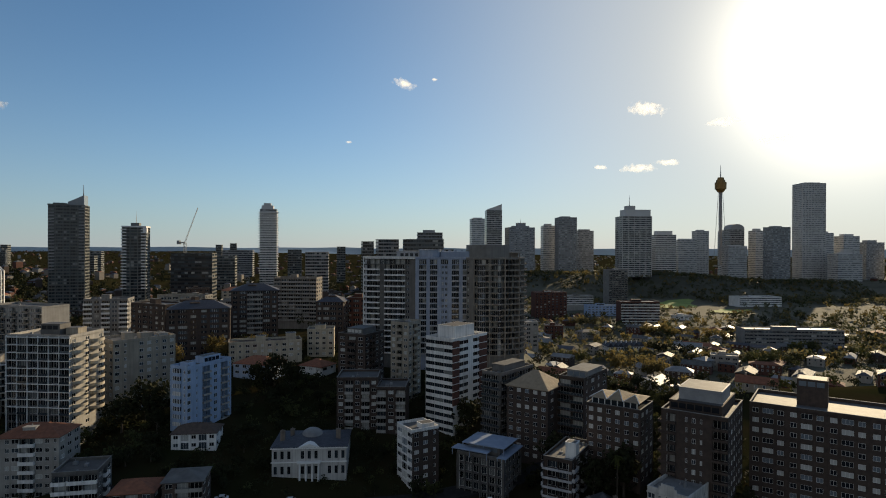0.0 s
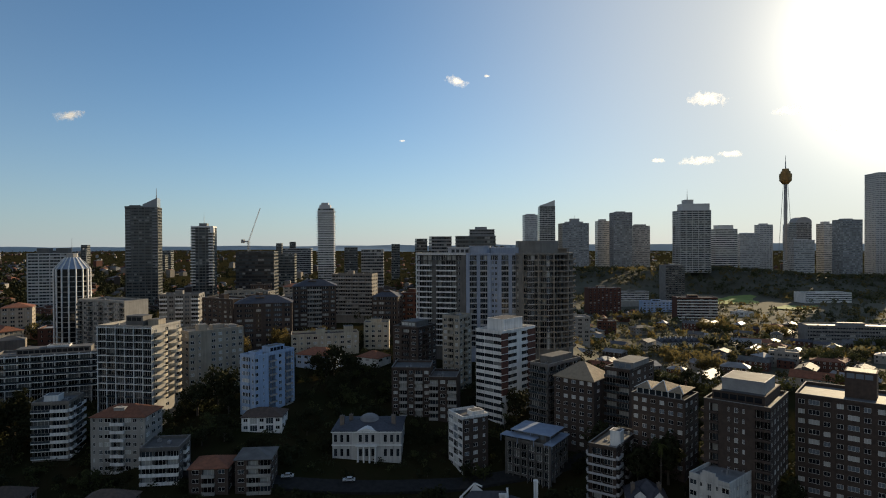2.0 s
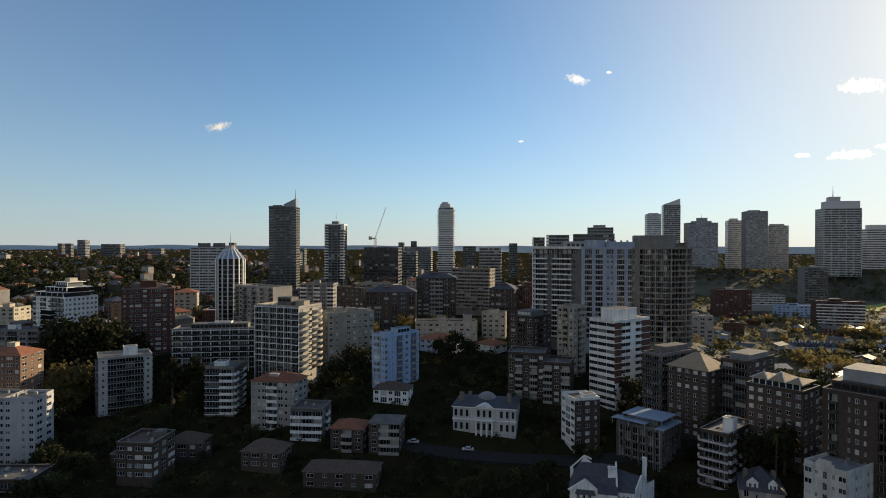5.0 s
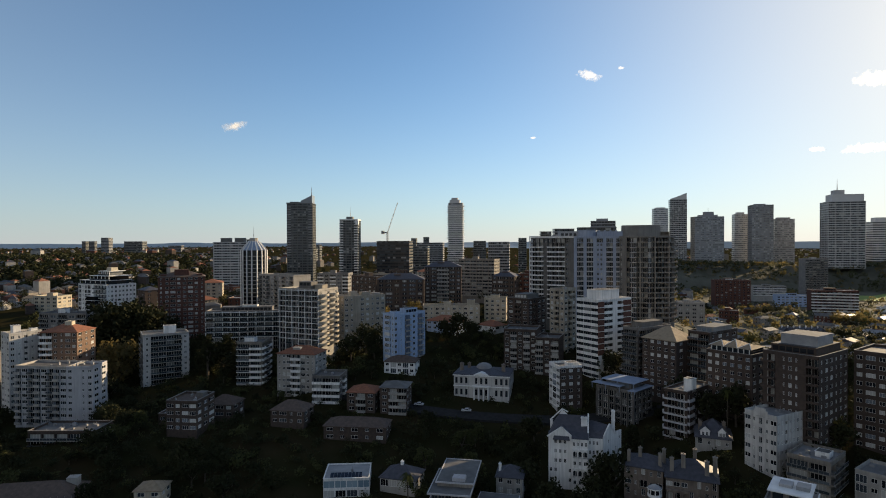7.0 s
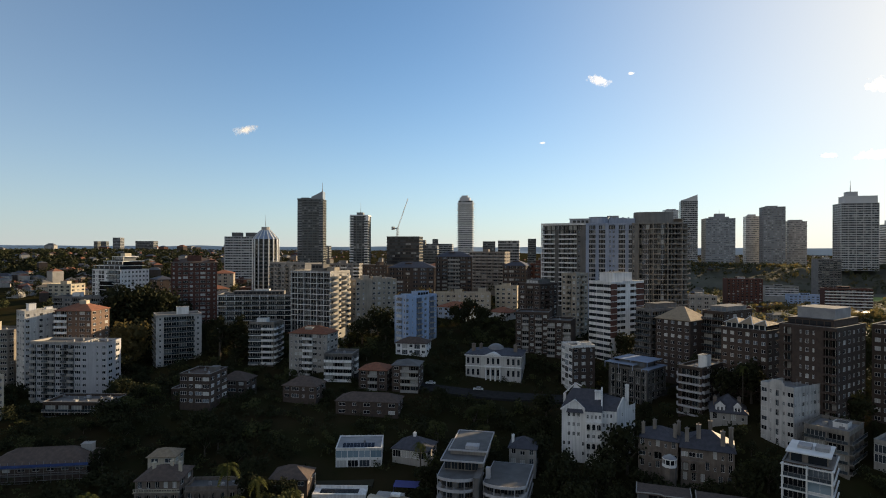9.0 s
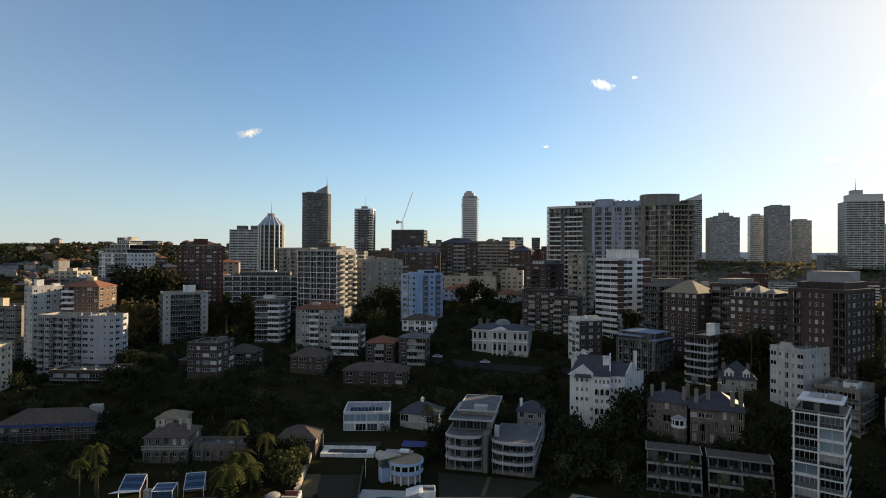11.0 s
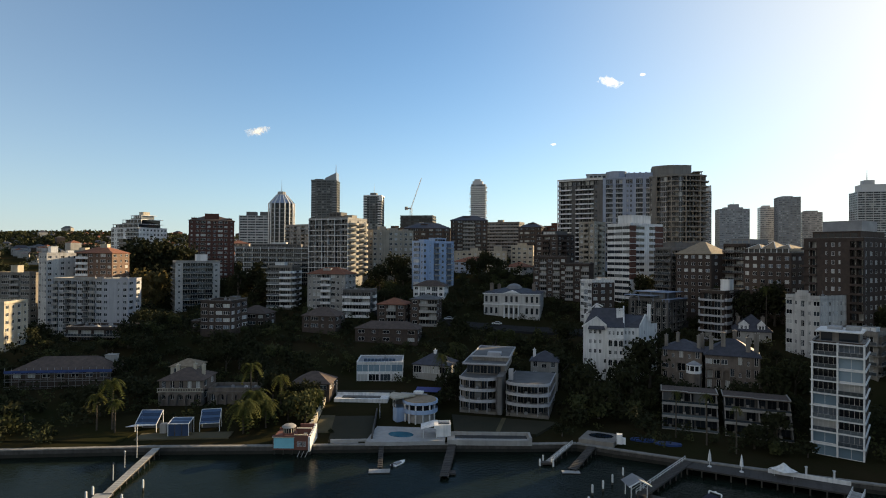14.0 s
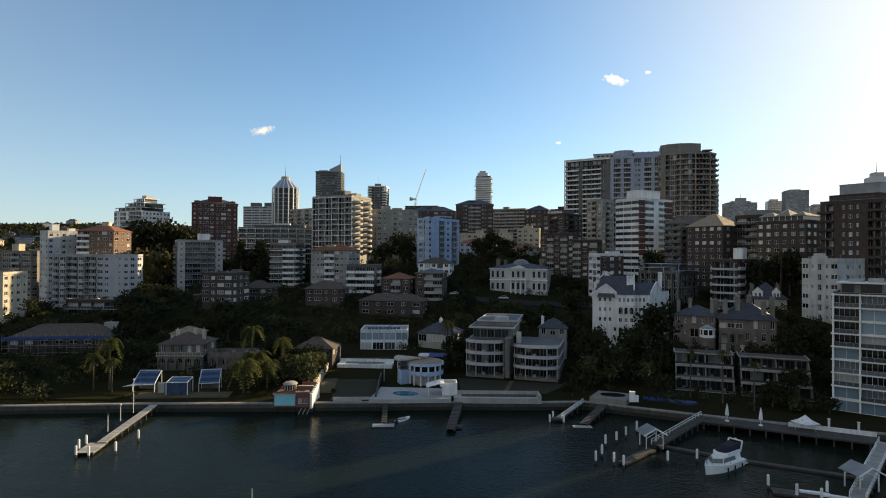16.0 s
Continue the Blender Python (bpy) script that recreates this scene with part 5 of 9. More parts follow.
# ---- white gabled mansion with arcades ----
def gabled_mansion(ox, oy):
    corners = [(ox, oy), (ox + 20, oy), (ox + 26, oy + 11), (ox + 6, oy + 14)]
    g = ground_under(corners) - 1.0
    t = thing("mansion", pose(ox, oy, g), "white stucco mansion with gables, loggias, slate roofs and tall chimney", "mansion")
    FOOT.append((pose(ox, oy - 2, 0).inverted(), 27, 18))
    eave = 25.2 - g
    fh = 3.4
    walls = Shell()
    floors = int((eave - 0.5) / fh)
    z0 = eave - fh * floors

    def face(a, b, rows):
        u = Vector((b[0] - a[0], b[1] - a[1], 0))
        ln = u.length
        u.normalize()
        facade(walls, t, (a[0], a[1], 0), u, (u.y, -u.x, 0), ln, z0, fh, floors, rows, TRIM, GLASS_DARK, WHITE, TRIM, 0.0)

    face((0, 0), (8.4, 0), [".www.", ".www.", ".www.", "ww..w"])
    face((8.4, 0), (8.4, -1.6), ["."])
    face((8.4, -1.6), (13.9, -1.6), ["wwww", "G", "www", "G", "www"])
    face((13.9, -1.6), (13.9, 1.2), ["n"])
    face((13.9, 1.2), (19.0, 1.2), ["www.", "www.", "....", "ww.w"])
    face((19.0, 1.2), (25.7, 11.2), [".n..n", ".n.n.", "..n.n"])
    face((25.7, 11.2), (18.0, 16.4), ["nn"])
    face((18.0, 16.4), (0, 14), ["."])
    face((0, 14), (0, 0), ["nnn"])
    # gable ends, carried up as parapets
    walls.poly([(0, 0, eave), (8.4, 0, eave), (4.6, 0, eave + 3.2)])
    walls.poly([(13.9, 0.0, eave - 0.6), (13.9, 12.5, eave), (13.9, 7, eave + 6.6)])
    a, b = Vector((19.0, 1.2, eave)), Vector((25.7, 11.2, eave))
    walls.poly([a, a.lerp(b, 0.68), a.lerp(b, 0.34) + Vector((0, 0, 4.2))])
    walls.poly([a.lerp(b, 0.68), b, b + Vector((0, 0, 1.0)), a.lerp(b, 0.68) + Vector((0, 0, 1.0))])
    part("wall", walls, WHITE, t)
    # slate roofs
    s = Shell()
    s.poly([(-0.3, -0.3, eave), (4.6, -0.3, eave + 3.2), (4.6, 6, eave + 3.2), (-0.3, 6, eave)])
    s.poly([(4.6, -0.3, eave + 3.2), (8.7, -0.3, eave), (8.7, 6, eave), (4.6, 6, eave + 3.2)])
    part("roof", s, SLATE, t)
    s = Shell()
    s.poly([(0, 2, eave - 0.1), (13.9, 0.0, eave - 0.4), (13.9, 7, eave + 6.2), (3.4, 7, eave + 6.2)])
    s.poly([(13.9, 14, eave), (0, 14, eave), (3.4, 7, eave + 6.2), (13.9, 7, eave + 6.2)])
    s.poly([(0, 14, eave), (0, 2, eave - 0.1), (3.4, 7, eave + 6.2)])
    part("roof", s, SLATE, t)
    s = Shell()
    s.poly([(8.2, -1.9, eave + 0.05), (14.1, -1.9, eave + 0.05), (14.1, 1.6, eave + 1.6), (8.2, 1.6, eave + 1.6)])
    part("roof", s, SLATE, t)
    s = Shell()
    s.poly([(13.9, 0.9, eave), (19.0, 0.9, eave), tuple(a.lerp(b, 0.34) + Vector((0, 0, 4.0))), (15.0, 9.5, eave + 4.0)])
    part("roof", s, SLATE, t)
    s = Shell()
    p, q, r = Vector((19.0, 1.2, eave)), a.lerp(b, 0.34) + Vector((0, 0, 4.0)), a.lerp(b, 0.68)
    back = Vector((-7.5, 5.0, 0))
    s.poly([p, q, q + back, p + back])
    s.poly([q, r, r + back, q + back])
    s.poly([r, b, b + back, r + back])
    part("roof", s, SLATE, t)
    # copings, the window hood, corner strips
    for c, e, th in (((-0.4, -0.1, eave - 0.1), (4.6, -0.1, eave + 3.5), 0.5), ((8.8, -0.1, eave - 0.1), (4.6, -0.1, eave + 3.5), 0.5), ((13.9, -0.2, eave - 0.5), (13.9, 7, eave + 6.9), 0.5), ((13.9, 7, eave + 6.9), (13.9, 12.8, eave), 0.5),
                     (tuple(a), tuple(q + Vector((0, 0, 0.4))), 0.45), (tuple(r), tuple(q + Vector((0, 0, 0.4))), 0.45), ((0, 9, eave + 3.2), (4.4, 9, eave + 7.6), 0.4), ((4.4, 9, eave + 7.6), (6.6, 9, eave + 6.6), 0.4)):
        s = Shell()
        s.bar(c, e, th)
        part("gable_coping", s, WHITE, t)
    s = Shell()
    s.poly([(1.6, -1.2, eave - 0.7), (7.6, -1.2, eave - 0.7), (7.2, -0.02, eave + 0.3), (2.0, -0.02, eave + 0.3)])
    s.box(1.6, -1.2, eave - 0.85, 7.6, -0.02, eave - 0.72)
    part("window_hood", s, SLATE, t)
    s = Shell()
    s.poly([(0, 9, eave), (8, 9, eave + 4.4), (4.4, 9, eave + 7.4)])
    s.box(0, 9.0, eave, 1.0, 9.4, eave + 3.4)
    part("rear_gable", s, WHITE, t)
    # loggias
    for k in (2, 4):
        arcade(t, 8.5, 13.8, eave - fh * k + 0.1, 2.9, 3, WHITE, 0.4, y=-1.6)
    for name, (x, y, w, z1) in (("chimney", (22.2, 11.0, 1.2, 7.6)), ("chimney", (11.4, 4.0, 1.0, 6.4)), ("chimney", (12.6, 4.0, 1.0, 6.4))):
        s = Shell()
        s.box(x, y, eave - 0.5, x + w, y + w, eave + z1)
        s.box(x - 0.12, y - 0.12, eave + z1 - 0.5, x + w + 0.12, y + w + 0.12, eave + z1 - 0.2)
        part(name, s, WHITE, t)
    s = Shell()
    s.box(11.4, 3.9, eave + 2.4, 13.6, 5.4, eave + 5.4)
    part("dormer", s, WHITE, t)


gabled_mansion(1.7, 157.6)

# ---- houses between the villa and the water ----
vh, vh_top = building("house", "pale Victorian house with steep slate roof and white dormer", 53.6, 173.5, -8, 12, 13, 24, "VnVn", "VV", "", fh=3.6, wall=PALE, roof="hip", roof_mat=SLATE, pitch=5.5, boxes=((1, 4, 1.2, 1.2, 4.5, SAND), (9, 5, 1.2, 1.2, 4.5, SAND)), category="house", most=2)
for x0, wide in ((1.6, 3.2), (7.6, 2.4)):
    s = Shell()
    s.box(x0, 0.3, vh_top, x0 + wide, 3.4, vh_top + 2.2)
    s.poly([(x0 - 0.3, 0.2, vh_top + 2.2), (x0 + wide + 0.3, 0.2, vh_top + 2.2), (x0 + wide / 2, 0.2, vh_top + 3.9)])
    s.poly([(x0 - 0.3, 0.2, vh_top + 2.2), (x0 + wide / 2, 0.2, vh_top + 3.9), (x0 + wide / 2, 5, vh_top + 3.9), (x0 - 0.3, 4, vh_top + 2.2)], 1)
    s.poly([(x0 + wide + 0.3, 0.2, vh_top + 2.2), (x0 + wide + 0.3, 4, vh_top + 2.2), (x0 + wide / 2, 5, vh_top + 3.9), (x0 + wide / 2, 0.2, vh_top + 3.9)], 1)
    dm = part("dormer", s, (WHITE, SLATE), vh)
    for k in range(2):
        part("window", window_mesh(0.8, 1.5, TRIM, GLASS_DARK, 1), None, dm, at=pose(x0 + wide * (0.3 + 0.4 * k), 0.24, vh_top + 0.4))
building("house", "brown Victorian house with slate roof, veranda and skylight", 27.5, 151, -14, 12.5, 12, 19.5, ["VnVnV", "WnGnW", "VnVnV"], "VV", "", fh=3.5, wall=SAND, roof="hip", roof_mat=SLATE, pitch=3.0, boxes=((0.8, 1.4, 1, 1, 4.4, WORN), (4.0, 4, 1.1, 1.1, 5, WORN), (10.8, 1.6, 1.1, 1.1, 4.8, WORN), (11.4, 6, 1.1, 1.1, 5, WORN)), category="house", most=3)
vm, tv = building("house", "grey sandstone Victorian mansion with tall chimneys", 40, 143.5, -8, 15.5, 13, 19.5, ["WWW.VnV", "GG.VnVV", "VVVnVV"], "VV", "", fh=3.8, wall=SAND, roof="hip", roof_mat=SLATE, pitch=4.6, boxes=((1.2, 1.6, 1.2, 1.2, 5.4, WORN), (4.6, 3, 1.3, 1.2, 6.6, WORN), (11.6, 1.4, 1.3, 1.2, 5.6, WORN), (14.0, 3.2, 1.3, 1.2, 6.6, WORN), (8.2, 9, 1.2, 1.2, 6.6, WORN)), category="house", most=3)
arcade(vm, 0.3, 7.2, tv - 7.4, 3.4, 3, SAND, 0.9)
_g = ground_height(36.4, 141) - 0.3
t = thing("garden_pavilion", pose(36.4, 141, _g), "white octagonal conservatory on a tall stone base", "pavilion")
s = Shell()
s.ring(0, 0, 0, 2.1, 14.0 - _g, 2.1, 8)
part("base", s, SAND, t)
s = Shell()
s.ring(0, 0, 14.0 - _g, 1.9, 16.2 - _g, 1.9, 8)
part("glazing", s, GLASS_DARK, t)
for k in range(8):
    a = math.pi * k / 4
    s = Shell()
    s.box(-0.14, -0.14, 14.0 - _g, 0.14, 0.14, 16.2 - _g)
    part("post", s, TRIM, t, at=pose(1.95 * math.cos(a), 1.95 * math.sin(a), 0, 0, 0, 45 * k))
s = Shell()
s.ring(0, 0, 13.8 - _g, 2.25, 14.6 - _g, 2.25, 8)
s.ring(0, 0, 16.2 - _g, 2.3, 16.5 - _g, 2.3, 8)
part("band", s, TRIM, t)
s = Shell()
s.ring(0, 0, 16.5 - _g, 2.3, 17.6 - _g, 0.3, 8)
part("roof", s, LIGHT_ROOF, t)


def tiered_house(x, y, yaw, w, levels):
    """Open decks that step back up the slope between raking party walls, under a flat roof with a pale coping."""
    m = pose(x, y, 0, 0, 0, yaw)
    g = ground_height(x + w / 2, y) - 0.4
    t = thing("terrace_house", m @ Matrix.Translation((0, 0, g)), "low tiered modern house with wide furnished terraces", "house", "tiered houses")
    FOOT.append((m.inverted(), w, 15))
    for k in range(levels):
        z, y0 = 3.1 * k, 2.4 * k
        s = Shell()
        s.box(0, y0, z - 0.2, w, 15, z + 0.2)
        part("floor_slab", s, DIM, t)
        s = Shell()
        s.box(-0.1, y0 - 0.25, z - 0.15, w + 0.1, y0, z + 0.55)
        part("deck_edge", s, PALE, t)
        s = Shell()
        s.box(0, y0 - 0.1, z + 0.56, w, y0 - 0.05, z + 1.1)
        part("balustrade", s, SPANDREL, t)
        n = max(3, int(w / 2.6))
        for i in range(n):
            part("window", window_mesh(w / n - 0.35, 2.4, DIM, GLASS_DARK, 1), None, t, at=pose(w * (i + 0.5) / n, y0 + 3.9, z + 0.25))
        s = Shell()
        s.box(0.2, y0 + 4.0, z + 0.2, w - 0.2, 15, z + 2.9)
        part("body", s, DIM, t)
        for a in (0.0, w * 0.52, w - 0.25):
            s = Shell()
            pr = [(y0, z + 0.2), (y0 + 4.1, z + 0.2), (y0 + 4.1, z + 2.9), (y0 + 2.2, z + 2.85), (y0 + 0.2, z + 1.3)]
            s.poly([(a, p, q) for p, q in pr][::-1])
            s.poly([(a + 0.25, p, q) for p, q in pr])
            for (p, q), (r, u) in zip(pr, pr[1:] + pr[:1]):
                s.poly([(a, p, q), (a + 0.25, p, q), (a + 0.25, r, u), (a, r, u)])
            part("party_wall", s, WORN, t)
        for i in range(4):
            e = w * (0.12 + 0.23 * i) + 0.5 * (k % 2)
            s = Shell()
            s.box(e, y0 + 1.2, z + 0.5, e + 0.7, y0 + 2.9, z + 0.62)
            s.box(e, y0 + 2.5, z + 0.62, e + 0.7, y0 + 2.9, z + 1.1)
            s.box(e + 0.1, y0 + 1.4, z + 0.2, e + 0.6, y0 + 2.7, z + 0.5)
            part("sun_bed", s, PALE if i % 2 else WORN, t)
    z, y0 = 3.1 * levels - 0.1, 2.4 * levels - 1.2
    s = Shell()
    s.box(-0.3, y0 + 1.0, z - 0.1, w + 0.3, 15.2, z + 0.15)
    part("roof", s, DARK_TILE, t)
    s = Shell()
    edge = [(-0.3, 15.2), (-0.3, y0 + 1.0), (w * 0.25, y0 + 1.6), (w * 0.45, y0 + 1.6), (w * 0.5, y0 + 0.7), (w * 0.8, y0 + 1.0), (w + 0.3, y0 + 1.0), (w + 0.3, 15.2)]
    for (p, q), (r, u) in zip(edge, edge[1:]):
        s.bar((p, q, z + 0.25), (r, u, z + 0.25), 0.26)
    part("coping", s, PALE, t)


tiered_house(25.2, 115.5, -4, 14.4, 3)
tiered_house(41, 113.5, -6, 16, 3)
building("house", "small blue-grey house with mansard roof and chimney", -15, 143, 2, 9, 9, 14.5, "VwV", "ww", "", fh=3.2, wall=PALE, roof="hip", roof_mat=SLATE, pitch=3.0, boxes=((0.5, 3, 0.9, 0.9, 3.2, WHITE),), category="house", most=2)
hs, tp = building("house", "white modern house with glass walls and solar panels", -74, 131, 18, 16, 14, 12.8, ["PPPP", "FFFF"], "FF", "", fh=3.2, wall=WHITE, glass=GLASS, roof_mat=LIGHT_ROOF, category="house", most=2, rim=0.3, clutter=1)
PANEL = surface("solar_cells", (0.01, 0.012, 0.02), (0.015, 0.018, 0.03), 1.0, 0.2, 0.0, 0.1)
for k in range(9):
    s = Shell()
    s.poly([(0, 0, 0), (1.1, 0, 0), (1.1, 2.6, 0.7), (0, 2.6, 0.7)])
    s.poly([(0, 0, -0.08), (0, 2.6, 0.62), (1.1, 2.6, 0.62), (1.1, 0, -0.08)])
    s.box(0.45, 2.4, -0.1, 0.6, 2.5, 0.6)
    part("solar_panel", s, PANEL, hs, at=pose(2.2 + k * 1.25, 1.6, tp + 0.12))
building("house", "white weatherboard house with dark hipped roof", -56.3, 140, -2, 13, 11, 11.6, "FFFF", "ww", "", fh=3.1, wall=PALE, roof="hip", roof_mat=SLATE, pitch=3.4, boxes=((6, 5, 1, 1, 4.2, WHITE),), category="house", most=2)
building("house", "red-roofed white house among the trees", -54, 312, -30, 14, 12, 43, "www", "wn", "", wall=WHITE, roof="hip", roof_mat=TERRA, pitch=3, category="house", most=3)
building("house", "pale blue terrace with red hipped roof", -84.9, 303, -20, 21, 14, 46, "wwwww", "www", "", wall=PALE_BLUE, roof="hip", roof_mat=TERRA, pitch=3.2, category="house", most=3)
building("house", "small white pavilion house with brown hipped roof", -86, 227, 4, 16, 11, 34.5, "wFwFw", "ww", "", wall=WHITE, roof="hip", roof_mat=DARK_TILE, pitch=2.6, category="house", most=2)
building("house", "dark brick house under a brown tile roof", -150, 171, 8, 13, 11, 23.5, "wWw", "ww", "", wall=BROWN, roof="hip", roof_mat=DARK_TILE, pitch=3.2, category="house", most=2)
building("house", "dark brick house under a brown tile roof", -116, 168, 4, 15, 11, 24, "wWnw", "ww", "", wall=BROWN, roof="hip", roof_mat=DARK_TILE, pitch=3.4, category="house", most=2)
building("apartment_block", "long cream block with flat roof and stair towers", -93, 323, 16, 38, 13, 53, "wnwwnwnwwn", "www", "", wall=CREAM, roof_mat=DARK_TILE, boxes=((14, 4, 5, 5, 3, CREAM), (30, 3, 5, 6, 4, CREAM)), category="apartment block")
building("apartment_block", "cream block end wing with flat roof", -55.5, 345, 4, 15, 14, 57, "wwww", "ww", "", wall=CREAM, boxes=((4, 4, 6, 5, 2.5, CREAM),), category="apartment block")
building("apartment_block", "cream sunlit apartment block at the bay's edge", -228, 110, 18, 14, 14, 31, "wwn", "wnwn", "", wall=CREAM, category="apartment block")
building("apartment_block", "brick flats half hidden by trees", -90, 165, 8, 26, 11, 20, "wnwnw", "ww", "", wall=BROWN, roof="hip", roof_mat=DARK_TILE, pitch=2.6, category="apartment block", most=3)
building("house", "small dark house with pale flat roof", -168, 163, 10, 8, 8, 20.5, "ww", "w", "", wall=BROWN, roof_mat=LIGHT_ROOF, clutter=1, category="house", most=2)

# mediterranean mansion
mm, tp = building("mansion", "mediterranean sandstone mansion with tiled hips and arched loggia", -122, 91.5, 18, 13, 12, 11.2, "VVVVV", "VV", "", fh=3.5, wall=SAND, roof="hip", roof_mat=DARK_TILE, pitch=3.0, boxes=((3, 5, 0.9, 0.9, 3.6, CREAM), (8, 6, 0.9, 0.9, 3.8, CREAM), (11, 5, 0.9, 0.9, 3.6, CREAM)), category="mansion", most=2)
s = Shell()
s.box(-0.4, -0.9, tp - 3.6, 13.4, -0.02, tp - 3.3)
for k in range(18):
    s.box(-0.3 + k * 0.76, -0.85, tp - 3.3, -0.15 + k * 0.76, -0.7, tp - 2.5)
s.box(-0.4, -0.9, tp - 2.5, 13.4, -0.65, tp - 2.35)
part("loggia_balcony", s, CREAM, mm)
arcade(mm, 0.0, 13.0, tp - 7.2, 3.5, 5, SAND, 0.8)
mw, tw = building("mansion_wing", "low sandstone wing with arched windows", -109, 97.5, 18, 16, 8, 8.5, "VVVVV", "VV", "", fh=4.0, wall=SAND, roof="flat", category="mansion", most=1)
building("house", "cream house with tiled roof behind the mansion", -132, 108, 18, 9, 8, 12, "ww", "ww", "", wall=CREAM, roof="hip", roof_mat=TAN_TILE, pitch=2, category="house", most=2)
building("house", "dark shingled house with hipped roof", -86, 108, 14, 12, 10, 9.3, "wVw", "ww", "", wall=BROWN, roof="hip", roof_mat=DARK_TILE, pitch=3, category="house", most=2)
arcade(mw, 0.0, 16.0, tw - 4.2, 3.9, 6, SAND, 0.5)
# house under scaffolding
sc, tp = building("house", "large house under scaffolding with blue sheeting", -178, 88, 24, 31, 14, 11, "wwwwwww", "ww", "", fh=3.0, wall=BROWN, roof="hip", roof_mat=DARK_TILE, pitch=3.8, boxes=((26, 8, 3.5, 3, 3.6, PALE),), category="house", most=3)
BLUE = surface("blue_sheeting", (0.02, 0.055, 0.18), (0.015, 0.04, 0.12), 0.8, 0.5, 0.2, 0.05)
for k in range(16):
    s = Shell()
    s.bar((0, 0, 0), (0, 0, tp + 1.4), 0.09)
    part("scaffold_pole", s, STEEL, sc, at=pose(-0.8 + k * 2.15, -1.3, 0))
for k in range(5):
    s = Shell()
    s.bar((-1, -1.3, tp - 9.5 + k * 2.4), (32, -1.3, tp - 9.5 + k * 2.4), 0.12)
    s.box(-1, -1.2, tp - 10.4 + k * 2.4, 32, -0.4, tp - 10.32 + k * 2.4)
    part("scaffold_deck", s, STEEL, sc)
s = Shell()
for k in range(16):
    a, b = -1 + k * 2.06, -1 + (k + 1) * 2.06
    s.poly([(a, -1.42 - 0.12 * (k % 2), tp - 0.3), (b, -1.42 - 0.12 * ((k + 1) % 2), tp - 0.3), (b, -1.38, tp + 0.6), (a, -1.38, tp + 0.6)])
part("sheeting", s, BLUE, sc, "rippled blue plastic sheeting")


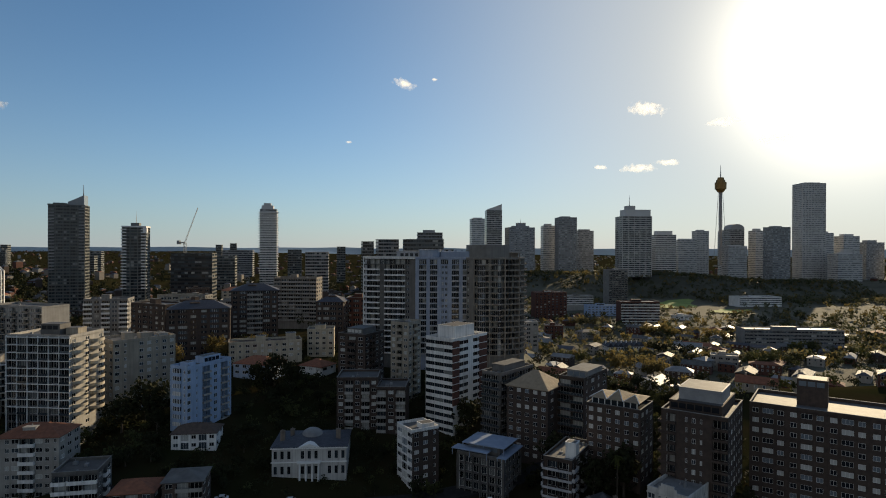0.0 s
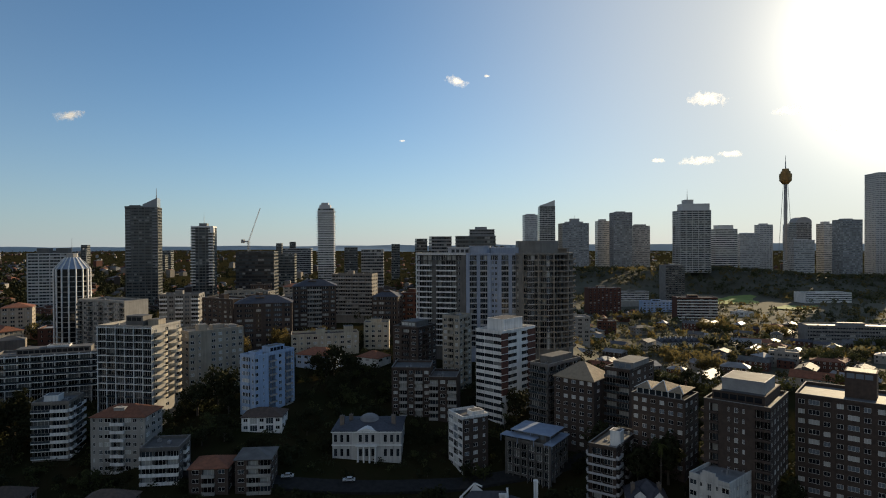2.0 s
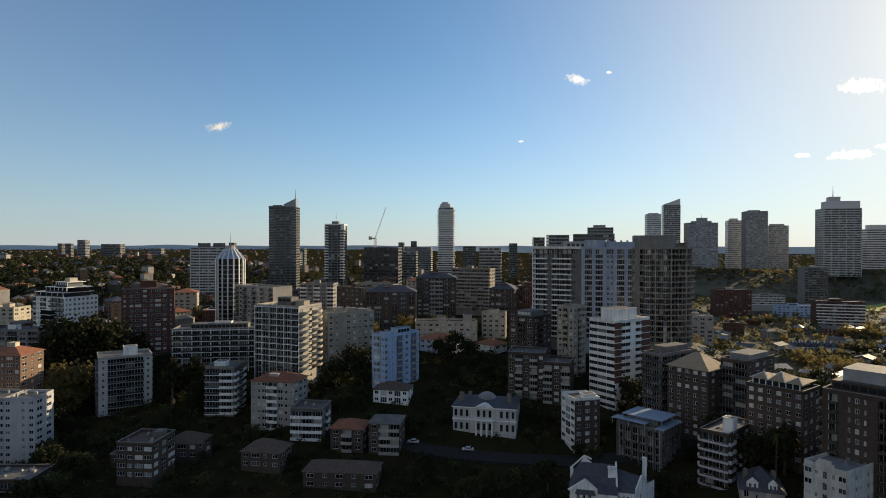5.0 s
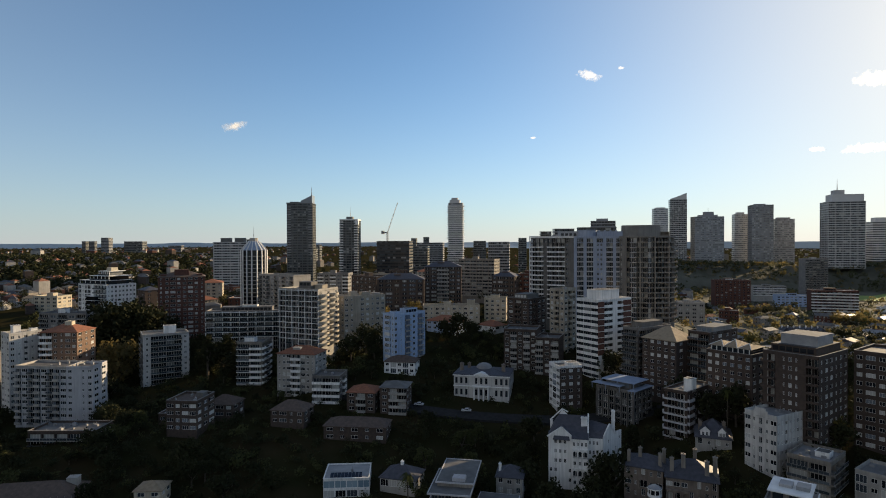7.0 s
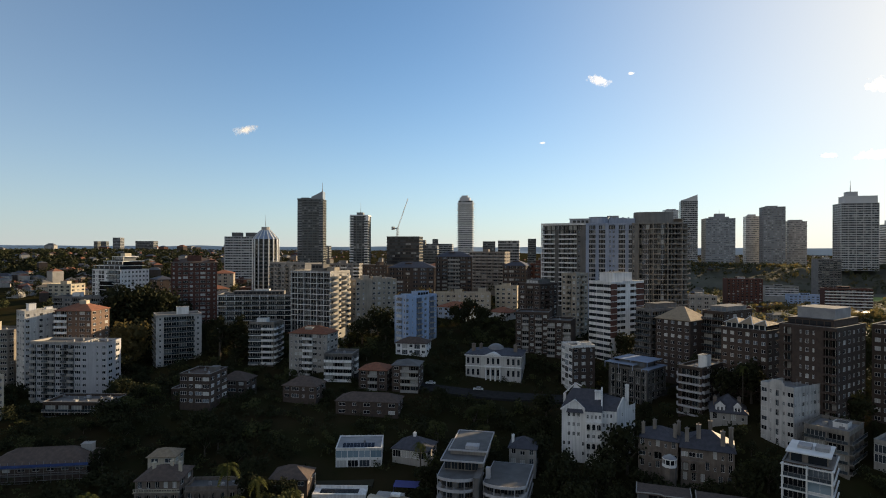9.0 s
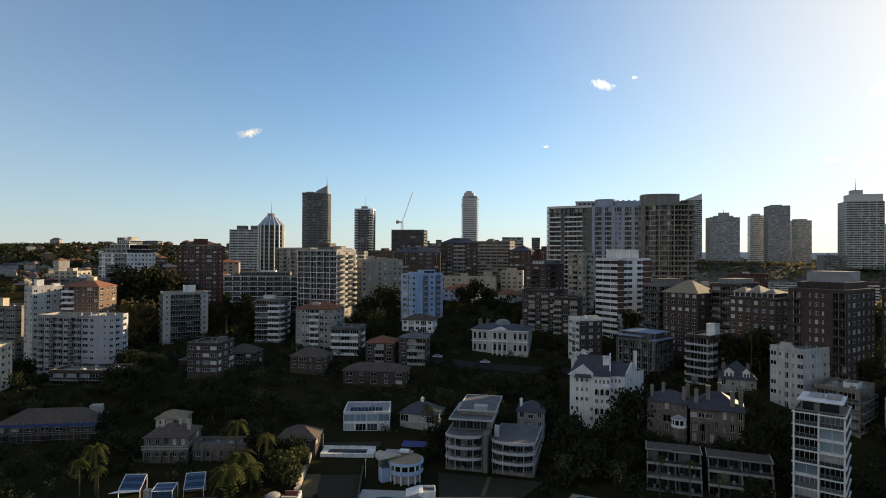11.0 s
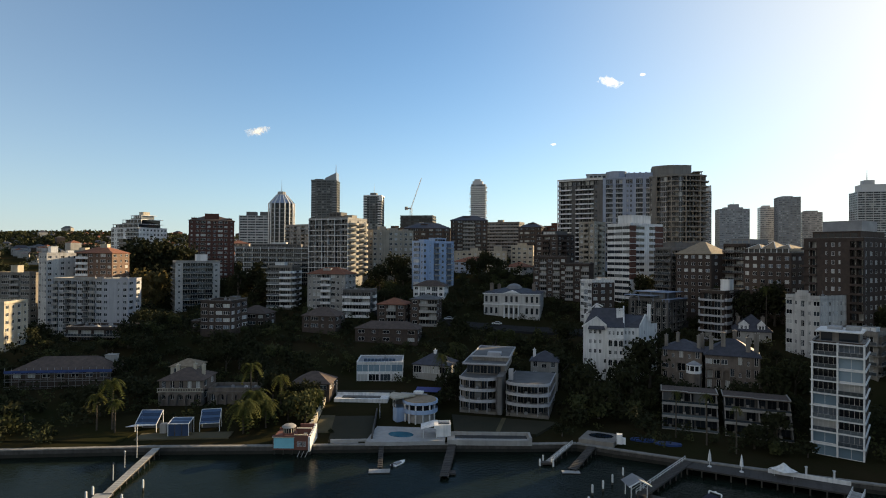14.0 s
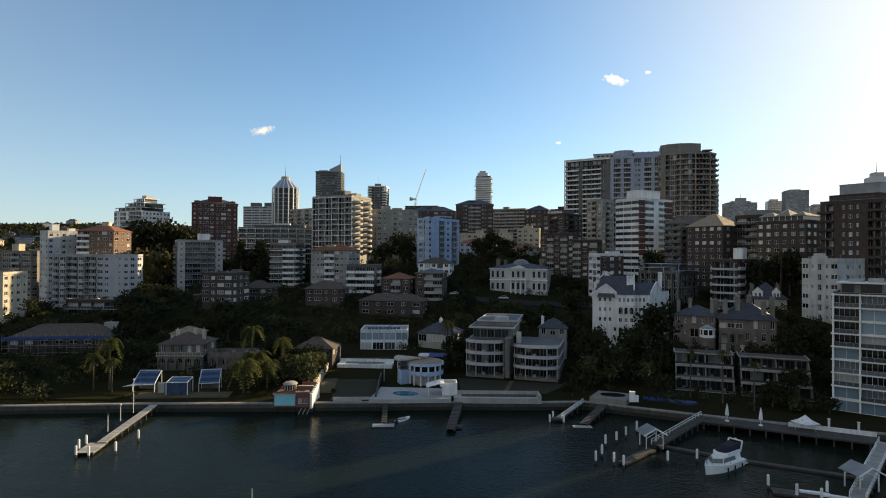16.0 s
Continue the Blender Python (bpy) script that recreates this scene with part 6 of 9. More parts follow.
# ---- the curved modern house ----
def curved_wing(x, y, yaw, w, d, z0, levels, fh, label, penthouse):
    t = thing("curved_house", pose(x, y, z0, 0, 0, yaw), label, "house", "curved houses")
    FOOT.append((t.matrix_basis.inverted(), w, d))
    s = Shell()
    s.box(0.3, 2.6, -2.2, w - 0.3, d, 0.02)
    part("plinth", s, WORN, t)
    for k in range(levels):
        o = arc(w / 2, 3.4, w / 2, 3.4, 180, 360, 16) + [(w, d), (0, d)]
        s = Shell()
        slab(s, o, k * fh + fh - 0.3, k * fh + fh)
        if k == levels - 1:
            slab(s, arc(w / 2, 3.7, w / 2 - 0.35, 3.3, 180, 360, 16) + [(w - 0.3, d - 0.3), (0.3, d - 0.3)], k * fh + fh + 0.004, k * fh + fh + 0.05, 1)
        part("floor_slab", s, (MAUVE, ROOFING), t)
        s = Shell()
        p = arc(w / 2, 3.4, w / 2, 3.4, 180, 360, 16)
        for a, b in zip(p, p[1:]):
            s.poly([(*a, k * fh + fh), (*b, k * fh + fh), (*b, k * fh + fh + 0.6), (*a, k * fh + fh + 0.6)])
            s.poly([(a[0], a[1] + 0.15, k * fh + fh + 0.6), (a[0], a[1] + 0.15, k * fh + fh), (b[0], b[1] + 0.15, k * fh + fh), (b[0], b[1] + 0.15, k * fh + fh + 0.6)])
            s.poly([(*a, k * fh + fh + 0.6), (*b, k * fh + fh + 0.6), (b[0], b[1] + 0.15, k * fh + fh + 0.6), (a[0], a[1] + 0.15, k * fh + fh + 0.6)])
        part("balustrade", s, MAUVE, t)
        p = arc(w / 2, 5.6, w / 2 - 1.0, 2.8, 190, 350, 7)
        for a, b in zip(p, p[1:]):
            ln = math.hypot(b[0] - a[0], b[1] - a[1])
            part("window", window_mesh(ln - 0.15, fh - 0.7, WORN, GLASS_DARK, 1), None, t, at=pose((a[0] + b[0]) / 2, (a[1] + b[1]) / 2, k * fh + 0.15, 0, 0, math.degrees(math.atan2(b[1] - a[1], b[0] - a[0]))))
        s = Shell()
        s.box(0.3, 6.5, k * fh, w - 0.3, d, k * fh + fh - 0.3)
        part("body", s, WORN, t)
        for f in (0.06, 0.36, 0.68, 0.94):
            a = radians(180 + 180 * f)
            s = Shell()
            s.ring(w / 2 + (w / 2 - 0.35) * math.cos(a), 3.4 + 3.05 * math.sin(a), k * fh, 0.13, k * fh + fh - 0.31, 0.13, 8)
            part("column", s, MAUVE, t)
        for i in range(3):
            f = 0.22 + 0.27 * i + 0.04 * (k % 2)
            a = radians(180 + 180 * f)
            cx, cy, z = w / 2 + (w / 2 - 1.1) * math.cos(a), 3.4 + 2.2 * math.sin(a), k * fh + 0.004
            s = Shell()
            s.box(cx - 0.5, cy - 0.35, z + 0.35, cx + 0.5, cy + 0.35, z + 0.75)
            s.box(cx - 0.4, cy + 0.2, z, cx + 0.4, cy + 0.35, z + 1.0)
            part("planter" if i == 1 else "lounge", s, STEEL if i == 1 else DIM, t)
    if penthouse:
        s = Shell()
        h = levels * fh
        s.box(1.4, 9, h, w + 1.4, d + 7, h + 3.2)
        ph = part("penthouse", s, WORN, t)
        for k in range(5):
            part("window", window_mesh((w - 1) / 5 - 0.2, 2.4, WORN, GLASS_DARK, 1), None, ph, at=pose(2.4 + k * (w - 1) / 5, 8.88, h + 0.3))
        for x0, y0, x1, y1, z in ((0.3, 7.0, w + 2.2, d + 2, 3.2), (1.8, 13.0, w + 2.6, d + 8, 4.6)):
            s = Shell()
            s.box(x0, y0, h + z, x1, y1, h + z + 0.2)
            s.box(x0 + 0.3, y0 + 0.3, h + z + 0.2, x1 - 0.3, y1 - 0.3, h + z + 0.22, 1)
            for p, q, r, u in ((x0, y0, x1, y0 + 0.3), (x0, y1 - 0.3, x1, y1), (x0, y0 + 0.3, x0 + 0.3, y1 - 0.3), (x1 - 0.3, y0 + 0.3, x1, y1 - 0.3)):
                s.box(p, q, h + z + 0.2, r, u, h + z + 0.5)
            part("roof", s, (MAUVE, ROOFING), t)
        s = Shell()
        s.box(2.4, 13.6, h + 3.2, w + 2.0, d + 7.4, h + 4.59)
        part("upper_storey", s, WORN, t)
        s = Shell()
        s.box(w * 0.6, 14.5, h + 4.8, w * 0.95, 18.0, h + 5.9)
        part("stair_box", s, MAUVE, t)
    else:
        s = Shell()
        s.box(0.4, 6.2, levels * fh + 0.05, 1.7, 7.5, levels * fh + 3.4)
        part("chimney", s, MAUVE, t)
    return t


curved_wing(-32.7, 111.5, 4, 11.8, 26, 3.6, 3, 3.25, "curved modern house with sweeping balconies and penthouse", True)
s = Shell()
s.box(0, 0, 0, 1.3, 9, 11.0)
s.box(-0.3, -0.3, 11.0, 1.6, 9, 11.3)
solid("stair_tower", s, DIM, "dark glazed stair tower between the curved houses", "stair tower", at=pose(-20.9, 113.2, 3.2, 0, 0, 2))
curved_wing(-18.9, 112.5, 0, 13.2, 22, 3.6, 3, 2.95, "curved modern house with sweeping balconies", False)


# ---- waterfront ----
STONE = surface("sea_wall_stone", (0.105, 0.095, 0.085), (0.062, 0.056, 0.05), 0.7, 0.9, 0.4, 0.0, streak=0.3)
TIDE = surface("wet_tidal_stone", (0.03, 0.028, 0.022), (0.018, 0.018, 0.014), 0.7, 0.5, 0.4, 0.0)
CAPSTONE = surface("sea_wall_capstone", (0.30, 0.28, 0.25), (0.20, 0.185, 0.165), 0.7, 0.9, 0.3, 0.0, streak=0.2)
PAVING = surface("pale_paving", (0.40, 0.385, 0.37), (0.31, 0.30, 0.285), 0.6, 0.8, 0.15, 0.04)
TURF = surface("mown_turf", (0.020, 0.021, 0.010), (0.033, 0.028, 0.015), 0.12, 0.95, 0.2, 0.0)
SANDY = surface("worn_sandy_turf", (0.12, 0.095, 0.055), (0.07, 0.062, 0.03), 0.12, 0.95, 0.2, 0.0)
TIMBER = surface("silvered_timber", (0.38, 0.37, 0.35), (0.28, 0.27, 0.255), 1.2, 0.8, 0.2, 0.15)
DARK_TIMBER = surface("dark_wet_timber", (0.07, 0.06, 0.052), (0.043, 0.037, 0.033), 1.2, 0.7, 0.2, 0.15)
POOL = surface("pool_water", (0.03, 0.16, 0.22), (0.025, 0.13, 0.19), 0.4, 0.08, 0.05, 0.0)
BLACK_POOL = surface("dark_pool_water", (0.012, 0.02, 0.03), (0.01, 0.016, 0.026), 0.4, 0.08, 0.05, 0.0)

SHORE_PTS = [(x, shore(x)) for x in (-300, -215, -130, -98, -71, -47, -28, -8, 3, 12, 29, 61, 110, 200, 300)]
for (a, b), (c, d) in zip(SHORE_PTS, SHORE_PTS[1:]):
    ln, an = math.hypot(c - a, d - b), math.degrees(math.atan2(d - b, c - a))
    s = Shell()
    n = max(1, int(ln / 6))
    s.box(0, -0.5, -2, ln, 0.6, 1.2, 2)
    m = max(1, int(ln / 1.9))
    for row in range(2):
        for k in range(m + 1):
            x0, x1 = max(0, ln * (k - 0.5 * (row % 2)) / m), min(ln, ln * (k + 1 - 0.5 * (row % 2)) / m)
            if x1 - x0 > 0.2:
                s.box(x0 + 0.02, -0.5 - 0.03 * ((k * 7 + row * 3) % 3), 1.21 + row * 0.45, x1 - 0.02, 0.6, 1.64 + row * 0.45)
    for k in range(n):
        s.box(ln * k / n + 0.02, -0.62, 2.12, ln * (k + 1) / n - 0.02, 0.7, 2.4, 1)
    solid("seawall", s, (STONE, CAPSTONE, TIDE), "weathered sandstone sea wall with capstones", "sea wall", at=pose(a, b, 0, 0, 0, an), kind="structure")


def sheet(name, outline, z, mat, label, thick=0.25, category="terrace"):
    s = Shell()
    slab(s, outline, z - thick, z)
    return solid(name, s, mat, label, category)


def wall_run(pts, h, thick, mat, label, z=None, name="garden_wall"):
    for (a, b), (c, d) in zip(pts, pts[1:]):
        ln, an = math.hypot(c - a, d - b), math.degrees(math.atan2(d - b, c - a))
        g0, g1 = (ground_height(a, b), ground_height(c, d)) if z is None else (z, z)
        s = Shell()
        lo, hi = min(g0, g1) - 0.4, 0
        v8 = [(0, -thick / 2, lo), (ln, -thick / 2, lo), (ln, thick / 2, lo), (0, thick / 2, lo), (0, -thick / 2, g0 + h), (ln, -thick / 2, g1 + h), (ln, thick / 2, g1 + h), (0, thick / 2, g0 + h)]
        for f in ((0, 3, 2, 1), (4, 5, 6, 7), (0, 1, 5, 4), (1, 2, 6, 5), (2, 3, 7, 6), (3, 0, 4, 7)):
            s.poly([v8[i] for i in f])
        solid(name, s, mat, label, "wall", at=pose(a, b, 0, 0, 0, an))


# terraced court, its walls and the raised pool
sheet("court", [(-57.6, 77.0), (-47.5, 80.3), (-57, 107), (-71.5, 111.5)], 2.7, TURF, "dark worn lawn court above the water", 1.2, "lawn")
s = Shell()
for k in range(8):
    f, g = k / 8, (k + 1) / 8
    q = [(-62.2 - 9.6 * f, 75.2 + 26.3 * f), (-57.7 - 9.9 * f, 76.9 + 25.0 * f), (-57.7 - 9.9 * g, 76.9 + 25.0 * g), (-62.2 - 9.6 * g, 75.2 + 26.3 * g)]
    h0, h1 = 0.5 + 2.25 * ease(f * 2.2), 0.5 + 2.25 * ease(g * 2.2)
    zs = (h0, h0, h1, h1)
    s.poly([(x, y, z) for (x, y), z in zip(q, zs)])
    for i, j in ((0, 1), (1, 2), (2, 3), (3, 0)):
        s.poly([(*q[i], -1.0), (*q[j], -1.0), (*q[j], zs[j]), (*q[i], zs[i])])
solid("boat_ramp", s, SANDY, "worn sandy boat ramp beside the garden wall", "ramp")
wall_run([(-62.6, 74.6), (-69, 92), (-76.5, 113)], 2.3, 0.5, CREAM, "sunlit cream garden wall", 2.6)
_s = Shell()
_s.box(-0.32, -0.42, 0, 0.32, 0.42, 5.0)
_s.box(-0.4, -0.5, 5.0, 0.4, 0.5, 5.15)
_pier = _s.mesh("wall_pier", (CREAM,))
for k in range(13):
    f = k / 12
    ob = new("wall_pier", _pier)
    ob.matrix_basis = pose(*((-62.6 - 6.4 * f * 2, 74.6 + 17.4 * f * 2) if f < 0.5 else (-69 - 7.5 * (2 * f - 1), 92 + 21 * (2 * f - 1))), 0, 0, 0, 20)
    tagged(ob, "cream rendered pier of the garden wall", "pier", "garden wall piers")
wall_run([(-57, 77.2), (-47.5, 80.6)], 0.8, 0.4, PAVING, "low pale court wall", 2.5)
wall_run([(-47.2, 80.8), (-56.5, 107)], 1.3, 0.4, STONE, "low stone court wall", 2.6)
s = Shell()
s.box(0, 0, 0, 17, 5.5, 2.2)
s.box(2.2, 1.0, 2.2, 14.5, 4.5, 2.24, 1)
s.box(0, 5.2, 2.2, 17, 5.5, 3.0)
solid("raised_pool", s, (WHITE, BLACK_POOL), "white raised swimming pool above the court", "pool", at=pose(-73, 111.5, 2.4, 0, 0, 14))
sheet("upper_lawn", [(-76, 118), (-57, 122), (-59, 131), (-78, 127)], 4.8, TURF, "small upper lawn below the glass house", 1.5, "lawn")

# rotunda house, oval pool and cabana
t = thing("rotunda_house", pose(-44.3, 103.5, 2.2, 0, 0, 4) @ Matrix.Diagonal((0.92, 0.92, 1.0, 1)), "pale blue round waterfront house with fan roof", "house")
FOOT.append((pose(-52, 95, 0).inverted(), 17, 18))
s = Shell()
s.ring(2.8, 0, 0, 4.2, 3.0, 4.2, 20)
s.box(-6, 1, 0, 3, 9, 6.0)
part("body", s, PALE, t)
for k in range(7):
    a = radians(190 + k * 26)
    s = Shell()
    s.ring(2.8 + 5.0 * math.cos(a), 5.0 * math.sin(a), 0, 0.25, 5.6, 0.25, 8)
    part("column", s, WHITE, t)
s = Shell()
s.ring(2.8, 0, 3.0, 5.5, 3.35, 5.5, 24)
s.ring(2.8, 0, 3.35, 5.5, 4.2, 5.5, 24, cap=False)
part("balcony", s, PALE_BLUE, t)
s = Shell()
s.ring(2.8, 0, 3.35, 3.9, 5.6, 3.9, 20)
part("upper_drum", s, GLASS_PALE, t)
s = Shell()
s.ring(2.8, 0, 5.6, 5.6, 6.3, 5.6, 24)
s.ring(2.8, 0, 6.3, 5.2, 6.6, 5.0, 24, 1)
part("drum_roof", s, (PALE_BLUE, TAN_TILE), t)
s = Shell()
o = [(1.2, 0.5)] + arc(1.0, 1.0, 8.2, 8.2, 165, 232, 10)
slab(s, o, 6.9, 7.3)
part("fan_roof", s, CREAM, t)
for k in range(5):
    a0 = radians(172 + k * 11.5)
    part("window", window_mesh(1.5, 2.4, TRIM, GLASS, 1), None, t, at=pose(1 + 7.2 * math.cos(a0), 1 + 7.2 * math.sin(a0), 4.3, 0, 0, math.degrees(a0) + 90))
s = Shell()
o = [(1.2, 0.8)] + arc(1.0, 1.0, 7.1, 7.1, 167, 230, 10)
slab(s, o, 0, 4.2)
part("fan_base", s, PALE_BLUE, t)
s = Shell()
s.box(0, 2, 7.3, 3, 4.2, 7.9)
part("skylight", s, WHITE, t)
sheet("pool_terrace", [(-48.0, 78.4), (-44.0, 79.2), (-38.0, 81.4), (-29.0, 84.9), (-31.5, 95.5), (-50.2, 91.8)], 3.25, PAVING, "pale paved waterfront terrace", 1.0)
s = Shell()
o = arc(0, 0, 3.4, 2.4, 0, 360, 24)[:-1]
slab(s, o, -0.2, 0.03)
solid("oval_pool", s, POOL, "oval turquoise swimming pool", "pool", at=pose(-41.4, 86.6, 3.27))
s = Shell()
for a, b in ((0, 0), (3.4, 0), (0, 4.2), (3.4, 4.2)):
    s.box(a, b, 0, a + 0.22, b + 0.22, 2.5)
s.poly([(-0.5, -0.4, 2.35), (2.9, -0.4, 3.3), (2.9, 4.8, 3.3), (-0.5, 4.8, 2.35)])
s.poly([(-0.5, -0.4, 2.2), (-0.5, 4.8, 2.2), (2.9, 4.8, 3.15), (2.9, -0.4, 3.15)])
s.poly([(-0.5, -0.4, 2.2), (2.9, -0.4, 3.15), (2.9, -0.4, 3.3), (-0.5, -0.4, 2.35)])
s.box(2.9, -0.4, 2.5, 4.0, 4.8, 3.3)
solid("cabana", s, WHITE, "white poolside cabana with a sloping canopy", "cabana", at=pose(-35.0, 85.4, 3.25, 0, 0, 18))
s = Shell()
s.box(0, 0, 0, 4.2, 4.6, 2.6)
s.box(0.3, 0.3, 2.6, 3.9, 4.3, 2.62, 1)
for a, b, c, e in ((0, 0, 4.2, 0.25), (0, 4.35, 4.2, 4.6), (0, 0.25, 0.25, 4.35), (3.95, 0.25, 4.2, 4.35)):
    s.box(a, b, 2.63, c, e, 3.2)
solid("pool_house", s, (WHITE, ROOFING), "small white cubic pool house", "pool house", at=pose(-32.0, 87.4, 3.2, 0, 0, 18) @ Matrix.Diagonal((0.9, 0.9, 1, 1)))
s = Shell()
s.poly([(0, 0, 2.3), (8, 0, 2.3), (8, 4, 2.9), (0, 4, 2.9)])
s.poly([(0, 0, 2.25), (0, 4, 2.85), (8, 4, 2.85), (8, 0, 2.25)])
for a, b in ((0.2, 0.2), (7.8, 0.2), (0.2, 3.8), (7.8, 3.8)):
    s.bar((a, b, 0), (a, b, 2.3), 0.12)
solid("awning", s, surface("blue_violet_canvas", (0.06, 0.07, 0.22), (0.05, 0.055, 0.17), 0.6, 0.7, 0.1, 0.0), "blue-violet canvas garden awning", "awning", at=pose(-48, 117.5, 5.0, 0, 0, 8))

# long terrace with lap pool and lawns
sheet("lawn", [(-28.5, 93), (-7.6, 98), (-3, 111.5), (-34, 110.5)], 3.0, TURF, "clipped dark lawn below the curved house", 1.2, "lawn")
s = Shell()
s.box(0, 0, 0, 21.5, 4.6, 1.3)
s.box(0, 4.4, 1.3, 21.5, 4.8, 2.1)
s.box(20.9, 0, 1.3, 21.5, 4.4, 2.0)
s.box(2.0, 1.6, 1.3, 20.5, 4.2, 1.34, 1)
solid("lap_pool", s, (PALE, BLACK_POOL), "long white lap pool terrace on the sea wall", "pool", at=pose(-28.4, 85.1, 2.1, 0, 0, 15.5))
s = Shell()
s.box(0, 0, 0, 1.2, 14, 0.06)
solid("garden_path", s, SANDY, "narrow sandy garden path", "path", at=pose(-18.3, 97, 3.02, 0, 0, 3))
# right-hand gardens
sheet("pool_deck", [(3.5, 96.5), (12.2, 95.2), (14.5, 103), (5.5, 104.5)], 3.4, WORN, "pale stone pool deck", 1.2)
s = Shell()
slab(s, arc(0, 0, 3.2, 2.2, 0, 360, 10)[:-1], -0.1, 0.03)
solid("garden_pool", s, BLACK_POOL, "dark free-form garden pool", "pool", at=pose(9, 100.5, 3.42))
s = Shell()
s.box(0, 0, 0, 1.4, 1.4, 2.4)
s.box(1.4, 0.3, 0, 2.2, 1.2, 1.5)
solid("gate_pier", s, WHITE, "white masonry gate pier", "pier", at=pose(12.9, 95.8, 3.0))
for x, y, a, b in ((19.5, 103, 3.2, 1.4), (25.5, 101.5, 3.4, 1.5)):
    s = Shell()
    slab(s, arc(0, 0, a, b, 0, 360, 20)[:-1], -0.1, 0.35)
    solid("spa_pool", s, BLUE, "round pool under a blue cover", "pool", at=pose(x, y, ground_height(x, y) + 0.1), group="covered pools")
for x, y in ((33.4, 88.2), (39.8, 86.6)):
    s = Shell()
    s.ring(0, 0, 0, 0.5, 0.2, 0.4, 10)
    s.ring(0, 0, 0.2, 0.07, 3.9, 0.05, 6)
    s.ring(0, 0, 1.3, 0.42, 2.6, 0.3, 10)
    s.ring(0, 0, 2.6, 0.3, 3.9, 0.05, 10)
    solid("parasol", s, WHITE, "closed white garden parasol", "parasol", at=pose(x, y, 2.1), group="parasols")
s = Shell()
for a, b in ((0, 0), (6, 0), (6, 4), (0, 4)):
    s.bar((a, b, 0), (a, b, 1.6), 0.12)
s.ring(3, 2, 1.6, 3.9, 2.4, 1.8, 4, stretch=1.2)
s.ring(3, 2, 2.4, 1.8, 3.6, 0.1, 4, stretch=1.2)
solid("marquee", s, WHITE, "small white peaked canvas marquee", "marquee", at=pose(46.3, 86.0, 2.1, 0, 0, -12) @ Matrix.Diagonal((0.6, 0.6, 0.8, 1)))
wall_run([(45.4, 87.9), (52.5, 86.3), (60.5, 84.5)], 0.9, 0.25, WHITE, "low white waterfront wall", 2.1)
for x in (52.5, 57.5):
    s = Shell()
    s.box(0, 0, 0, 0.35, 0.35, 2.4)
    s.box(-0.1, -0.1, 2.4, 0.45, 0.45, 2.5)
    solid("lamp_pier", s, WHITE, "slim white garden post", "post", at=pose(x, 98.6 - 0.23 * x, 2.1), group="garden posts")
# boathouse with turret
RED = surface("faded_red_paint", (0.20, 0.085, 0.065), (0.15, 0.065, 0.05), 0.6, 0.8, 0.1, 0.05)
AQUA = surface("aqua_door_paint", (0.22, 0.58, 0.66), (0.18, 0.50, 0.58), 0.6, 0.6, 0.05, 0.05)
t = thing("boathouse", pose(-69.4, 70.4, 1.5, 0, 0, 16) @ Matrix.Diagonal((0.82, 0.95, 0.92, 1)), "red boathouse with turret and aqua doors", "boathouse")
FOOT.append((pose(-73, 72, 0).inverted(), 12, 10))
s = Shell()
s.box(0, 0.2, 0, 11.5, 7, 3.4)
part("body", s, RED, t)
s = Shell()
s.box(0.3, 0, 0.5, 6.4, 0.25, 3.2)
part("boat_door", s, AQUA, t, "wide aqua boat door")
s = Shell()
s.box(0, 0, 3.4, 11.5, 0.3, 4.0)
s.box(0, 6.8, 3.4, 11.5, 7.1, 4.0)
part("parapet", s, RED, t)
for k in range(3):
    part("window", window_mesh(0.7, 1.3, WHITE, GLASS_DARK, 1), None, t, at=pose(7.7 + k * 0.95, 0.12, 1.0))
s = Shell()
s.ring(4.2, 2.6, 3.4, 1.9, 4.3, 1.9, 18)
s.ring(4.2, 2.6, 4.3, 1.55, 5.6, 1.55, 18, 1)
turret = part("turret", s, (RED, GLASS_DARK), t)
for k in range(14):
    a = radians(k * 360 / 14)
    s = Shell()
    s.ring(4.2 + 1.75 * math.cos(a), 2.6 + 1.75 * math.sin(a), 4.3, 0.11, 5.6, 0.11, 6)
    part("column", s, CREAM, turret)
s = Shell()
s.ring(4.2, 2.6, 5.6, 2.15, 5.8, 2.15, 18)
s.ring(4.2, 2.6, 5.8, 2.1, 6.15, 1.6, 18)
s.ring(4.2, 2.6, 6.15, 1.6, 6.4, 0.2, 18)
part("turret_roof", s, PALE, t)
s = Shell()
s.box(6.6, 3.2, 3.4, 11.0, 3.6, 4.9)
s.box(6.6, 6.7, 3.4, 11.0, 7.12, 5.2)
s.box(6.4, 3.0, 4.9, 11.0, 3.8, 5.05, 1)
for k in range(7):
    s.box(6.5 + k * 0.62, -0.1, 4.0, 6.8 + k * 0.62, 0.35, 4.3, 1)
part("roof_walls", s, (RED, CREAM), t)
s = Shell()
s.box(-0.15, -0.12, 3.35, 6.6, 0.32, 3.6)
part("cornice", s, CREAM, t)
s = Shell()
s.box(0.2, 0.6, -3.5, 11.5, 7, 0.0)
for k in range(5):
    s.box(0.2 + 2.7 * k, 0.1, -3.5, 0.6 + 2.7 * k, 0.6, 0.0)
part("undercroft", s, TIDE, t, "dark wet stone base")
s = Shell()
s.box(11.0, -1, 0, 11.6, 8, 3.4)
for k in range(6):
    s.box(11.0, -1 + 1.5 * k, 3.4, 11.6, 0.3 + 1.5 * k, 3.9 + 0.22 * k)
part("end_wall", s, WHITE, t)
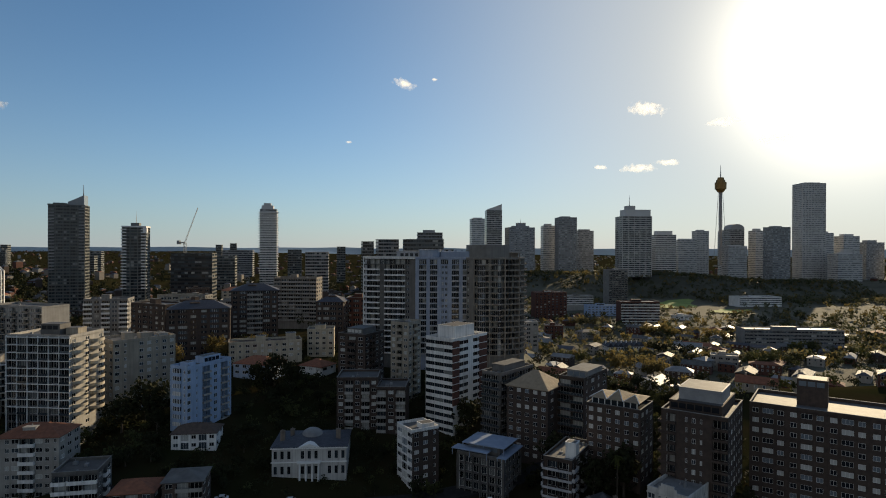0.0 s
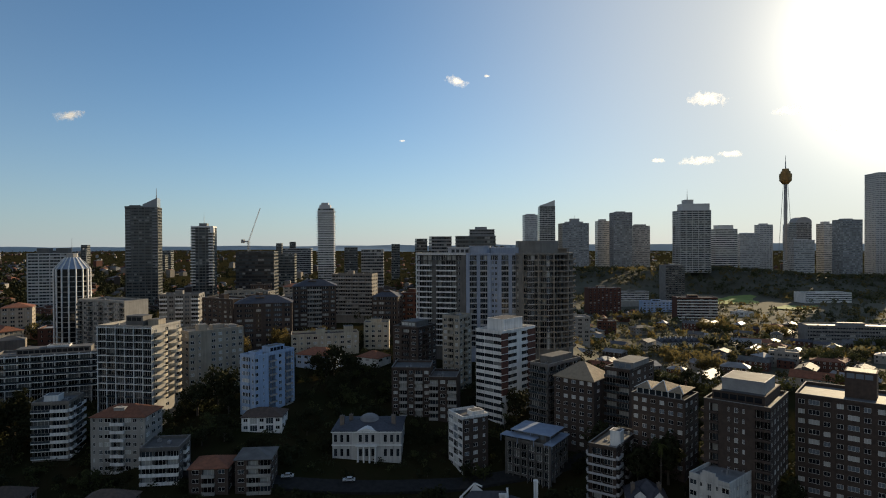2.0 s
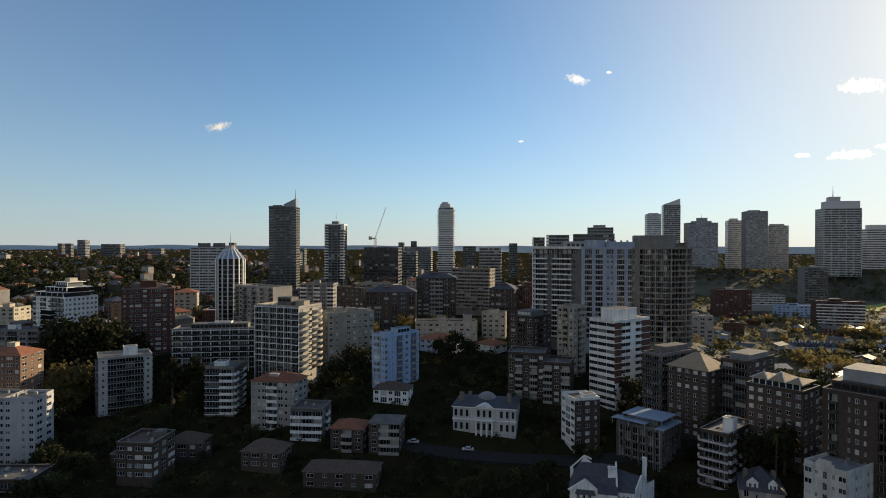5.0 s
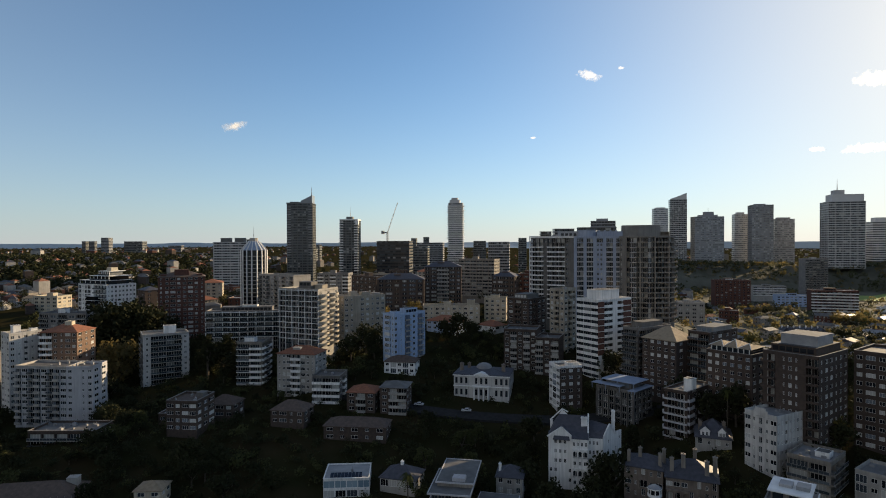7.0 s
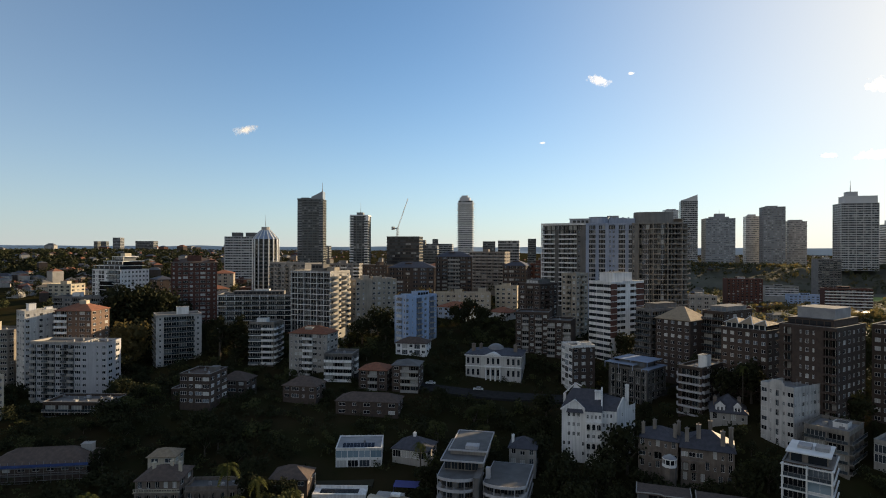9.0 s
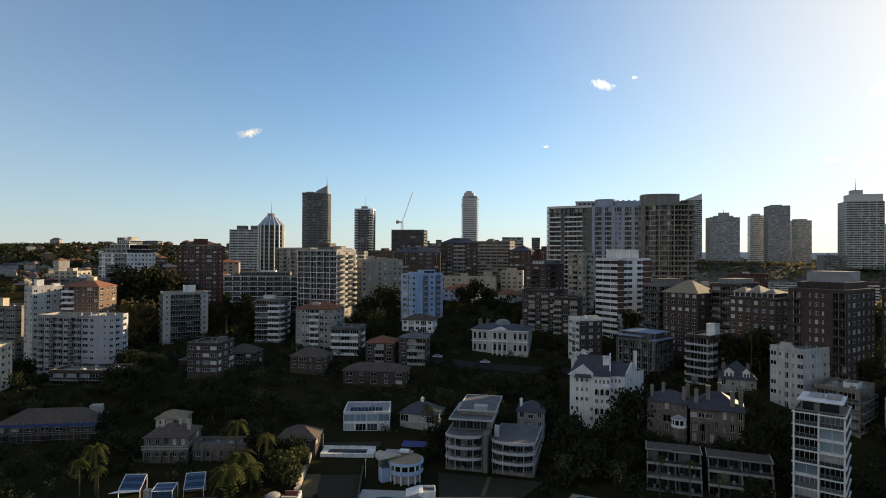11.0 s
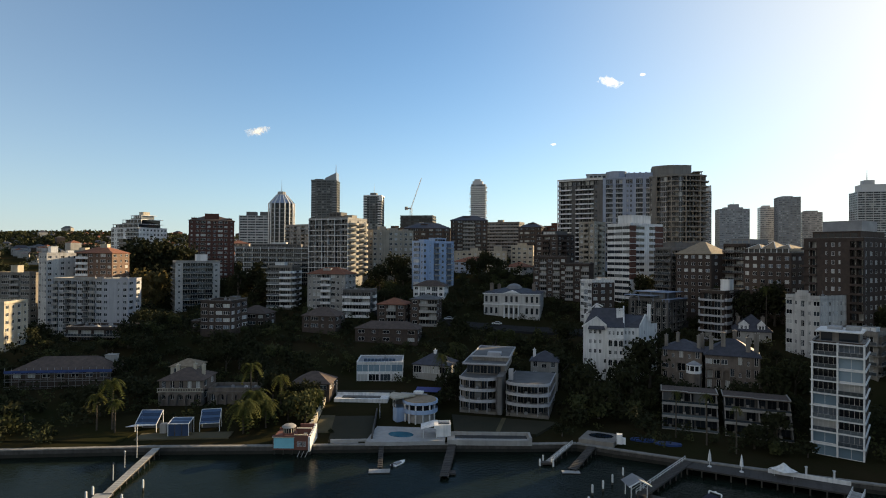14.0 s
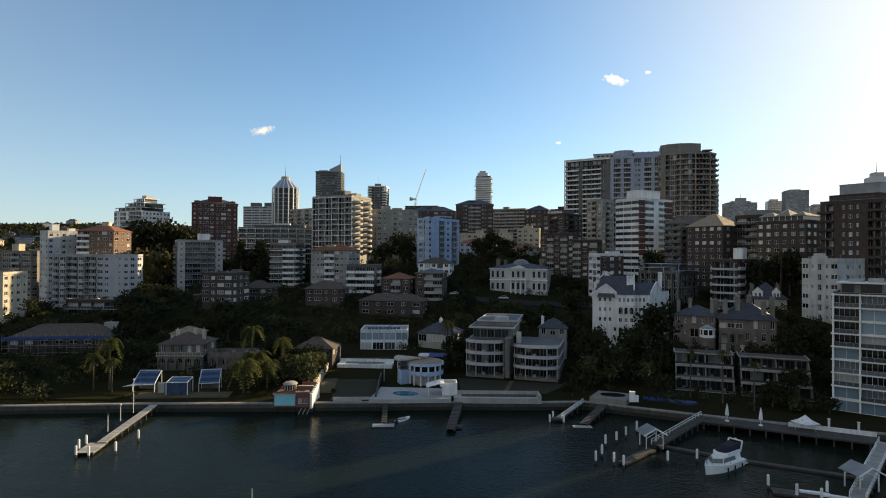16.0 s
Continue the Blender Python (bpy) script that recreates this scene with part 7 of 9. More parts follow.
for k in range(3):
    s = Shell()
    s.bar((7.5 + k * 1.2, -3.2, -2.2), (8.3 + k * 1.2, 0, -0.2), 0.16)
    part("slip_rail", s, TIMBER, t)


# canopied garden pavilions
BLUE_CANVAS = surface("blue_canvas", (0.07, 0.13, 0.23), (0.05, 0.10, 0.18), 0.6, 0.45, 0.1, 0.05)


def canopy(x, y, yaw, w, d, front, back, label, awning=0.0, glazed=False):
    """A white frame w by d with a striped blue roof from height front to back; awning: reach of a flat white flap."""
    t = thing("garden_canopy", pose(x, y, ground_height(x, y) - 0.1, 0, 0, yaw), label, "canopy", "garden canopies")
    for a, b, h in ((0, 0, front), (w, 0, front), (0, d, back), (w, d, back)):
        s = Shell()
        s.box(a - 0.08, b - 0.08, 0, a + 0.08, b + 0.08, h)
        part("post", s, WHITE, t)
    n = 5
    for k in range(n):
        f, g = k / n, (k + 1) / n - 0.03
        za, zb = front + (back - front) * f, front + (back - front) * g
        s = Shell()
        s.poly([(0.1, d * f, za), (w - 0.1, d * f, za), (w - 0.1, d * g, zb), (0.1, d * g, zb)])
        s.poly([(0.1, d * f, za - 0.06), (0.1, d * g, zb - 0.06), (w - 0.1, d * g, zb - 0.06), (w - 0.1, d * f, za - 0.06)])
        part("roof_panel", s, BLUE_CANVAS if k % 2 == 0 else AWNING_BLUE, t)
    s = Shell()
    for p, q in (((0, 0, front), (w, 0, front)), ((w, 0, front), (w, d, back)), ((w, d, back), (0, d, back)), ((0, d, back), (0, 0, front))):
        s.bar(p, q, 0.16)
    part("frame", s, WHITE, t)
    if awning:
        s = Shell()
        s.poly([(-awning, -0.6, front - 0.5), (w * 0.5, -1.6, front + 0.1), (w, -0.3, front - 0.1), (w * 0.3, 1.0, front + 0.3)])
        s.poly([(-awning, -0.6, front - 0.58), (w * 0.3, 1.0, front + 0.22), (w, -0.3, front - 0.18), (w * 0.5, -1.6, front + 0.02)])
        part("flap", s, WHITE, t, "pale stretched shade flap")
    if glazed:
        for k in range(3):
            s = Shell()
            s.box(w * k / 3 + 0.1, 0.02, 0.1, w * (k + 1) / 3 - 0.1, 0.08, front - 0.2)
            part("glass_panel", s, AWNING_BLUE, t)
    s = Shell()
    s.box(0.3, d - 0.4, 0, w - 0.3, d - 0.3, front)
    part("screen", s, DIM, t)


AWNING_BLUE = surface("dark_blue_shade_cloth", (0.03, 0.06, 0.12), (0.025, 0.05, 0.10), 0.6, 0.5, 0.1, 0.05)
canopy(-110.8, 70.0, 18, 5.6, 4.2, 2.2, 5.0, "tilted blue striped shade roof with pale flap", awning=2.4)
canopy(-99.6, 69.2, 22, 5.2, 4.4, 3.6, 4.1, "white box frame pavilion glazed in blue", glazed=True)
canopy(-94.4, 75.0, 30, 5.0, 4.4, 2.4, 5.2, "tilted blue striped shade roof on white posts")
s = Shell()
s.box(0, 0, 0, 1.6, 1.6, 2.7)
solid("pool_hut", s, PALE, "small pale garden hut between the canopies", "hut", at=pose(-103.4, 70.6, 2.3, 0, 0, 20))
sheet("canopy_terrace", [(-106, 64.5), (-84, 73), (-86, 78), (-108, 69.5)], 2.55, SANDY, "paved strip behind the sea wall", 0.5)
sheet("upper_lawn", [(-175, 43), (-108, 62), (-112, 76), (-180, 66)], 2.55, LAWN, "shaded lawn behind the sea wall", 2.0, "lawn")


# ---- jetties ----
def jetty(x0, y0, x1, y1, w, z, label, mat=TIMBER, rail=(), piles=True, gap=3.0, shore_z=None):
    """Plank by plank deck on bearers and piles, sloping down from shore_z; rail: sides (-1, 1) that carry a white rail."""
    ln, an = math.hypot(x1 - x0, y1 - y0), math.degrees(math.atan2(y1 - y0, x1 - x0))
    t = thing("jetty", pose(x0, y0, 0, 0, 0, an), label, "jetty", "jetties")
    z0 = z if shore_z is None else shore_z

    def height(q):
        return z0 + (z - z0) * min(1.0, q / ln)

    n = max(2, int(ln / 0.9))
    s = Shell()
    s.box(0.015, -w / 2 + 0.01, 0, ln / n - 0.015, w / 2 - 0.01, 0.1)
    me = s.mesh("plank", (mat,))
    for k in range(n):
        part("plank", me, None, t, at=pose(ln * k / n, 0.03 * ((k * 5) % 3 - 1), height(ln * k / n)))
    for q in (-w / 2 + 0.15, w / 2 - 0.15):
        s = Shell()
        s.bar((0, q, z0 - 0.14), (ln, q, z - 0.14), 0.26)
        part("bearer", s, DARK_TIMBER, t)
    if piles:
        for k in range(int(ln / gap) + 1):
            x = min(ln - 0.2, 0.2 + k * gap)
            s = Shell()
            s.ring(0, 0, -2, 0.16, height(x) - 0.2, 0.16, 8)
            me = s.mesh("post", (DARK_TIMBER,))
            for q in (-w / 2 + 0.15, w / 2 - 0.15):
                part("post", me, None, t, at=pose(x, q, 0))
    for side in rail:
        q = side * (w / 2 - 0.06)
        for h in (0.55, 1.05):
            s = Shell()
            s.bar((0, q, z0 + h), (ln, q, z + h), 0.09)
            part("handrail", s, WHITE, t)
        m = int(ln / 1.6)
        s = Shell()
        s.box(-0.05, -0.05, 0.1, 0.05, 0.05, 1.05)
        me = s.mesh("rail_post", (WHITE,))
        for k in range(m + 1):
            part("rail_post", me, None, t, at=pose(ln * k / m, q, height(ln * k / m)))
    return t


_ps = Shell()
_ps.ring(0, 0, -2.5, 0.2, 0.9, 0.2, 10, 1)
_ps.ring(0, 0, 0.9, 0.215, 2.5, 0.215, 10, 0)
_ps.ring(0, 0, 2.5, 0.215, 2.7, 0.05, 10, 0)
PILE_MESH = _ps.mesh("mooring_post", (WHITE, DARK_TIMBER))


def pile(x, y, h=0.0):
    ob = new("mooring_post", PILE_MESH)
    ob.matrix_basis = pose(x, y, h)
    tagged(ob, "white-topped timber mooring post", "mooring post", "mooring posts")


jetty(-96.4, 61.6, -87.6, 38.0, 1.8, 1.0, "long pale timber jetty with lamps", shore_z=2.1)
jetty(-88.4, 38.2, -86.0, 32.6, 3.4, 0.85, "pale timber landing at the jetty's end")
for x, y in ((-89.2, 34.4), (-84.0, 31.8), (-86.6, 31.4), (-90.2, 37.0), (-81.4, 35.4), (-83.2, 42.9)):
    pile(x, y)


def lamp_post(x, y, z, h):
    t = thing("jetty_lamp", pose(x, y, z), "slim white lamp post with round lantern", "lamp post", "jetty lamps")
    s = Shell()
    s.ring(0, 0, 0, 0.09, h, 0.06, 8)
    part("pole", s, WHITE, t)
    s = Shell()
    s.ring(0, 0, h, 0.12, h + 0.12, 0.28, 10)
    s.ring(0, 0, h + 0.12, 0.28, h + 0.42, 0.1, 10)
    part("lantern", s, GLASS_PALE, t)


for x, y in ((-74.4, 116.4), (-53.4, 101.6)):
    lamp_post(x, y, ground_height(x, y) - 0.1, 5.2)
lamp_post(-91.6, 43.5, 1.3, 3.4)
lamp_post(-94.6, 49.8, 1.6, 3.4)
lamp_post(-96.3, 55.2, 1.9, 7.4)
jetty(-44.2, 80.0, -40.2, 69.0, 1.2, 0.6, "dark steel gangway down to the pontoon", DARK_TIMBER, piles=False, shore_z=2.2)
jetty(-42.0, 66.6, -37.4, 68.2, 2.4, 0.5, "small pale floating pontoon", TIMBER, gap=1.8)
jetty(-27.4, 86.6, -24.2, 67.2, 2.0, 1.0, "dark timber jetty with low rails", DARK_TIMBER, shore_z=2.3)
jetty(-25.4, 70.6, -22.6, 71.4, 2.2, 0.7, "short landing beside the jetty", DARK_TIMBER)
jetty(1.4, 95.0, -2.8, 83.6, 1.5, 1.0, "narrow timber jetty with pale planks", TIMBER, rail=(1,), shore_z=2.2)
jetty(-4.6, 83.2, -1.4, 83.8, 1.8, 0.9, "small landing with white posts", DARK_TIMBER)
for x, y in ((-4.7, 82.2), (-1.6, 82.7), (-4.3, 85.2)):
    pile(x, y, -0.6)
jetty(7.0, 94.6, 2.9, 80.6, 1.9, 0.8, "dark timber jetty to a pontoon", DARK_TIMBER, shore_z=2.2)
jetty(0.7, 79.2, 4.7, 80.2, 1.7, 0.5, "small white floating pontoon landing", PAVING, gap=1.6)
jetty(29.2, 90.2, 17.4, 68.4, 1.9, 1.2, "timber jetty with white handrail", DARK_TIMBER, rail=(-1,), shore_z=2.2)
jetty(16.6, 67.2, 11.0, 57.4, 1.8, 0.8, "low dark timber landing stage", DARK_TIMBER)
jetty(18.6, 70.6, 33.4, 66.0, 1.4, 0.6, "dark floating marina walkway on piles", DARK_TIMBER)
jetty(33.4, 66.0, 51.0, 62.4, 1.4, 0.6, "dark floating marina walkway on piles", DARK_TIMBER)
jetty(28.8, 88.8, 60.0, 82.0, 5.6, 2.0, "broad dark timber boardwalk along the shore", DARK_TIMBER)
jetty(60.6, 80.6, 45.6, 50.0, 2.2, 1.2, "timber jetty with white handrail", TIMBER, rail=(-1, 1), shore_z=2.1)
jetty(34.2, 51.9, 45.0, 50.9, 2.6, 0.6, "dark floating marina walkway on piles", DARK_TIMBER)
for x, y in ((6.4, 57.1), (7.4, 61.3), (7.9, 67.9), (10.0, 70.9), (11.9, 75.0), (14.2, 80.2), (9.6, 57.3), (11.3, 56.2), (19.1, 61.1), (24.4, 63.8), (34.0, 53.3), (37.4, 50.2), (40.6, 49.4), (42.4, 53.0)):
    pile(x, y)


def jetty_shelter(x, y, yaw):
    t = thing("jetty_shelter", pose(x, y, 1.2, 0, 0, yaw), "open grey-roofed timber shelter with white posts", "shelter", "jetty shelters")
    for a in (0, 3.4):
        for b in (0, 3.0):
            s = Shell()
            s.box(a - 0.08, b - 0.08, -0.4, a + 0.08, b + 0.08, 2.5)
            s.bar((a, b, 1.7), (1.7, b, 2.7), 0.1)
            part("post", s, WHITE, t)
    s = Shell()
    s.poly([(-0.7, -0.6, 2.45), (1.7, -0.6, 3.7), (1.7, 3.6, 3.7), (-0.7, 3.6, 2.45)])
    s.poly([(4.1, -0.6, 2.45), (4.1, 3.6, 2.45), (1.7, 3.6, 3.7), (1.7, -0.6, 3.7)])
    s.poly([(-0.7, -0.6, 2.38), (-0.7, 3.6, 2.38), (1.7, 3.6, 3.63), (1.7, -0.6, 3.63)])
    s.poly([(4.1, -0.6, 2.38), (1.7, -0.6, 3.63), (1.7, 3.6, 3.63), (4.1, 3.6, 2.38)])
    part("roof", s, LIGHT_ROOF, t)
    s = Shell()
    s.bar((-0.7, -0.6, 2.42), (1.7, -0.6, 3.66), 0.2)
    s.bar((4.1, -0.6, 2.42), (1.7, -0.6, 3.66), 0.2)
    part("barge_board", s, WHITE, t)


jetty_shelter(15.6, 66.6, 22)
jetty_shelter(47.4, 54.2, 26)


# ---- boats ----
def hull(shell, ln, beam, free, keel, mat=0, deck=1, n=14):
    """Pointed bow at +x, flared sides, flat stern at 0."""
    ring = []
    for k in range(n + 1):
        f = k / n
        b = beam / 2 * (1 - max(0, (f - 0.45) / 0.55) ** 2.2)
        lift = free * (1 + 0.35 * f * f)
        ring.append([(f * ln, -b, lift), (f * ln * 0.97, -b * 0.82, 0.0), (f * ln * 0.93, 0, -keel), (f * ln * 0.97, b * 0.82, 0.0), (f * ln, b, lift)])
    for a, b in zip(ring, ring[1:]):
        for i in range(4):
            shell.poly([a[i], b[i], b[i + 1], a[i + 1]], mat)
        shell.poly([a[4], b[4], b[0], a[0]], deck)
    shell.poly(ring[0], mat)


GEL = surface("white_gelcoat", (0.80, 0.80, 0.79), (0.74, 0.74, 0.73), 0.5, 0.25, 0.0, 0.0)
NAVY = surface("navy_canvas", (0.02, 0.02, 0.035), (0.015, 0.015, 0.028), 0.8, 0.9, 0.1, 0.0)
t = thing("motor_yacht", pose(31.3, 65.2, 0.3, 0, 0, -127) @ Matrix.Diagonal((0.86, 0.9, 0.82, 1)), "white flybridge motor yacht with dark canvas", "motor yacht")
s = Shell()
hull(s, 12.5, 4.3, 1.55, 0.7)
part("hull", s, GEL, t)
s = Shell()
o = [(1.5, -1.7), (8.2, -1.5), (10.0, 0), (8.2, 1.5), (1.5, 1.7)]
s.poly([(x * 0.93, y * 0.82, 3.2) for x, y in o])
for (a, b), (c, d) in zip(o, o[1:] + o[:1]):
    s.poly([(a, b, 1.6), (c, d, 1.6), (c * 0.93, d * 0.82, 3.2), (a * 0.93, b * 0.82, 3.2)])
cabin = part("cabin", s, GEL, t)
s = Shell()
for sgn in (-1, 1):
    s.poly([(8.35, sgn * 1.42, 2.1), (9.95, sgn * 0.05, 2.1), (9.45, sgn * 0.05, 2.95), (7.95, sgn * 1.25, 2.95)])
    s.poly([(3.5, sgn * 1.68, 2.1), (8.0, sgn * 1.5, 2.1), (7.6, sgn * 1.32, 2.9), (3.8, sgn * 1.5, 2.9)])
part("windscreen", s, GLASS_DARK, cabin, "dark tinted windscreen")
s = Shell()
s.box(1.0, -1.5, 3.2, 6.6, 1.5, 3.9)
fly = part("flybridge", s, GEL, t)
s = Shell()
lo = [(1.2, -1.45, 3.85), (6.5, -1.3, 3.85), (7.0, 0, 3.85), (6.5, 1.3, 3.85), (1.2, 1.45, 3.85)]
hi = [(1.0, -1.2, 5.0), (4.6, -1.0, 4.85), (5.0, 0, 4.85), (4.6, 1.0, 4.85), (1.0, 1.2, 5.0)]
for a, b, c, d in zip(lo, lo[1:] + lo[:1], hi[1:] + hi[:1], hi):
    s.poly([a, b, c, d])
s.poly(hi)
part("canvas_cover", s, NAVY, fly, "dark navy flybridge cover")
s = Shell()
s.bar((1.0, -1.4, 3.6), (0.4, -1.4, 5.4), 0.22)
s.bar((1.0, 1.4, 3.6), (0.4, 1.4, 5.4), 0.22)
s.bar((0.4, -1.4, 5.4), (0.4, 1.4, 5.4), 0.22)
s.ring(0.4, 0, 5.4, 0.3, 5.7, 0.2, 10)
part("radar_arch", s, GEL, t)
for sgn in (-1, 1):
    for k in range(3):
        s = Shell()
        s.ring(2.2 + 2.6 * k, sgn * (2.3 - 0.12 * k), 0.35, 0.16, 1.15, 0.16, 8)
        part("fender", s, NAVY, t, "dark hanging fender")
s = Shell()
for sgn in (-1, 1):
    s.bar((6.5, sgn * 2.0, 2.5), (12.3, sgn * 0.15, 3.0), 0.05)
    for k in range(5):
        f = k / 4
        s.bar((6.5 + 5.6 * f, sgn * (2.0 - 1.8 * f), 1.7 + 0.3 * f), (6.5 + 5.6 * f, sgn * (2.0 - 1.8 * f), 2.5 + 0.5 * f), 0.05)
part("bow_rail", s, STEEL, t)
s = Shell()
s.box(-1.2, -1.9, 0.3, 0.0, 1.9, 0.45)
part("swim_platform", s, TIMBER, t)
t = thing("dinghy", pose(-38.0, 71.6, 0, 0, 0, 70), "small white dinghy with outboard", "dinghy")
s = Shell()
hull(s, 4.6, 1.8, 0.55, 0.2)
part("hull", s, GEL, t)
s = Shell()
s.box(0.8, -0.6, 0.58, 2.6, 0.6, 0.85)
part("cockpit", s, STEEL, t)
s = Shell()
s.box(-0.4, -0.2, 0.2, 0.0, 0.2, 1.0)
part("outboard", s, NAVY, t)
for x, y, yaw in ((38.2, 51.9, -6), (41.0, 51.2, -10)):
    s = Shell()
    hull(s, 4.2, 0.9, 0.3, 0.1)
    solid("kayak", s, GEL, "pale kayak lying on the walkway", "kayak", at=pose(x, y, 0.82, 0, 0, yaw), group="kayaks")
s = Shell()
s.ring(0, 0, -0.3, 0.08, 9.5, 0.04, 6)
solid("mast", s, WHITE, "white boat mast standing in the bay", "mast", at=pose(-33, 8, 0))


# ---- road and cars before the villa ----
ASPHALT = surface("asphalt", (0.035, 0.034, 0.034), (0.022, 0.022, 0.022), 0.6, 0.95, 0.2, 0.0, spec=0.1)
s = Shell()
_c = [(-110 + k * 8, 203 - 6 * math.sin(k / 5.0) + 0.02 * k * k, 0) for k in range(24)]
for a, b in zip(_c, _c[1:]):
    q = [(a[0], a[1] - 3.5), (b[0], b[1] - 3.5), (b[0], b[1] + 3.5), (a[0], a[1] + 3.5)]
    s.poly([(x, y, max(ground_height(x, y), ground_height(x, y + 3)) + 0.35) for x, y in q])
    s.poly([(q[0][0], q[0][1], ground_height(*q[0]) - 2), (q[1][0], q[1][1], ground_height(*q[1]) - 2), (q[1][0], q[1][1], max(ground_height(*q[1]), ground_height(q[1][0], q[1][1] + 3)) + 0.35), (q[0][0], q[0][1], max(ground_height(*q[0]), ground_height(q[0][0], q[0][1] + 3)) + 0.35)])
solid("road", s, ASPHALT, "narrow asphalt road across the hillside", "road", kind="structure")
CAR_PAINT = surface("car_paint", (0.70, 0.71, 0.72), (0.66, 0.67, 0.68), 1.0, 0.25, 0.0, 0.3)
RUBBER = surface("tyre_rubber", (0.02, 0.02, 0.02), (0.03, 0.03, 0.03), 2.0, 0.9, 0.0, 0.0)


def car(x, y, yaw, z, label):
    t = thing("car", pose(x, y, z, 0, 0, yaw), label, "car", "parked cars")
    s = Shell()
    prof = [(0, 0.35), (0, 0.85), (0.9, 0.95), (1.5, 1.42), (3.1, 1.45), (3.8, 0.95), (4.4, 0.8), (4.4, 0.35)]
    s.poly([(a, -0.88, b) for a, b in prof][::-1])
    s.poly([(a, 0.88, b) for a, b in prof])
    for (a, b), (c, d) in zip(prof, prof[1:] + prof[:1]):
        s.poly([(a, -0.88, b), (c, -0.88, d), (c, 0.88, d), (a, 0.88, b)])
    part("body", s, CAR_PAINT, t)
    s = Shell()
    for sgn in (-0.885, 0.885):
        s.poly([(1.15, sgn, 0.98), (1.55, sgn, 1.36), (3.05, sgn, 1.38), (3.6, sgn, 0.98)])
    s.poly([(0.98, -0.8, 1.02), (1.48, -0.75, 1.41), (1.48, 0.75, 1.41), (0.98, 0.8, 1.02)])
    s.poly([(3.16, -0.75, 1.42), (3.78, -0.8, 0.99), (3.78, 0.8, 0.99), (3.16, 0.75, 1.42)])
    part("glass", s, GLASS_DARK, t)
    for a in (0.85, 3.5):
        for b in (-0.8, 0.8):
            s = Shell()
            pts = [(a + 0.32 * math.cos(k * math.pi / 6), 0.32 + 0.32 * math.sin(k * math.pi / 6)) for k in range(12)]
            for (p, q), (r, u) in zip(pts, pts[1:] + pts[:1]):
                s.poly([(p, b - 0.1, q), (r, b - 0.1, u), (r, b + 0.1, u), (p, b + 0.1, q)])
            s.poly([(p, b - 0.1, q) for p, q in pts])
            s.poly([(p, b + 0.1, q) for p, q in pts][::-1])
            wheel = part("wheel", s, RUBBER, t)
            s = Shell()
            s.box(a - 0.16, b - 0.115, 0.16, a + 0.16, b + 0.115, 0.48)
            part("rim", s, STEEL, wheel)


def road_z(x, y):
    return max(ground_height(x, y), ground_height(x, y + 3)) + 0.38


for x, y, yaw in ((-40, 201.0, 6), (-62, 200.5, 8)):
    car(x, y, yaw, road_z(x, y) + 0.02, "pale sedan parked on the road below the villa")


# ---- blocks and houses that fill the hill, the ridge and the suburbs ----
def clear(x, y, margin=1.5, front=0.0):
    for inv, w, d in FOOT:
        q = inv @ Vector((x, y, 0))
        if -margin < q.x < w + margin and -margin - front < q.y < d + margin:
            return False
    return True


def clear_box(x, y, w, d, yaw, margin=2.0):
    m = pose(x, y, 0, 0, 0, yaw)
    return all(clear(*(m @ Vector((a, b, 0))).to_2d(), margin) for a in (0, w / 2, w) for b in (0, d / 2, d))


rng = random.Random(11)
PALETTE = (BRICK, BROWN, BROWN, BEIGE, BROWN, CREAM, GREY, BRICK, BROWN, GREY)
count = 0
while count < 40:
    x, y = rng.uniform(-420, 70), rng.uniform(318, 640)
    w, d, yaw = rng.uniform(14, 34), rng.uniform(12, 20), rng.choice((-30, -12, 8, 20, 30))
    if not clear_box(x, y, w, d, yaw) or x > 0.09 * y + 20:
        continue
    top = ground_height(x, y) + rng.uniform(12, 27) * (0.75 if x < -280 else 1)
    n = max(3, int(w / 4.2))
    wall = PALETTE[rng.randrange(len(PALETTE))]
    roof = rng.choice(("flat", "flat", "hip"))
    label = {"red_brick": "red brick", "brown_brick": "brown brick", "beige_render": "beige rendered", "cream_render": "cream rendered", "white_render": "white rendered", "pale_concrete": "pale concrete", "grey_render": "grey rendered"}[wall.name]
    building("apartment_block", label + " block of flats on the ridge" + (" with flat roof" if roof == "flat" else " with hipped tile roof"), x, y, yaw, w, d, top, "".join(rng.choice("wwnwW") for _ in range(n)), "".join(rng.choice("wn") for _ in range(max(2, n - 2))),
             wall=wall, slab=PALE, roof=roof, roof_mat=rng.choice((TERRA, SLATE)) if roof == "hip" else rng.choice((ROOFING, LIGHT_ROOF)), boxes=((w * 0.3, d * 0.3, 4, 4, 2.6, wall),) if roof == "flat" else (), clutter=1, most=7,
             category="apartment block", group="ridge flats", far=True)
    count += 1


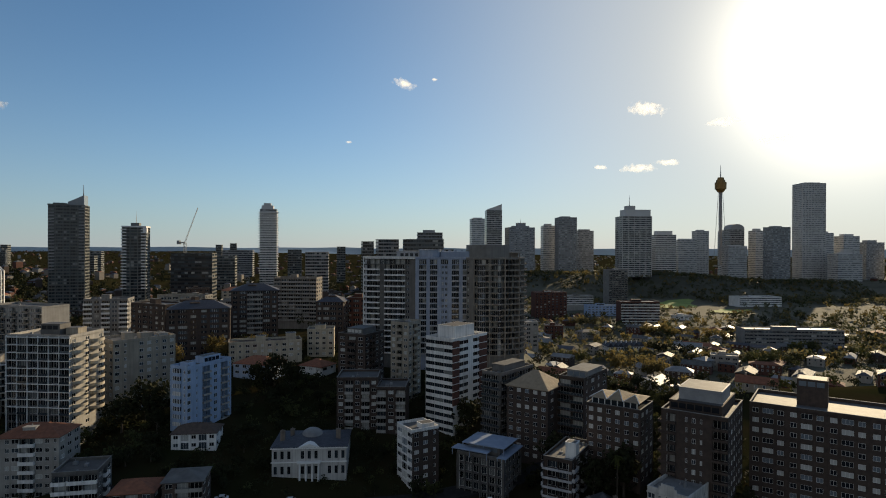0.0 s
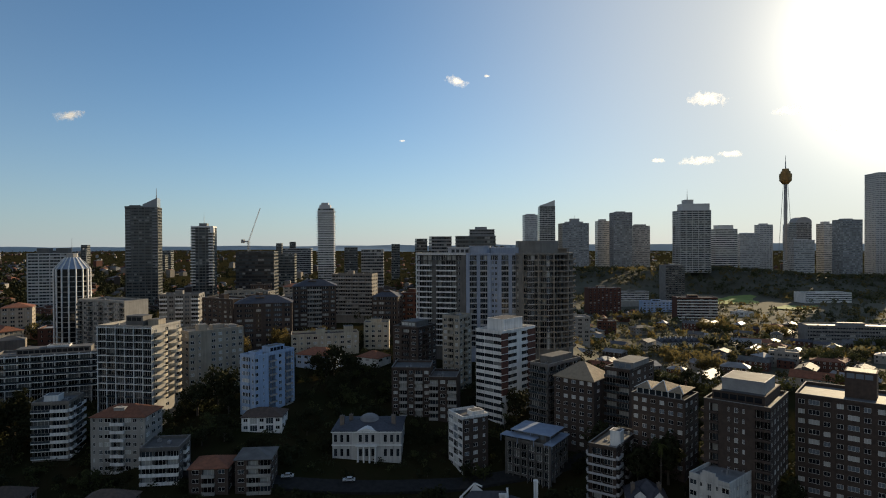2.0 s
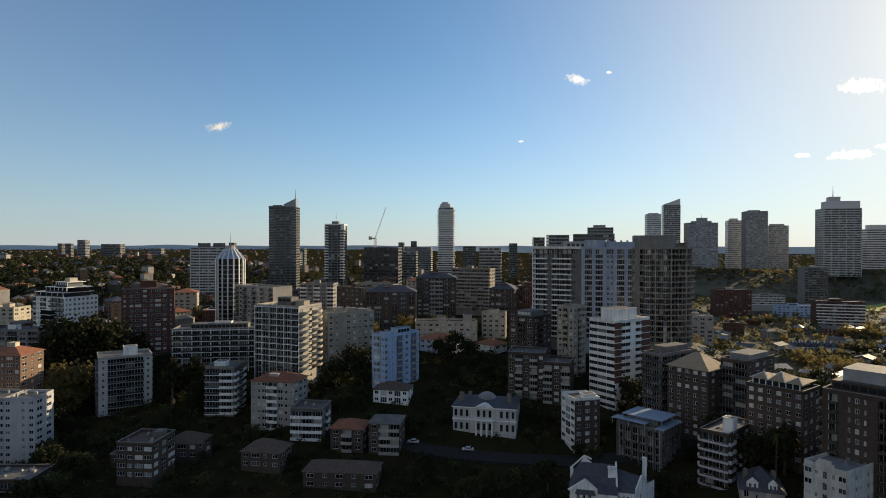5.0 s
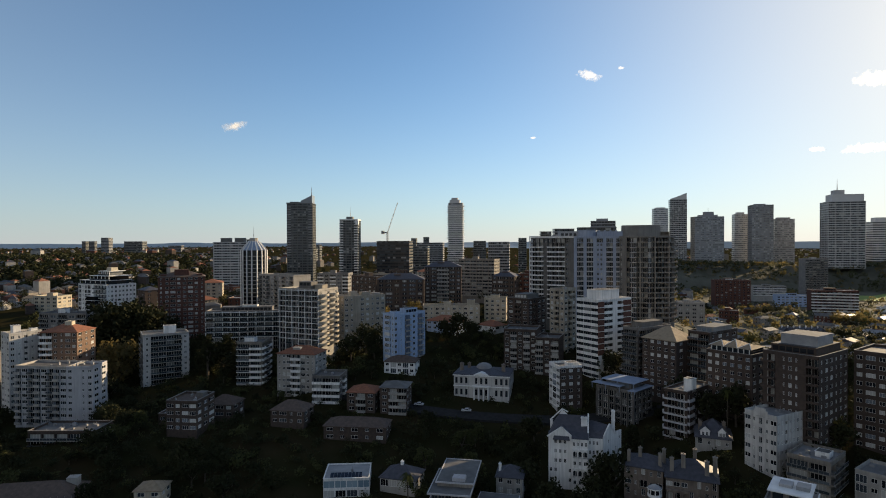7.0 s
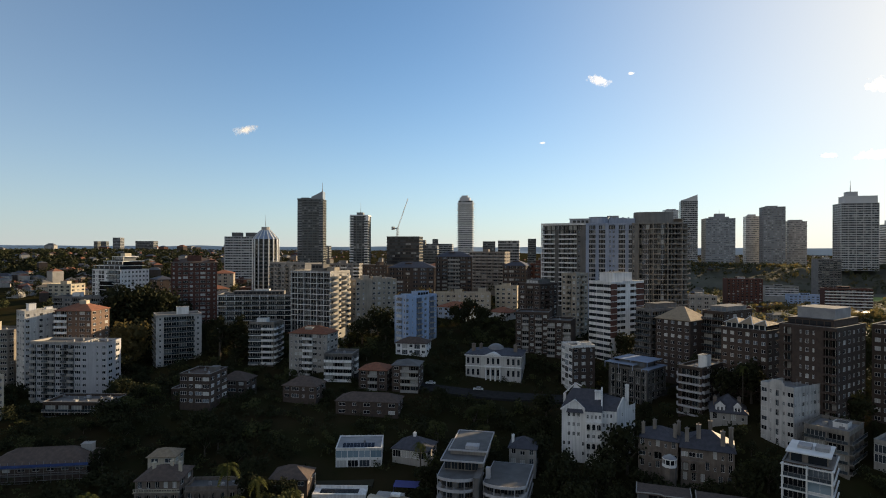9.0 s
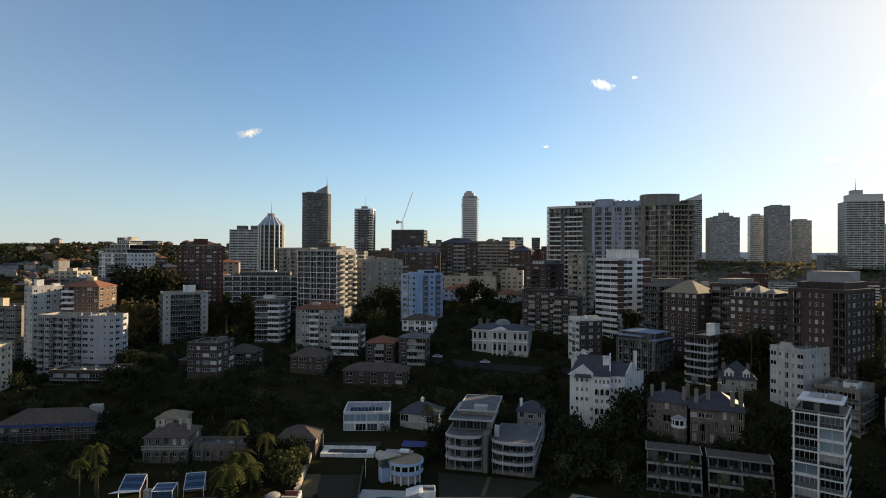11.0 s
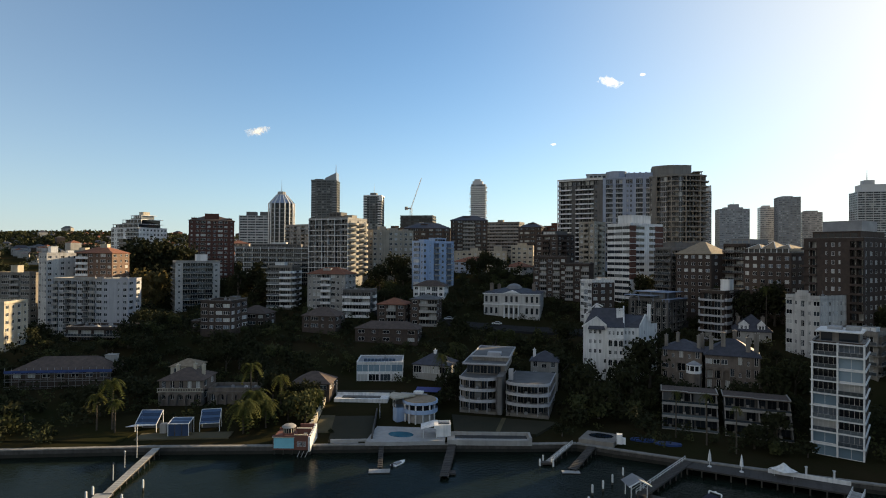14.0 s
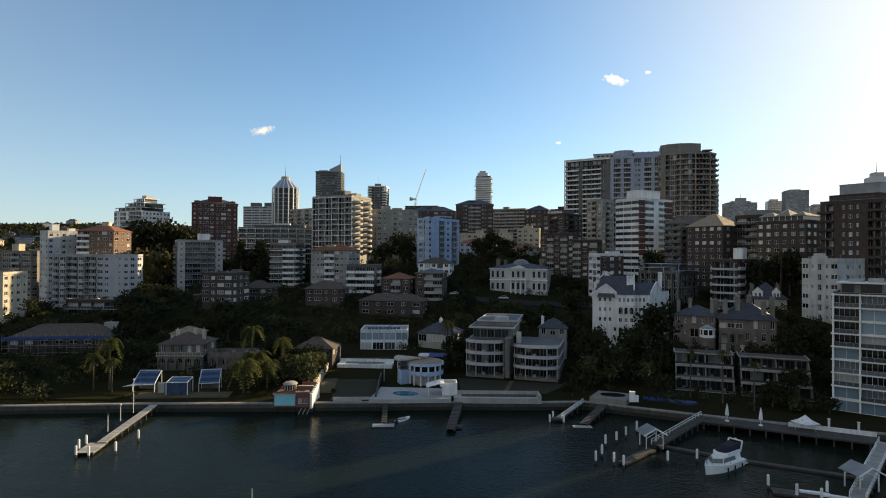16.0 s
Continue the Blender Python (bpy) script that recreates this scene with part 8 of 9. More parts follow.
def small_house(x, y, yaw, w, d, h, pitch, wall, roof, label, group, gable=False):
    g = min(ground_height(x, y), ground_height(x + w * 0.7, y + d * 0.7)) - 0.8
    t = thing("house", pose(x, y, g, 0, 0, yaw), label, "house", group)
    FOOT.append((t.matrix_basis.inverted(), w, d))
    s = Shell()
    s.box(0, 0, 0, w, d, h)
    for k in range(max(1, int((h - 0.6) / 3.0))):
        z = h - 3.0 * k - 2.1
        for i in range(max(2, int(w / 3.2))):
            a = w * (i + 0.5) / max(2, int(w / 3.2))
            s.box(a - 0.65, -0.03, z - 0.1, a + 0.65, 0.0, z + 1.5, 2)
            s.box(a - 0.52, -0.05, z, a + 0.52, 0.0, z + 1.4, 1)
        for i in range(max(1, int(d / 3.6))):
            a = d * (i + 0.5) / max(1, int(d / 3.6))
            for q, e in ((-0.05, 0.0), (w, w + 0.05)):
                s.box(q, a - 0.5, z, e, a + 0.5, z + 1.4, 1)
    s.box(w * 0.2, d * 0.6, h, w * 0.2 + 0.8, d * 0.6 + 0.8, h + pitch + 0.9)
    part("body", s, (wall, GLASS_ISLAND, TRIM), t)
    hip_roof(t, w, d, h, pitch, roof, 0.4, gable)
    if gable:
        s = Shell()
        if w >= d:
            for q in (0.02, w - 0.02):
                s.poly([(q, 0, h), (q, d, h), (q, d / 2, h + pitch * 0.93)])
        else:
            for q in (0.02, d - 0.02):
                s.poly([(0, q, h), (w, q, h), (w / 2, q, h + pitch * 0.93)])
        part("gable_wall", s, wall, t)


count = 0
while count < 52:
    x, y = rng.uniform(-900, -200), rng.uniform(290, 900)
    w, d, yaw = rng.uniform(8, 16), rng.uniform(7, 11), rng.uniform(-35, 35)
    if x > -0.42 * y - 20 or not clear_box(x, y, w, d, yaw, 1.0):
        continue
    wall = rng.choice((PALE, CREAM, BROWN, BRICK, BEIGE, BRICK))
    roof = rng.choice((TERRA, SLATE, SLATE, ROOFING, TAN_TILE))
    small_house(x, y, yaw, w, d, rng.uniform(4.5, 8.5), rng.uniform(2, 3.4), wall, roof, "suburban terrace house with pitched roof among trees", "suburban houses", rng.random() < 0.4)
    count += 1
count = 0
while count < 95:
    y = rng.uniform(262, 640)
    x = rng.uniform(0.16 * y + 22, 0.85 * y)
    w, d, yaw = rng.uniform(8, 24), rng.uniform(7, 13), rng.choice((-38, -30, 48, 52, 20))
    if not clear_box(x, y, w, d, yaw, 1.0):
        continue
    wall = rng.choice((PALE, BRICK, BROWN, BEIGE, GREY))
    roof = rng.choice((LIGHT_ROOF, SLATE, LIGHT_ROOF, TERRA, ROOFING, SLATE))
    small_house(x, y, yaw, w, d, rng.uniform(4.5, 9), rng.uniform(1.6, 3), wall, roof, "valley terrace house with sunlit metal or slate roof", "valley houses", rng.random() < 0.6)
    count += 1
# larger buildings in the valley
for x, y, w, d, top, yaw, wall, bay, label in ((313, 898, 30, 22, 70, 6, GREY, "r", "grey residential tower with balconies in the valley"), (256, 694, 46, 20, 40, -4, BRICK, "b", "red brick flats with white balconies in the valley"),
                                               (168, 761, 42, 20, 46, 4, BRICK, "w", "red brick flats in the valley"), (140, 590, 18, 14, 26, -10, BRICK, "w", "small red brick house in the valley"), (245, 899, 44, 20, 30, 2, PALE, "b", "stepped pale terraces in the valley"),
                                               (252, 810, 46, 18, 24, 0, PALE_BLUE, "w", "pale blue-grey hall in the valley"), (323, 548, 90, 22, 27, -8, GREY, "B", "long blue-grey wharf building with roof parking"), (543, 936, 74, 30, 24, 4, WHITE, "B", "broad pale gallery building by the park"),
                                               (341, 735, 24, 12, 18, 0, WHITE, "w", "small white pavilion in the valley"), (238, 452, 20, 12, 21, -30, PALE, "w", "white terrace building in the valley"), (86, 476, 22, 16, 44, 4, PALE, "w", "pale block beside the ridge")):
    building("apartment_block" if top > 35 else "hall", label, x, y, yaw, w, d, top, bay * max(4, int(w / 5)), "w" * 4, wall=wall, slab=WHITE if bay == "b" else PALE, fh=3.3, most=18 if top > 35 else 4, roof_mat=LIGHT_ROOF, clutter=5, boxes=((w * 0.3, 4, w * 0.25, 6, 3, wall),), category="building", group="valley buildings", far=True)
# terrace row with white gable walls between its slate roofs
for k in range(7):
    small_house(176 + k * 4.8, 508 + k * 0.5, 4, 4.6, 12, 9.0, 3.2, WHITE, SLATE, "narrow terrace house with white party wall", "terrace row", True)

# the far suburbs, past counting
s = Shell()
for k in range(2700):
    y = 700 + 3300 * rng.random() ** 1.6
    x = rng.uniform(-1.5, 0.9) * y
    if k > 1700:
        y = rng.uniform(330, 1150)
        x = -rng.uniform(0.52, 1.35) * y - 40
    if not clear(x, y, 4) or (250 < x < 1000 and 700 < y < 1500) or abs(x) > 4300:
        continue
    g = ground_height(x, y) - 0.8
    w, d, h, p = rng.uniform(6, 16), rng.uniform(6, 11), rng.uniform(3.5, 7.5) + (9 if rng.random() < 0.04 else 0), rng.uniform(1.2, 3.2)
    m = pose(x, y, g, 0, 0, rng.uniform(-40, 40))
    q = [(m @ Vector(c)).to_tuple() for c in ((0, 0, 0), (w, 0, 0), (w, d, 0), (0, d, 0), (0, 0, h), (w, 0, h), (w, d, h), (0, d, h), (d / 2 if w > d else w / 2, d / 2, h + p), (w - d / 2 if w > d else w / 2, d / 2, h + p))]
    mm_, rr_ = rng.randrange(4), 4 + rng.randrange(4)
    for f in ((0, 1, 5, 4), (1, 2, 6, 5), (2, 3, 7, 6), (3, 0, 4, 7)):
        s.poly([q[i] for i in f], mm_)
    for f in ((4, 5, 9, 8), (5, 6, 9), (6, 7, 8, 9), (7, 4, 8)):
        s.poly([q[i] for i in f], rr_)
solid("far_houses", s, (PALE, BROWN, BRICK, WORN, SLATE, TERRA, ROOFING, SLATE), "far suburb of small pitched-roof houses", "houses", kind="stuff")


# ---- trees ----
def foliage(name, a, b, through_=0.35):
    m = bpy.data.materials.new(name)
    m.use_nodes = True
    n, l = m.node_tree.nodes, m.node_tree.links
    p, out = n["Principled BSDF"], n["Material Output"]
    p.inputs["Roughness"].default_value = 0.85
    p.inputs["Specular IOR Level"].default_value = 0.12
    geo, info = n.new("ShaderNodeNewGeometry"), n.new("ShaderNodeObjectInfo")
    mix = n.new("ShaderNodeMix")
    mix.data_type = 'RGBA'
    mix.inputs[6].default_value, mix.inputs[7].default_value = (*a, 1), (*b, 1)
    half = n.new("ShaderNodeMath")
    half.operation = 'ADD'
    l.new(geo.outputs["Random Per Island"], half.inputs[0])
    l.new(info.outputs["Random"], half.inputs[1])
    sc = n.new("ShaderNodeMath")
    sc.operation = 'MULTIPLY'
    l.new(half.outputs[0], sc.inputs[0])
    sc.inputs[1].default_value = 0.5
    l.new(sc.outputs[0], mix.inputs[0])
    l.new(mix.outputs[2], p.inputs["Base Color"])
    tr = n.new("ShaderNodeBsdfTranslucent")
    l.new(mix.outputs[2], tr.inputs["Color"])
    ms = n.new("ShaderNodeMixShader")
    ms.inputs[0].default_value = through_
    l.new(p.outputs[0], ms.inputs[1])
    l.new(tr.outputs[0], ms.inputs[2])
    l.new(ms.outputs[0], out.inputs["Surface"])
    return m


# base colour lowered to include the self-shading of dense crowns
LEAF = foliage("self_shaded_leaves", (0.020, 0.022, 0.010), (0.037, 0.039, 0.017), 0.15)
OLIVE = foliage("olive_leaves", (0.042, 0.047, 0.019), (0.078, 0.081, 0.032), 0.25)
AUTUMN = foliage("autumn_leaves", (0.12, 0.095, 0.04), (0.20, 0.155, 0.062), 0.55)
# leaf colour raised to stand in for the haze over the far woods
HAZE_LEAF = foliage("haze_paled_leaves", (0.10, 0.10, 0.065), (0.14, 0.135, 0.085), 0.55)
FROND = foliage("palm_fronds", (0.035, 0.05, 0.014), (0.10, 0.10, 0.03), 0.4)
BARK = surface("bark", (0.10, 0.08, 0.06), (0.06, 0.05, 0.04), 1.5, 0.95, 0.4, 0.1)


def leaf(v, f, c, r, rnd, size):
    """One bent leaf cluster: two triangles at a slant."""
    n = Vector((rnd.gauss(0, 1), rnd.gauss(0, 1), rnd.gauss(0, 1) + 0.4)).normalized()
    u = n.orthogonal().normalized() * size * rnd.uniform(0.6, 1.2)
    w = n.cross(u).normalized() * size * rnd.uniform(0.5, 1.1)
    k = len(v)
    v += [tuple(c - u * 0.5), tuple(c + w * 0.5 + n * size * 0.15), tuple(c + u * 0.5), tuple(c - w * 0.5 - n * size * 0.1)]
    f.append((k, k + 1, k + 2, k + 3))


def crown_mesh(seed, h, spread, lobes, leaves, size, mat, cone=False):
    rnd = random.Random(seed)
    v, f = [], []
    spots = []
    for k in range(lobes):
        a, q = rnd.uniform(0, 6.28), rnd.uniform(0.1, 1.0) ** 0.5
        z = rnd.uniform(0.42, 0.9) * h
        taper = (1 - (z / h - 0.35)) if cone else math.sqrt(max(0.1, 1 - ((z / h - 0.6) / 0.42) ** 2))
        spots.append((Vector((math.cos(a) * q * spread * 0.72 * taper, math.sin(a) * q * spread * 0.72 * taper, z)), spread * rnd.uniform(0.26, 0.48) * (0.6 if cone else 1)))
    for k in range(leaves):
        c, r = spots[rnd.randrange(lobes)]
        d = Vector((rnd.gauss(0, 1), rnd.gauss(0, 1), rnd.gauss(0, 0.8))).normalized()
        leaf(v, f, c + d * r * rnd.uniform(0.55, 1.08), r, rnd, size)
    me = bpy.data.meshes.new("crown")
    me.from_pydata(v, [], f)
    me.materials.append(mat)
    return me, spots


def trunk_mesh(seed, h, spots):
    s = Shell()
    rnd = random.Random(seed)
    lean = (rnd.uniform(-0.4, 0.4), rnd.uniform(-0.4, 0.4))
    r = 0.028 * h + 0.06
    s.ring(0, 0, -0.6, r * 1.4, 0.3, r, 8, cap=False)
    s.ring(0, 0, 0.3, r, h * 0.42, r * 0.7, 8)
    for c, _ in spots[:7]:
        s.bar((lean[0] * 0.2, lean[1] * 0.2, h * rnd.uniform(0.25, 0.4)), tuple(c), r * 0.55)
    return s.mesh("tree", (BARK,))


TREES = {}
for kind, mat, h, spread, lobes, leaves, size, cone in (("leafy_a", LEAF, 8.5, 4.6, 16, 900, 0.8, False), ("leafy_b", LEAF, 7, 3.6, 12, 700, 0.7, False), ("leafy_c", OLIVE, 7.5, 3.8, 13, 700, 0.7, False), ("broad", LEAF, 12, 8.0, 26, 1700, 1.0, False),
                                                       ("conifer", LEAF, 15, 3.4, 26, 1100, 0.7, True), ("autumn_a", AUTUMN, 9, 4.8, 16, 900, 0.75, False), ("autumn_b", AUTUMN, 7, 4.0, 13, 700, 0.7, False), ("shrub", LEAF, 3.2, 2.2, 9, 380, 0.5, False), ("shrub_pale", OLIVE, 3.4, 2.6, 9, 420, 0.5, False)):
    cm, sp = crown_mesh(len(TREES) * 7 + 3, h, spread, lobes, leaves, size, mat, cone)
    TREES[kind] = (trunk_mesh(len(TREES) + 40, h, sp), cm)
TREE_LABEL = {"leafy_a": "dense dark green garden tree", "leafy_b": "small dark green garden tree", "leafy_c": "olive green street tree", "broad": "broad dark fig tree with a spreading crown", "conifer": "tall dark conifer with a narrow crown",
              "autumn_a": "golden brown autumn plane tree", "autumn_b": "golden brown autumn street tree", "shrub": "rounded dark garden shrub", "shrub_pale": "rounded olive garden shrub"}


def tree(kind, x, y, scale, sink=0.0, z=None):
    g = ground_height(x, y) - sink if z is None else z
    t = new("shrub" if "shrub" in kind else "tree", TREES[kind][0])
    t.matrix_basis = pose(x, y, g, 0, 0, rng.uniform(0, 360)) @ Matrix.Diagonal((scale, scale, scale * rng.uniform(0.85, 1.15), 1))
    tagged(t, TREE_LABEL[kind], "shrub" if "shrub" in kind else "tree", "garden trees" if kind[:3] != "aut" else "autumn trees")
    part("crown", TREES[kind][1], None, t)


OPEN_GROUND = ((-80, 66, -46, 132), (-52, 78, -28, 100), (-36, 84, -2, 114), (-125, 55, -82, 80), (2, 90, 16, 106), (28, 80, 75, 97), (-115, 192, 80, 206))


def in_open(x, y):
    return any(a < x < c and b < y < d for a, b, c, d in OPEN_GROUND)


count = 0
while count < 200:
    x, y = rng.uniform(-290, 130), rng.uniform(55, 330)
    if y < shore(x) + 9 or in_open(x, y) or not clear(x, y, 2.2, 9.0):
        continue
    k = rng.choice(("leafy_a", "leafy_a", "leafy_b", "leafy_b", "leafy_c", "leafy_a", "leafy_a"))
    tree(k, x, y, rng.uniform(0.8, 1.35) if clear(x, y, 3, 26) else rng.uniform(0.4, 0.6))
    count += 1


def canopy_of(name, label, spots, leaves):
    """Crowns that run together; spots are x, y, height, spread and colour number."""
    v, f, mats = [], [], []
    for x, y, h, r, c in spots:
        g = ground_height(x, y)
        lobes = [(Vector((x + rng.uniform(-0.6, 0.6) * r, y + rng.uniform(-0.6, 0.6) * r, g + h * rng.uniform(0.4, 0.85))), r * rng.uniform(0.35, 0.6)) for _ in range(7)]
        for q in range(leaves):
            p, k = lobes[rng.randrange(7)]
            d = Vector((rng.gauss(0, 1), rng.gauss(0, 1), rng.gauss(0, 0.8))).normalized() * k * rng.uniform(0.5, 1.05)
            leaf(v, f, p + d, k, rng, 0.22 * r + 0.25)
            mats.append(c)
    me = bpy.data.meshes.new(name)
    me.from_pydata(v, [], f)
    for m in (LEAF, AUTUMN, OLIVE):
        me.materials.append(m)
    me.polygons.foreach_set("material_index", mats)
    return tagged(new(name, me), label, "trees", kind="stuff")


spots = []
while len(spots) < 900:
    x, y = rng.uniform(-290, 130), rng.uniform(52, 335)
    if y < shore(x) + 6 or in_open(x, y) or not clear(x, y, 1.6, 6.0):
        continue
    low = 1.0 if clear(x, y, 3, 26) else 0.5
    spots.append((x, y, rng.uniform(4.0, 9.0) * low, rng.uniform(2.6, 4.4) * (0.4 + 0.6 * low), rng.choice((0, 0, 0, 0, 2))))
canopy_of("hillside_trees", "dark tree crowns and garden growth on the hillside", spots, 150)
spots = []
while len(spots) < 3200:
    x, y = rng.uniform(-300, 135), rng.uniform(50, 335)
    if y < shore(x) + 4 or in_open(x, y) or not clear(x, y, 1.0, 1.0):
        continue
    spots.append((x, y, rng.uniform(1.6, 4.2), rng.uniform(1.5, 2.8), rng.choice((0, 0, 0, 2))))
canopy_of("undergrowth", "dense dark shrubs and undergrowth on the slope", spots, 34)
spots = []
while len(spots) < 190:
    x, y = rng.uniform(-460, 60), rng.uniform(325, 680)
    if clear(x, y, 2.0, 2.0) and x < 0.09 * y + 20:
        spots.append((x, y, rng.uniform(7, 13), rng.uniform(3, 5.5), rng.choice((0, 0, 0, 2, 1))))
while len(spots) < 430:
    y = rng.uniform(258, 780)
    x = rng.uniform(0.13 * y + 18, 0.9 * y)
    if clear(x, y, 1.5, 0.5):
        spots.append((x, y, rng.uniform(6, 11), rng.uniform(3, 5.5), rng.choice((1, 0, 0, 0, 2))))
while len(spots) < 500:
    x, y = rng.uniform(-640, -300), rng.uniform(250, 520)
    if x < -0.95 * y - 40 and clear(x, y, 2.0, 1.0):
        spots.append((x, y, rng.uniform(6, 12), rng.uniform(3.5, 6), rng.choice((0, 0, 0, 2))))
while len(spots) < 640:
    x, y = rng.uniform(-900, -200), rng.uniform(180, 800)
    if x < -0.5 * y - 60 and y > shore(x) + 30 and clear(x, y, 2.0, 1.0):
        spots.append((x, y, rng.uniform(6, 12), rng.uniform(3.5, 6), rng.choice((0, 0, 0, 2))))
for x0, y0, x1, y1, n, c in ((186, 716, 232, 694, 12, 1), (254, 623, 320, 578, 26, 1), (165, 468, 196, 417, 22, 1), (265, 456, 300, 458, 14, 2), (350, 512, 380, 520, 8, 2), (212, 518, 242, 502, 14, 0), (120, 700, 165, 730, 10, 0)):
    for k in range(n):
        q = rng.random()
        spots.append((x0 + (x1 - x0) * q + rng.uniform(-7, 7), y0 + (y1 - y0) * q + rng.uniform(-7, 7), rng.uniform(9, 14), rng.uniform(4.5, 6.5), c))
canopy_of("street_trees", "tree crowns between the blocks and houses", spots, 150)
# trees that stand out on the upper slope
for kind, x, y, sc in (("broad", -285, 276, 1.9), ("broad", -272, 268, 1.6), ("broad", -300, 270, 1.7), ("broad", -258, 280, 1.5), ("broad", -258, 257, 2.2), ("broad", -272, 256, 2.4), ("autumn_a", -246, 225, 2.5), ("autumn_b", -253, 229, 2.4), ("conifer", -176, 226, 1.7), ("conifer", -184, 220, 1.5), ("broad", -180, 228, 1.3), ("broad", -192, 230, 1.2), ("broad", -166, 222, 1.1), ("leafy_a", 70, 187, 1.6), ("leafy_a", 55, 209, 1.7), ("leafy_a", 99, 170, 1.5), ("leafy_a", 34, 214, 1.5), ("leafy_a", 60, 186, 1.4), ("leafy_a", 92, 160, 1.2), ("leafy_a", 26, 246, 1.6), ("leafy_a", -70, 290, 1.1), ("autumn_a", -120, 318, 1.3), ("autumn_a", -98, 330, 1.2), ("autumn_b", -134, 322, 1.5)):
    tree(kind, x, y, sc)
# trees round the houses
for kind, x, y, sc in (("shrub_pale", -70.6, 89, 1.7), ("shrub_pale", -72.6, 93.5, 2.1), ("shrub_pale", -75.6, 97.5, 2.0), ("shrub_pale", -77.5, 91.5, 1.7), ("shrub_pale", -80.5, 97, 1.6), ("shrub", -60, 84, 0.5), ("leafy_a", -85, 103, 0.9), ("leafy_a", -79, 105.5, 0.9), ("leafy_a", 2, 128, 1.3), ("leafy_a", 8, 120, 1.2), ("leafy_a", 14, 135, 1.3), ("leafy_a", 4, 142, 1.2), ("leafy_a", 20, 126, 1.0), ("leafy_a", -6, 152, 1.4), ("leafy_a", 18, 147, 1.5), ("leafy_a", 24, 152, 1.7), ("leafy_c", -128, 196, 1.0), ("leafy_c", -143, 236, 1.0), ("leafy_c", -118, 246, 1.0), ("shrub", -52, 110, 1.0), ("shrub_pale", -44, 124, 1.0), ("shrub", -1, 101, 1.2), ("leafy_a", 27, 137, 1.0), ("leafy_a", 33, 135, 1.1), ("leafy_b", 41, 134, 1.1), ("leafy_a", 48, 133, 1.0), ("leafy_a", 56, 134, 1.2)):
    tree(kind, x, y, sc)
# garden trees near the water
for kind, x, y, sc in (("leafy_b", 60, 128, 1.2), ("leafy_a", 64, 138, 1.1), ("leafy_b", 52, 108, 1.2), ("leafy_b", 46, 104, 1.0), ("shrub", 57, 101, 1.0)):
    tree(kind, x, y, sc)


# ---- palms ----
def palm_meshes(seed, h, fronds, reach, droop):
    rnd = random.Random(seed)
    s = Shell()
    for k in range(8):
        s.ring(0.05 * k * 0.3, 0, -0.4 + (h + 0.4) * k / 8, 0.26 - 0.012 * k, -0.4 + (h + 0.4) * (k + 1) / 8, 0.24 - 0.012 * k, 8)
    tr = s.mesh("palm", (BARK,))
    v, f = [], []
    for k in range(fronds):
        a, up = rnd.uniform(0, 6.28), rnd.uniform(-0.3, 1.1)
        dirn = Vector((math.cos(a), math.sin(a), 0))
        side = Vector((-dirn.y, dirn.x, 0))
        pts = []
        for i in range(7):
            q = i / 6
            pts.append(Vector((0.12, 0, h)) + dirn * reach * q * (1 - 0.25 * abs(up - 0.4)) + Vector((0, 0, reach * (up * q - droop * q * q))))
        for i in range(6):
            for sg in (-1, 1):
                for sub in (0.0, 0.5):
                    c = pts[i].lerp(pts[i + 1], sub)
                    e = pts[i].lerp(pts[i + 1], sub + 0.34)
                    ln = reach * 0.26 * (1 - 0.55 * i / 6) * rnd.uniform(0.8, 1.15)
                    tip = c + side * sg * ln + (pts[i + 1] - pts[i]).normalized() * ln * 0.5 + Vector((0, 0, -ln * 0.45))
                    n = len(v)
                    v += [tuple(c), tuple(e), tuple(tip)]
                    f.append((n, n + 1, n + 2))
    me = bpy.data.meshes.new("fronds")
    me.from_pydata(v, [], f)
    me.materials.append(FROND)
    return tr, me


PALMS = {"tall": palm_meshes(1, 11.5, 26, 3.4, 1.2), "date": palm_meshes(2, 6.5, 60, 4.4, 1.1), "slim": palm_meshes(3, 15, 20, 2.4, 1.2)}
for kind, x, y, sc, label in (("tall", -118.3, 70, 1.12, "tall palm with feathery drooping fronds"), ("tall", -121.5, 68, 0.82, "tall palm with feathery drooping fronds"), ("tall", -115, 67.5, 0.74, "tall palm with feathery drooping fronds"), ("tall", -93.8, 97.5, 1.15, "tall palm with feathery drooping fronds"),
                              ("date", -83, 78, 1.15, "stout date palm with a dense crown"), ("date", -80, 84, 1.0, "stout date palm with a dense crown"), ("date", -86, 88, 1.2, "stout date palm with a dense crown"), ("tall", -82.5, 96, 0.95, "tall palm with feathery drooping fronds"), ("date", -74.5, 101, 0.9, "stout date palm with a dense crown"),
                              ("tall", -43, 131, 1.05, "tall palm with feathery drooping fronds"), ("slim", 35, 104, 0.85, "slim tall palm beside the boardwalk"), ("slim", 41, 99, 0.75, "slim tall palm beside the boardwalk"), ("slim", 28, 108, 0.8, "slim tall palm beside the boardwalk"),
                              ("slim", 66, 182, 1.05, "slim tall palm between the flats"), ("slim", 20, 234, 0.7, "slim tall palm between the flats")):
    t = new("palm", PALMS[kind][0])
    t.matrix_basis = pose(x, y, ground_height(x, y), 0, 0, (x * 37) % 360) @ Matrix.Diagonal((sc, sc, sc, 1))
    tagged(t, label, "palm", "palms")
    part("fronds", PALMS[kind][1], None, t)

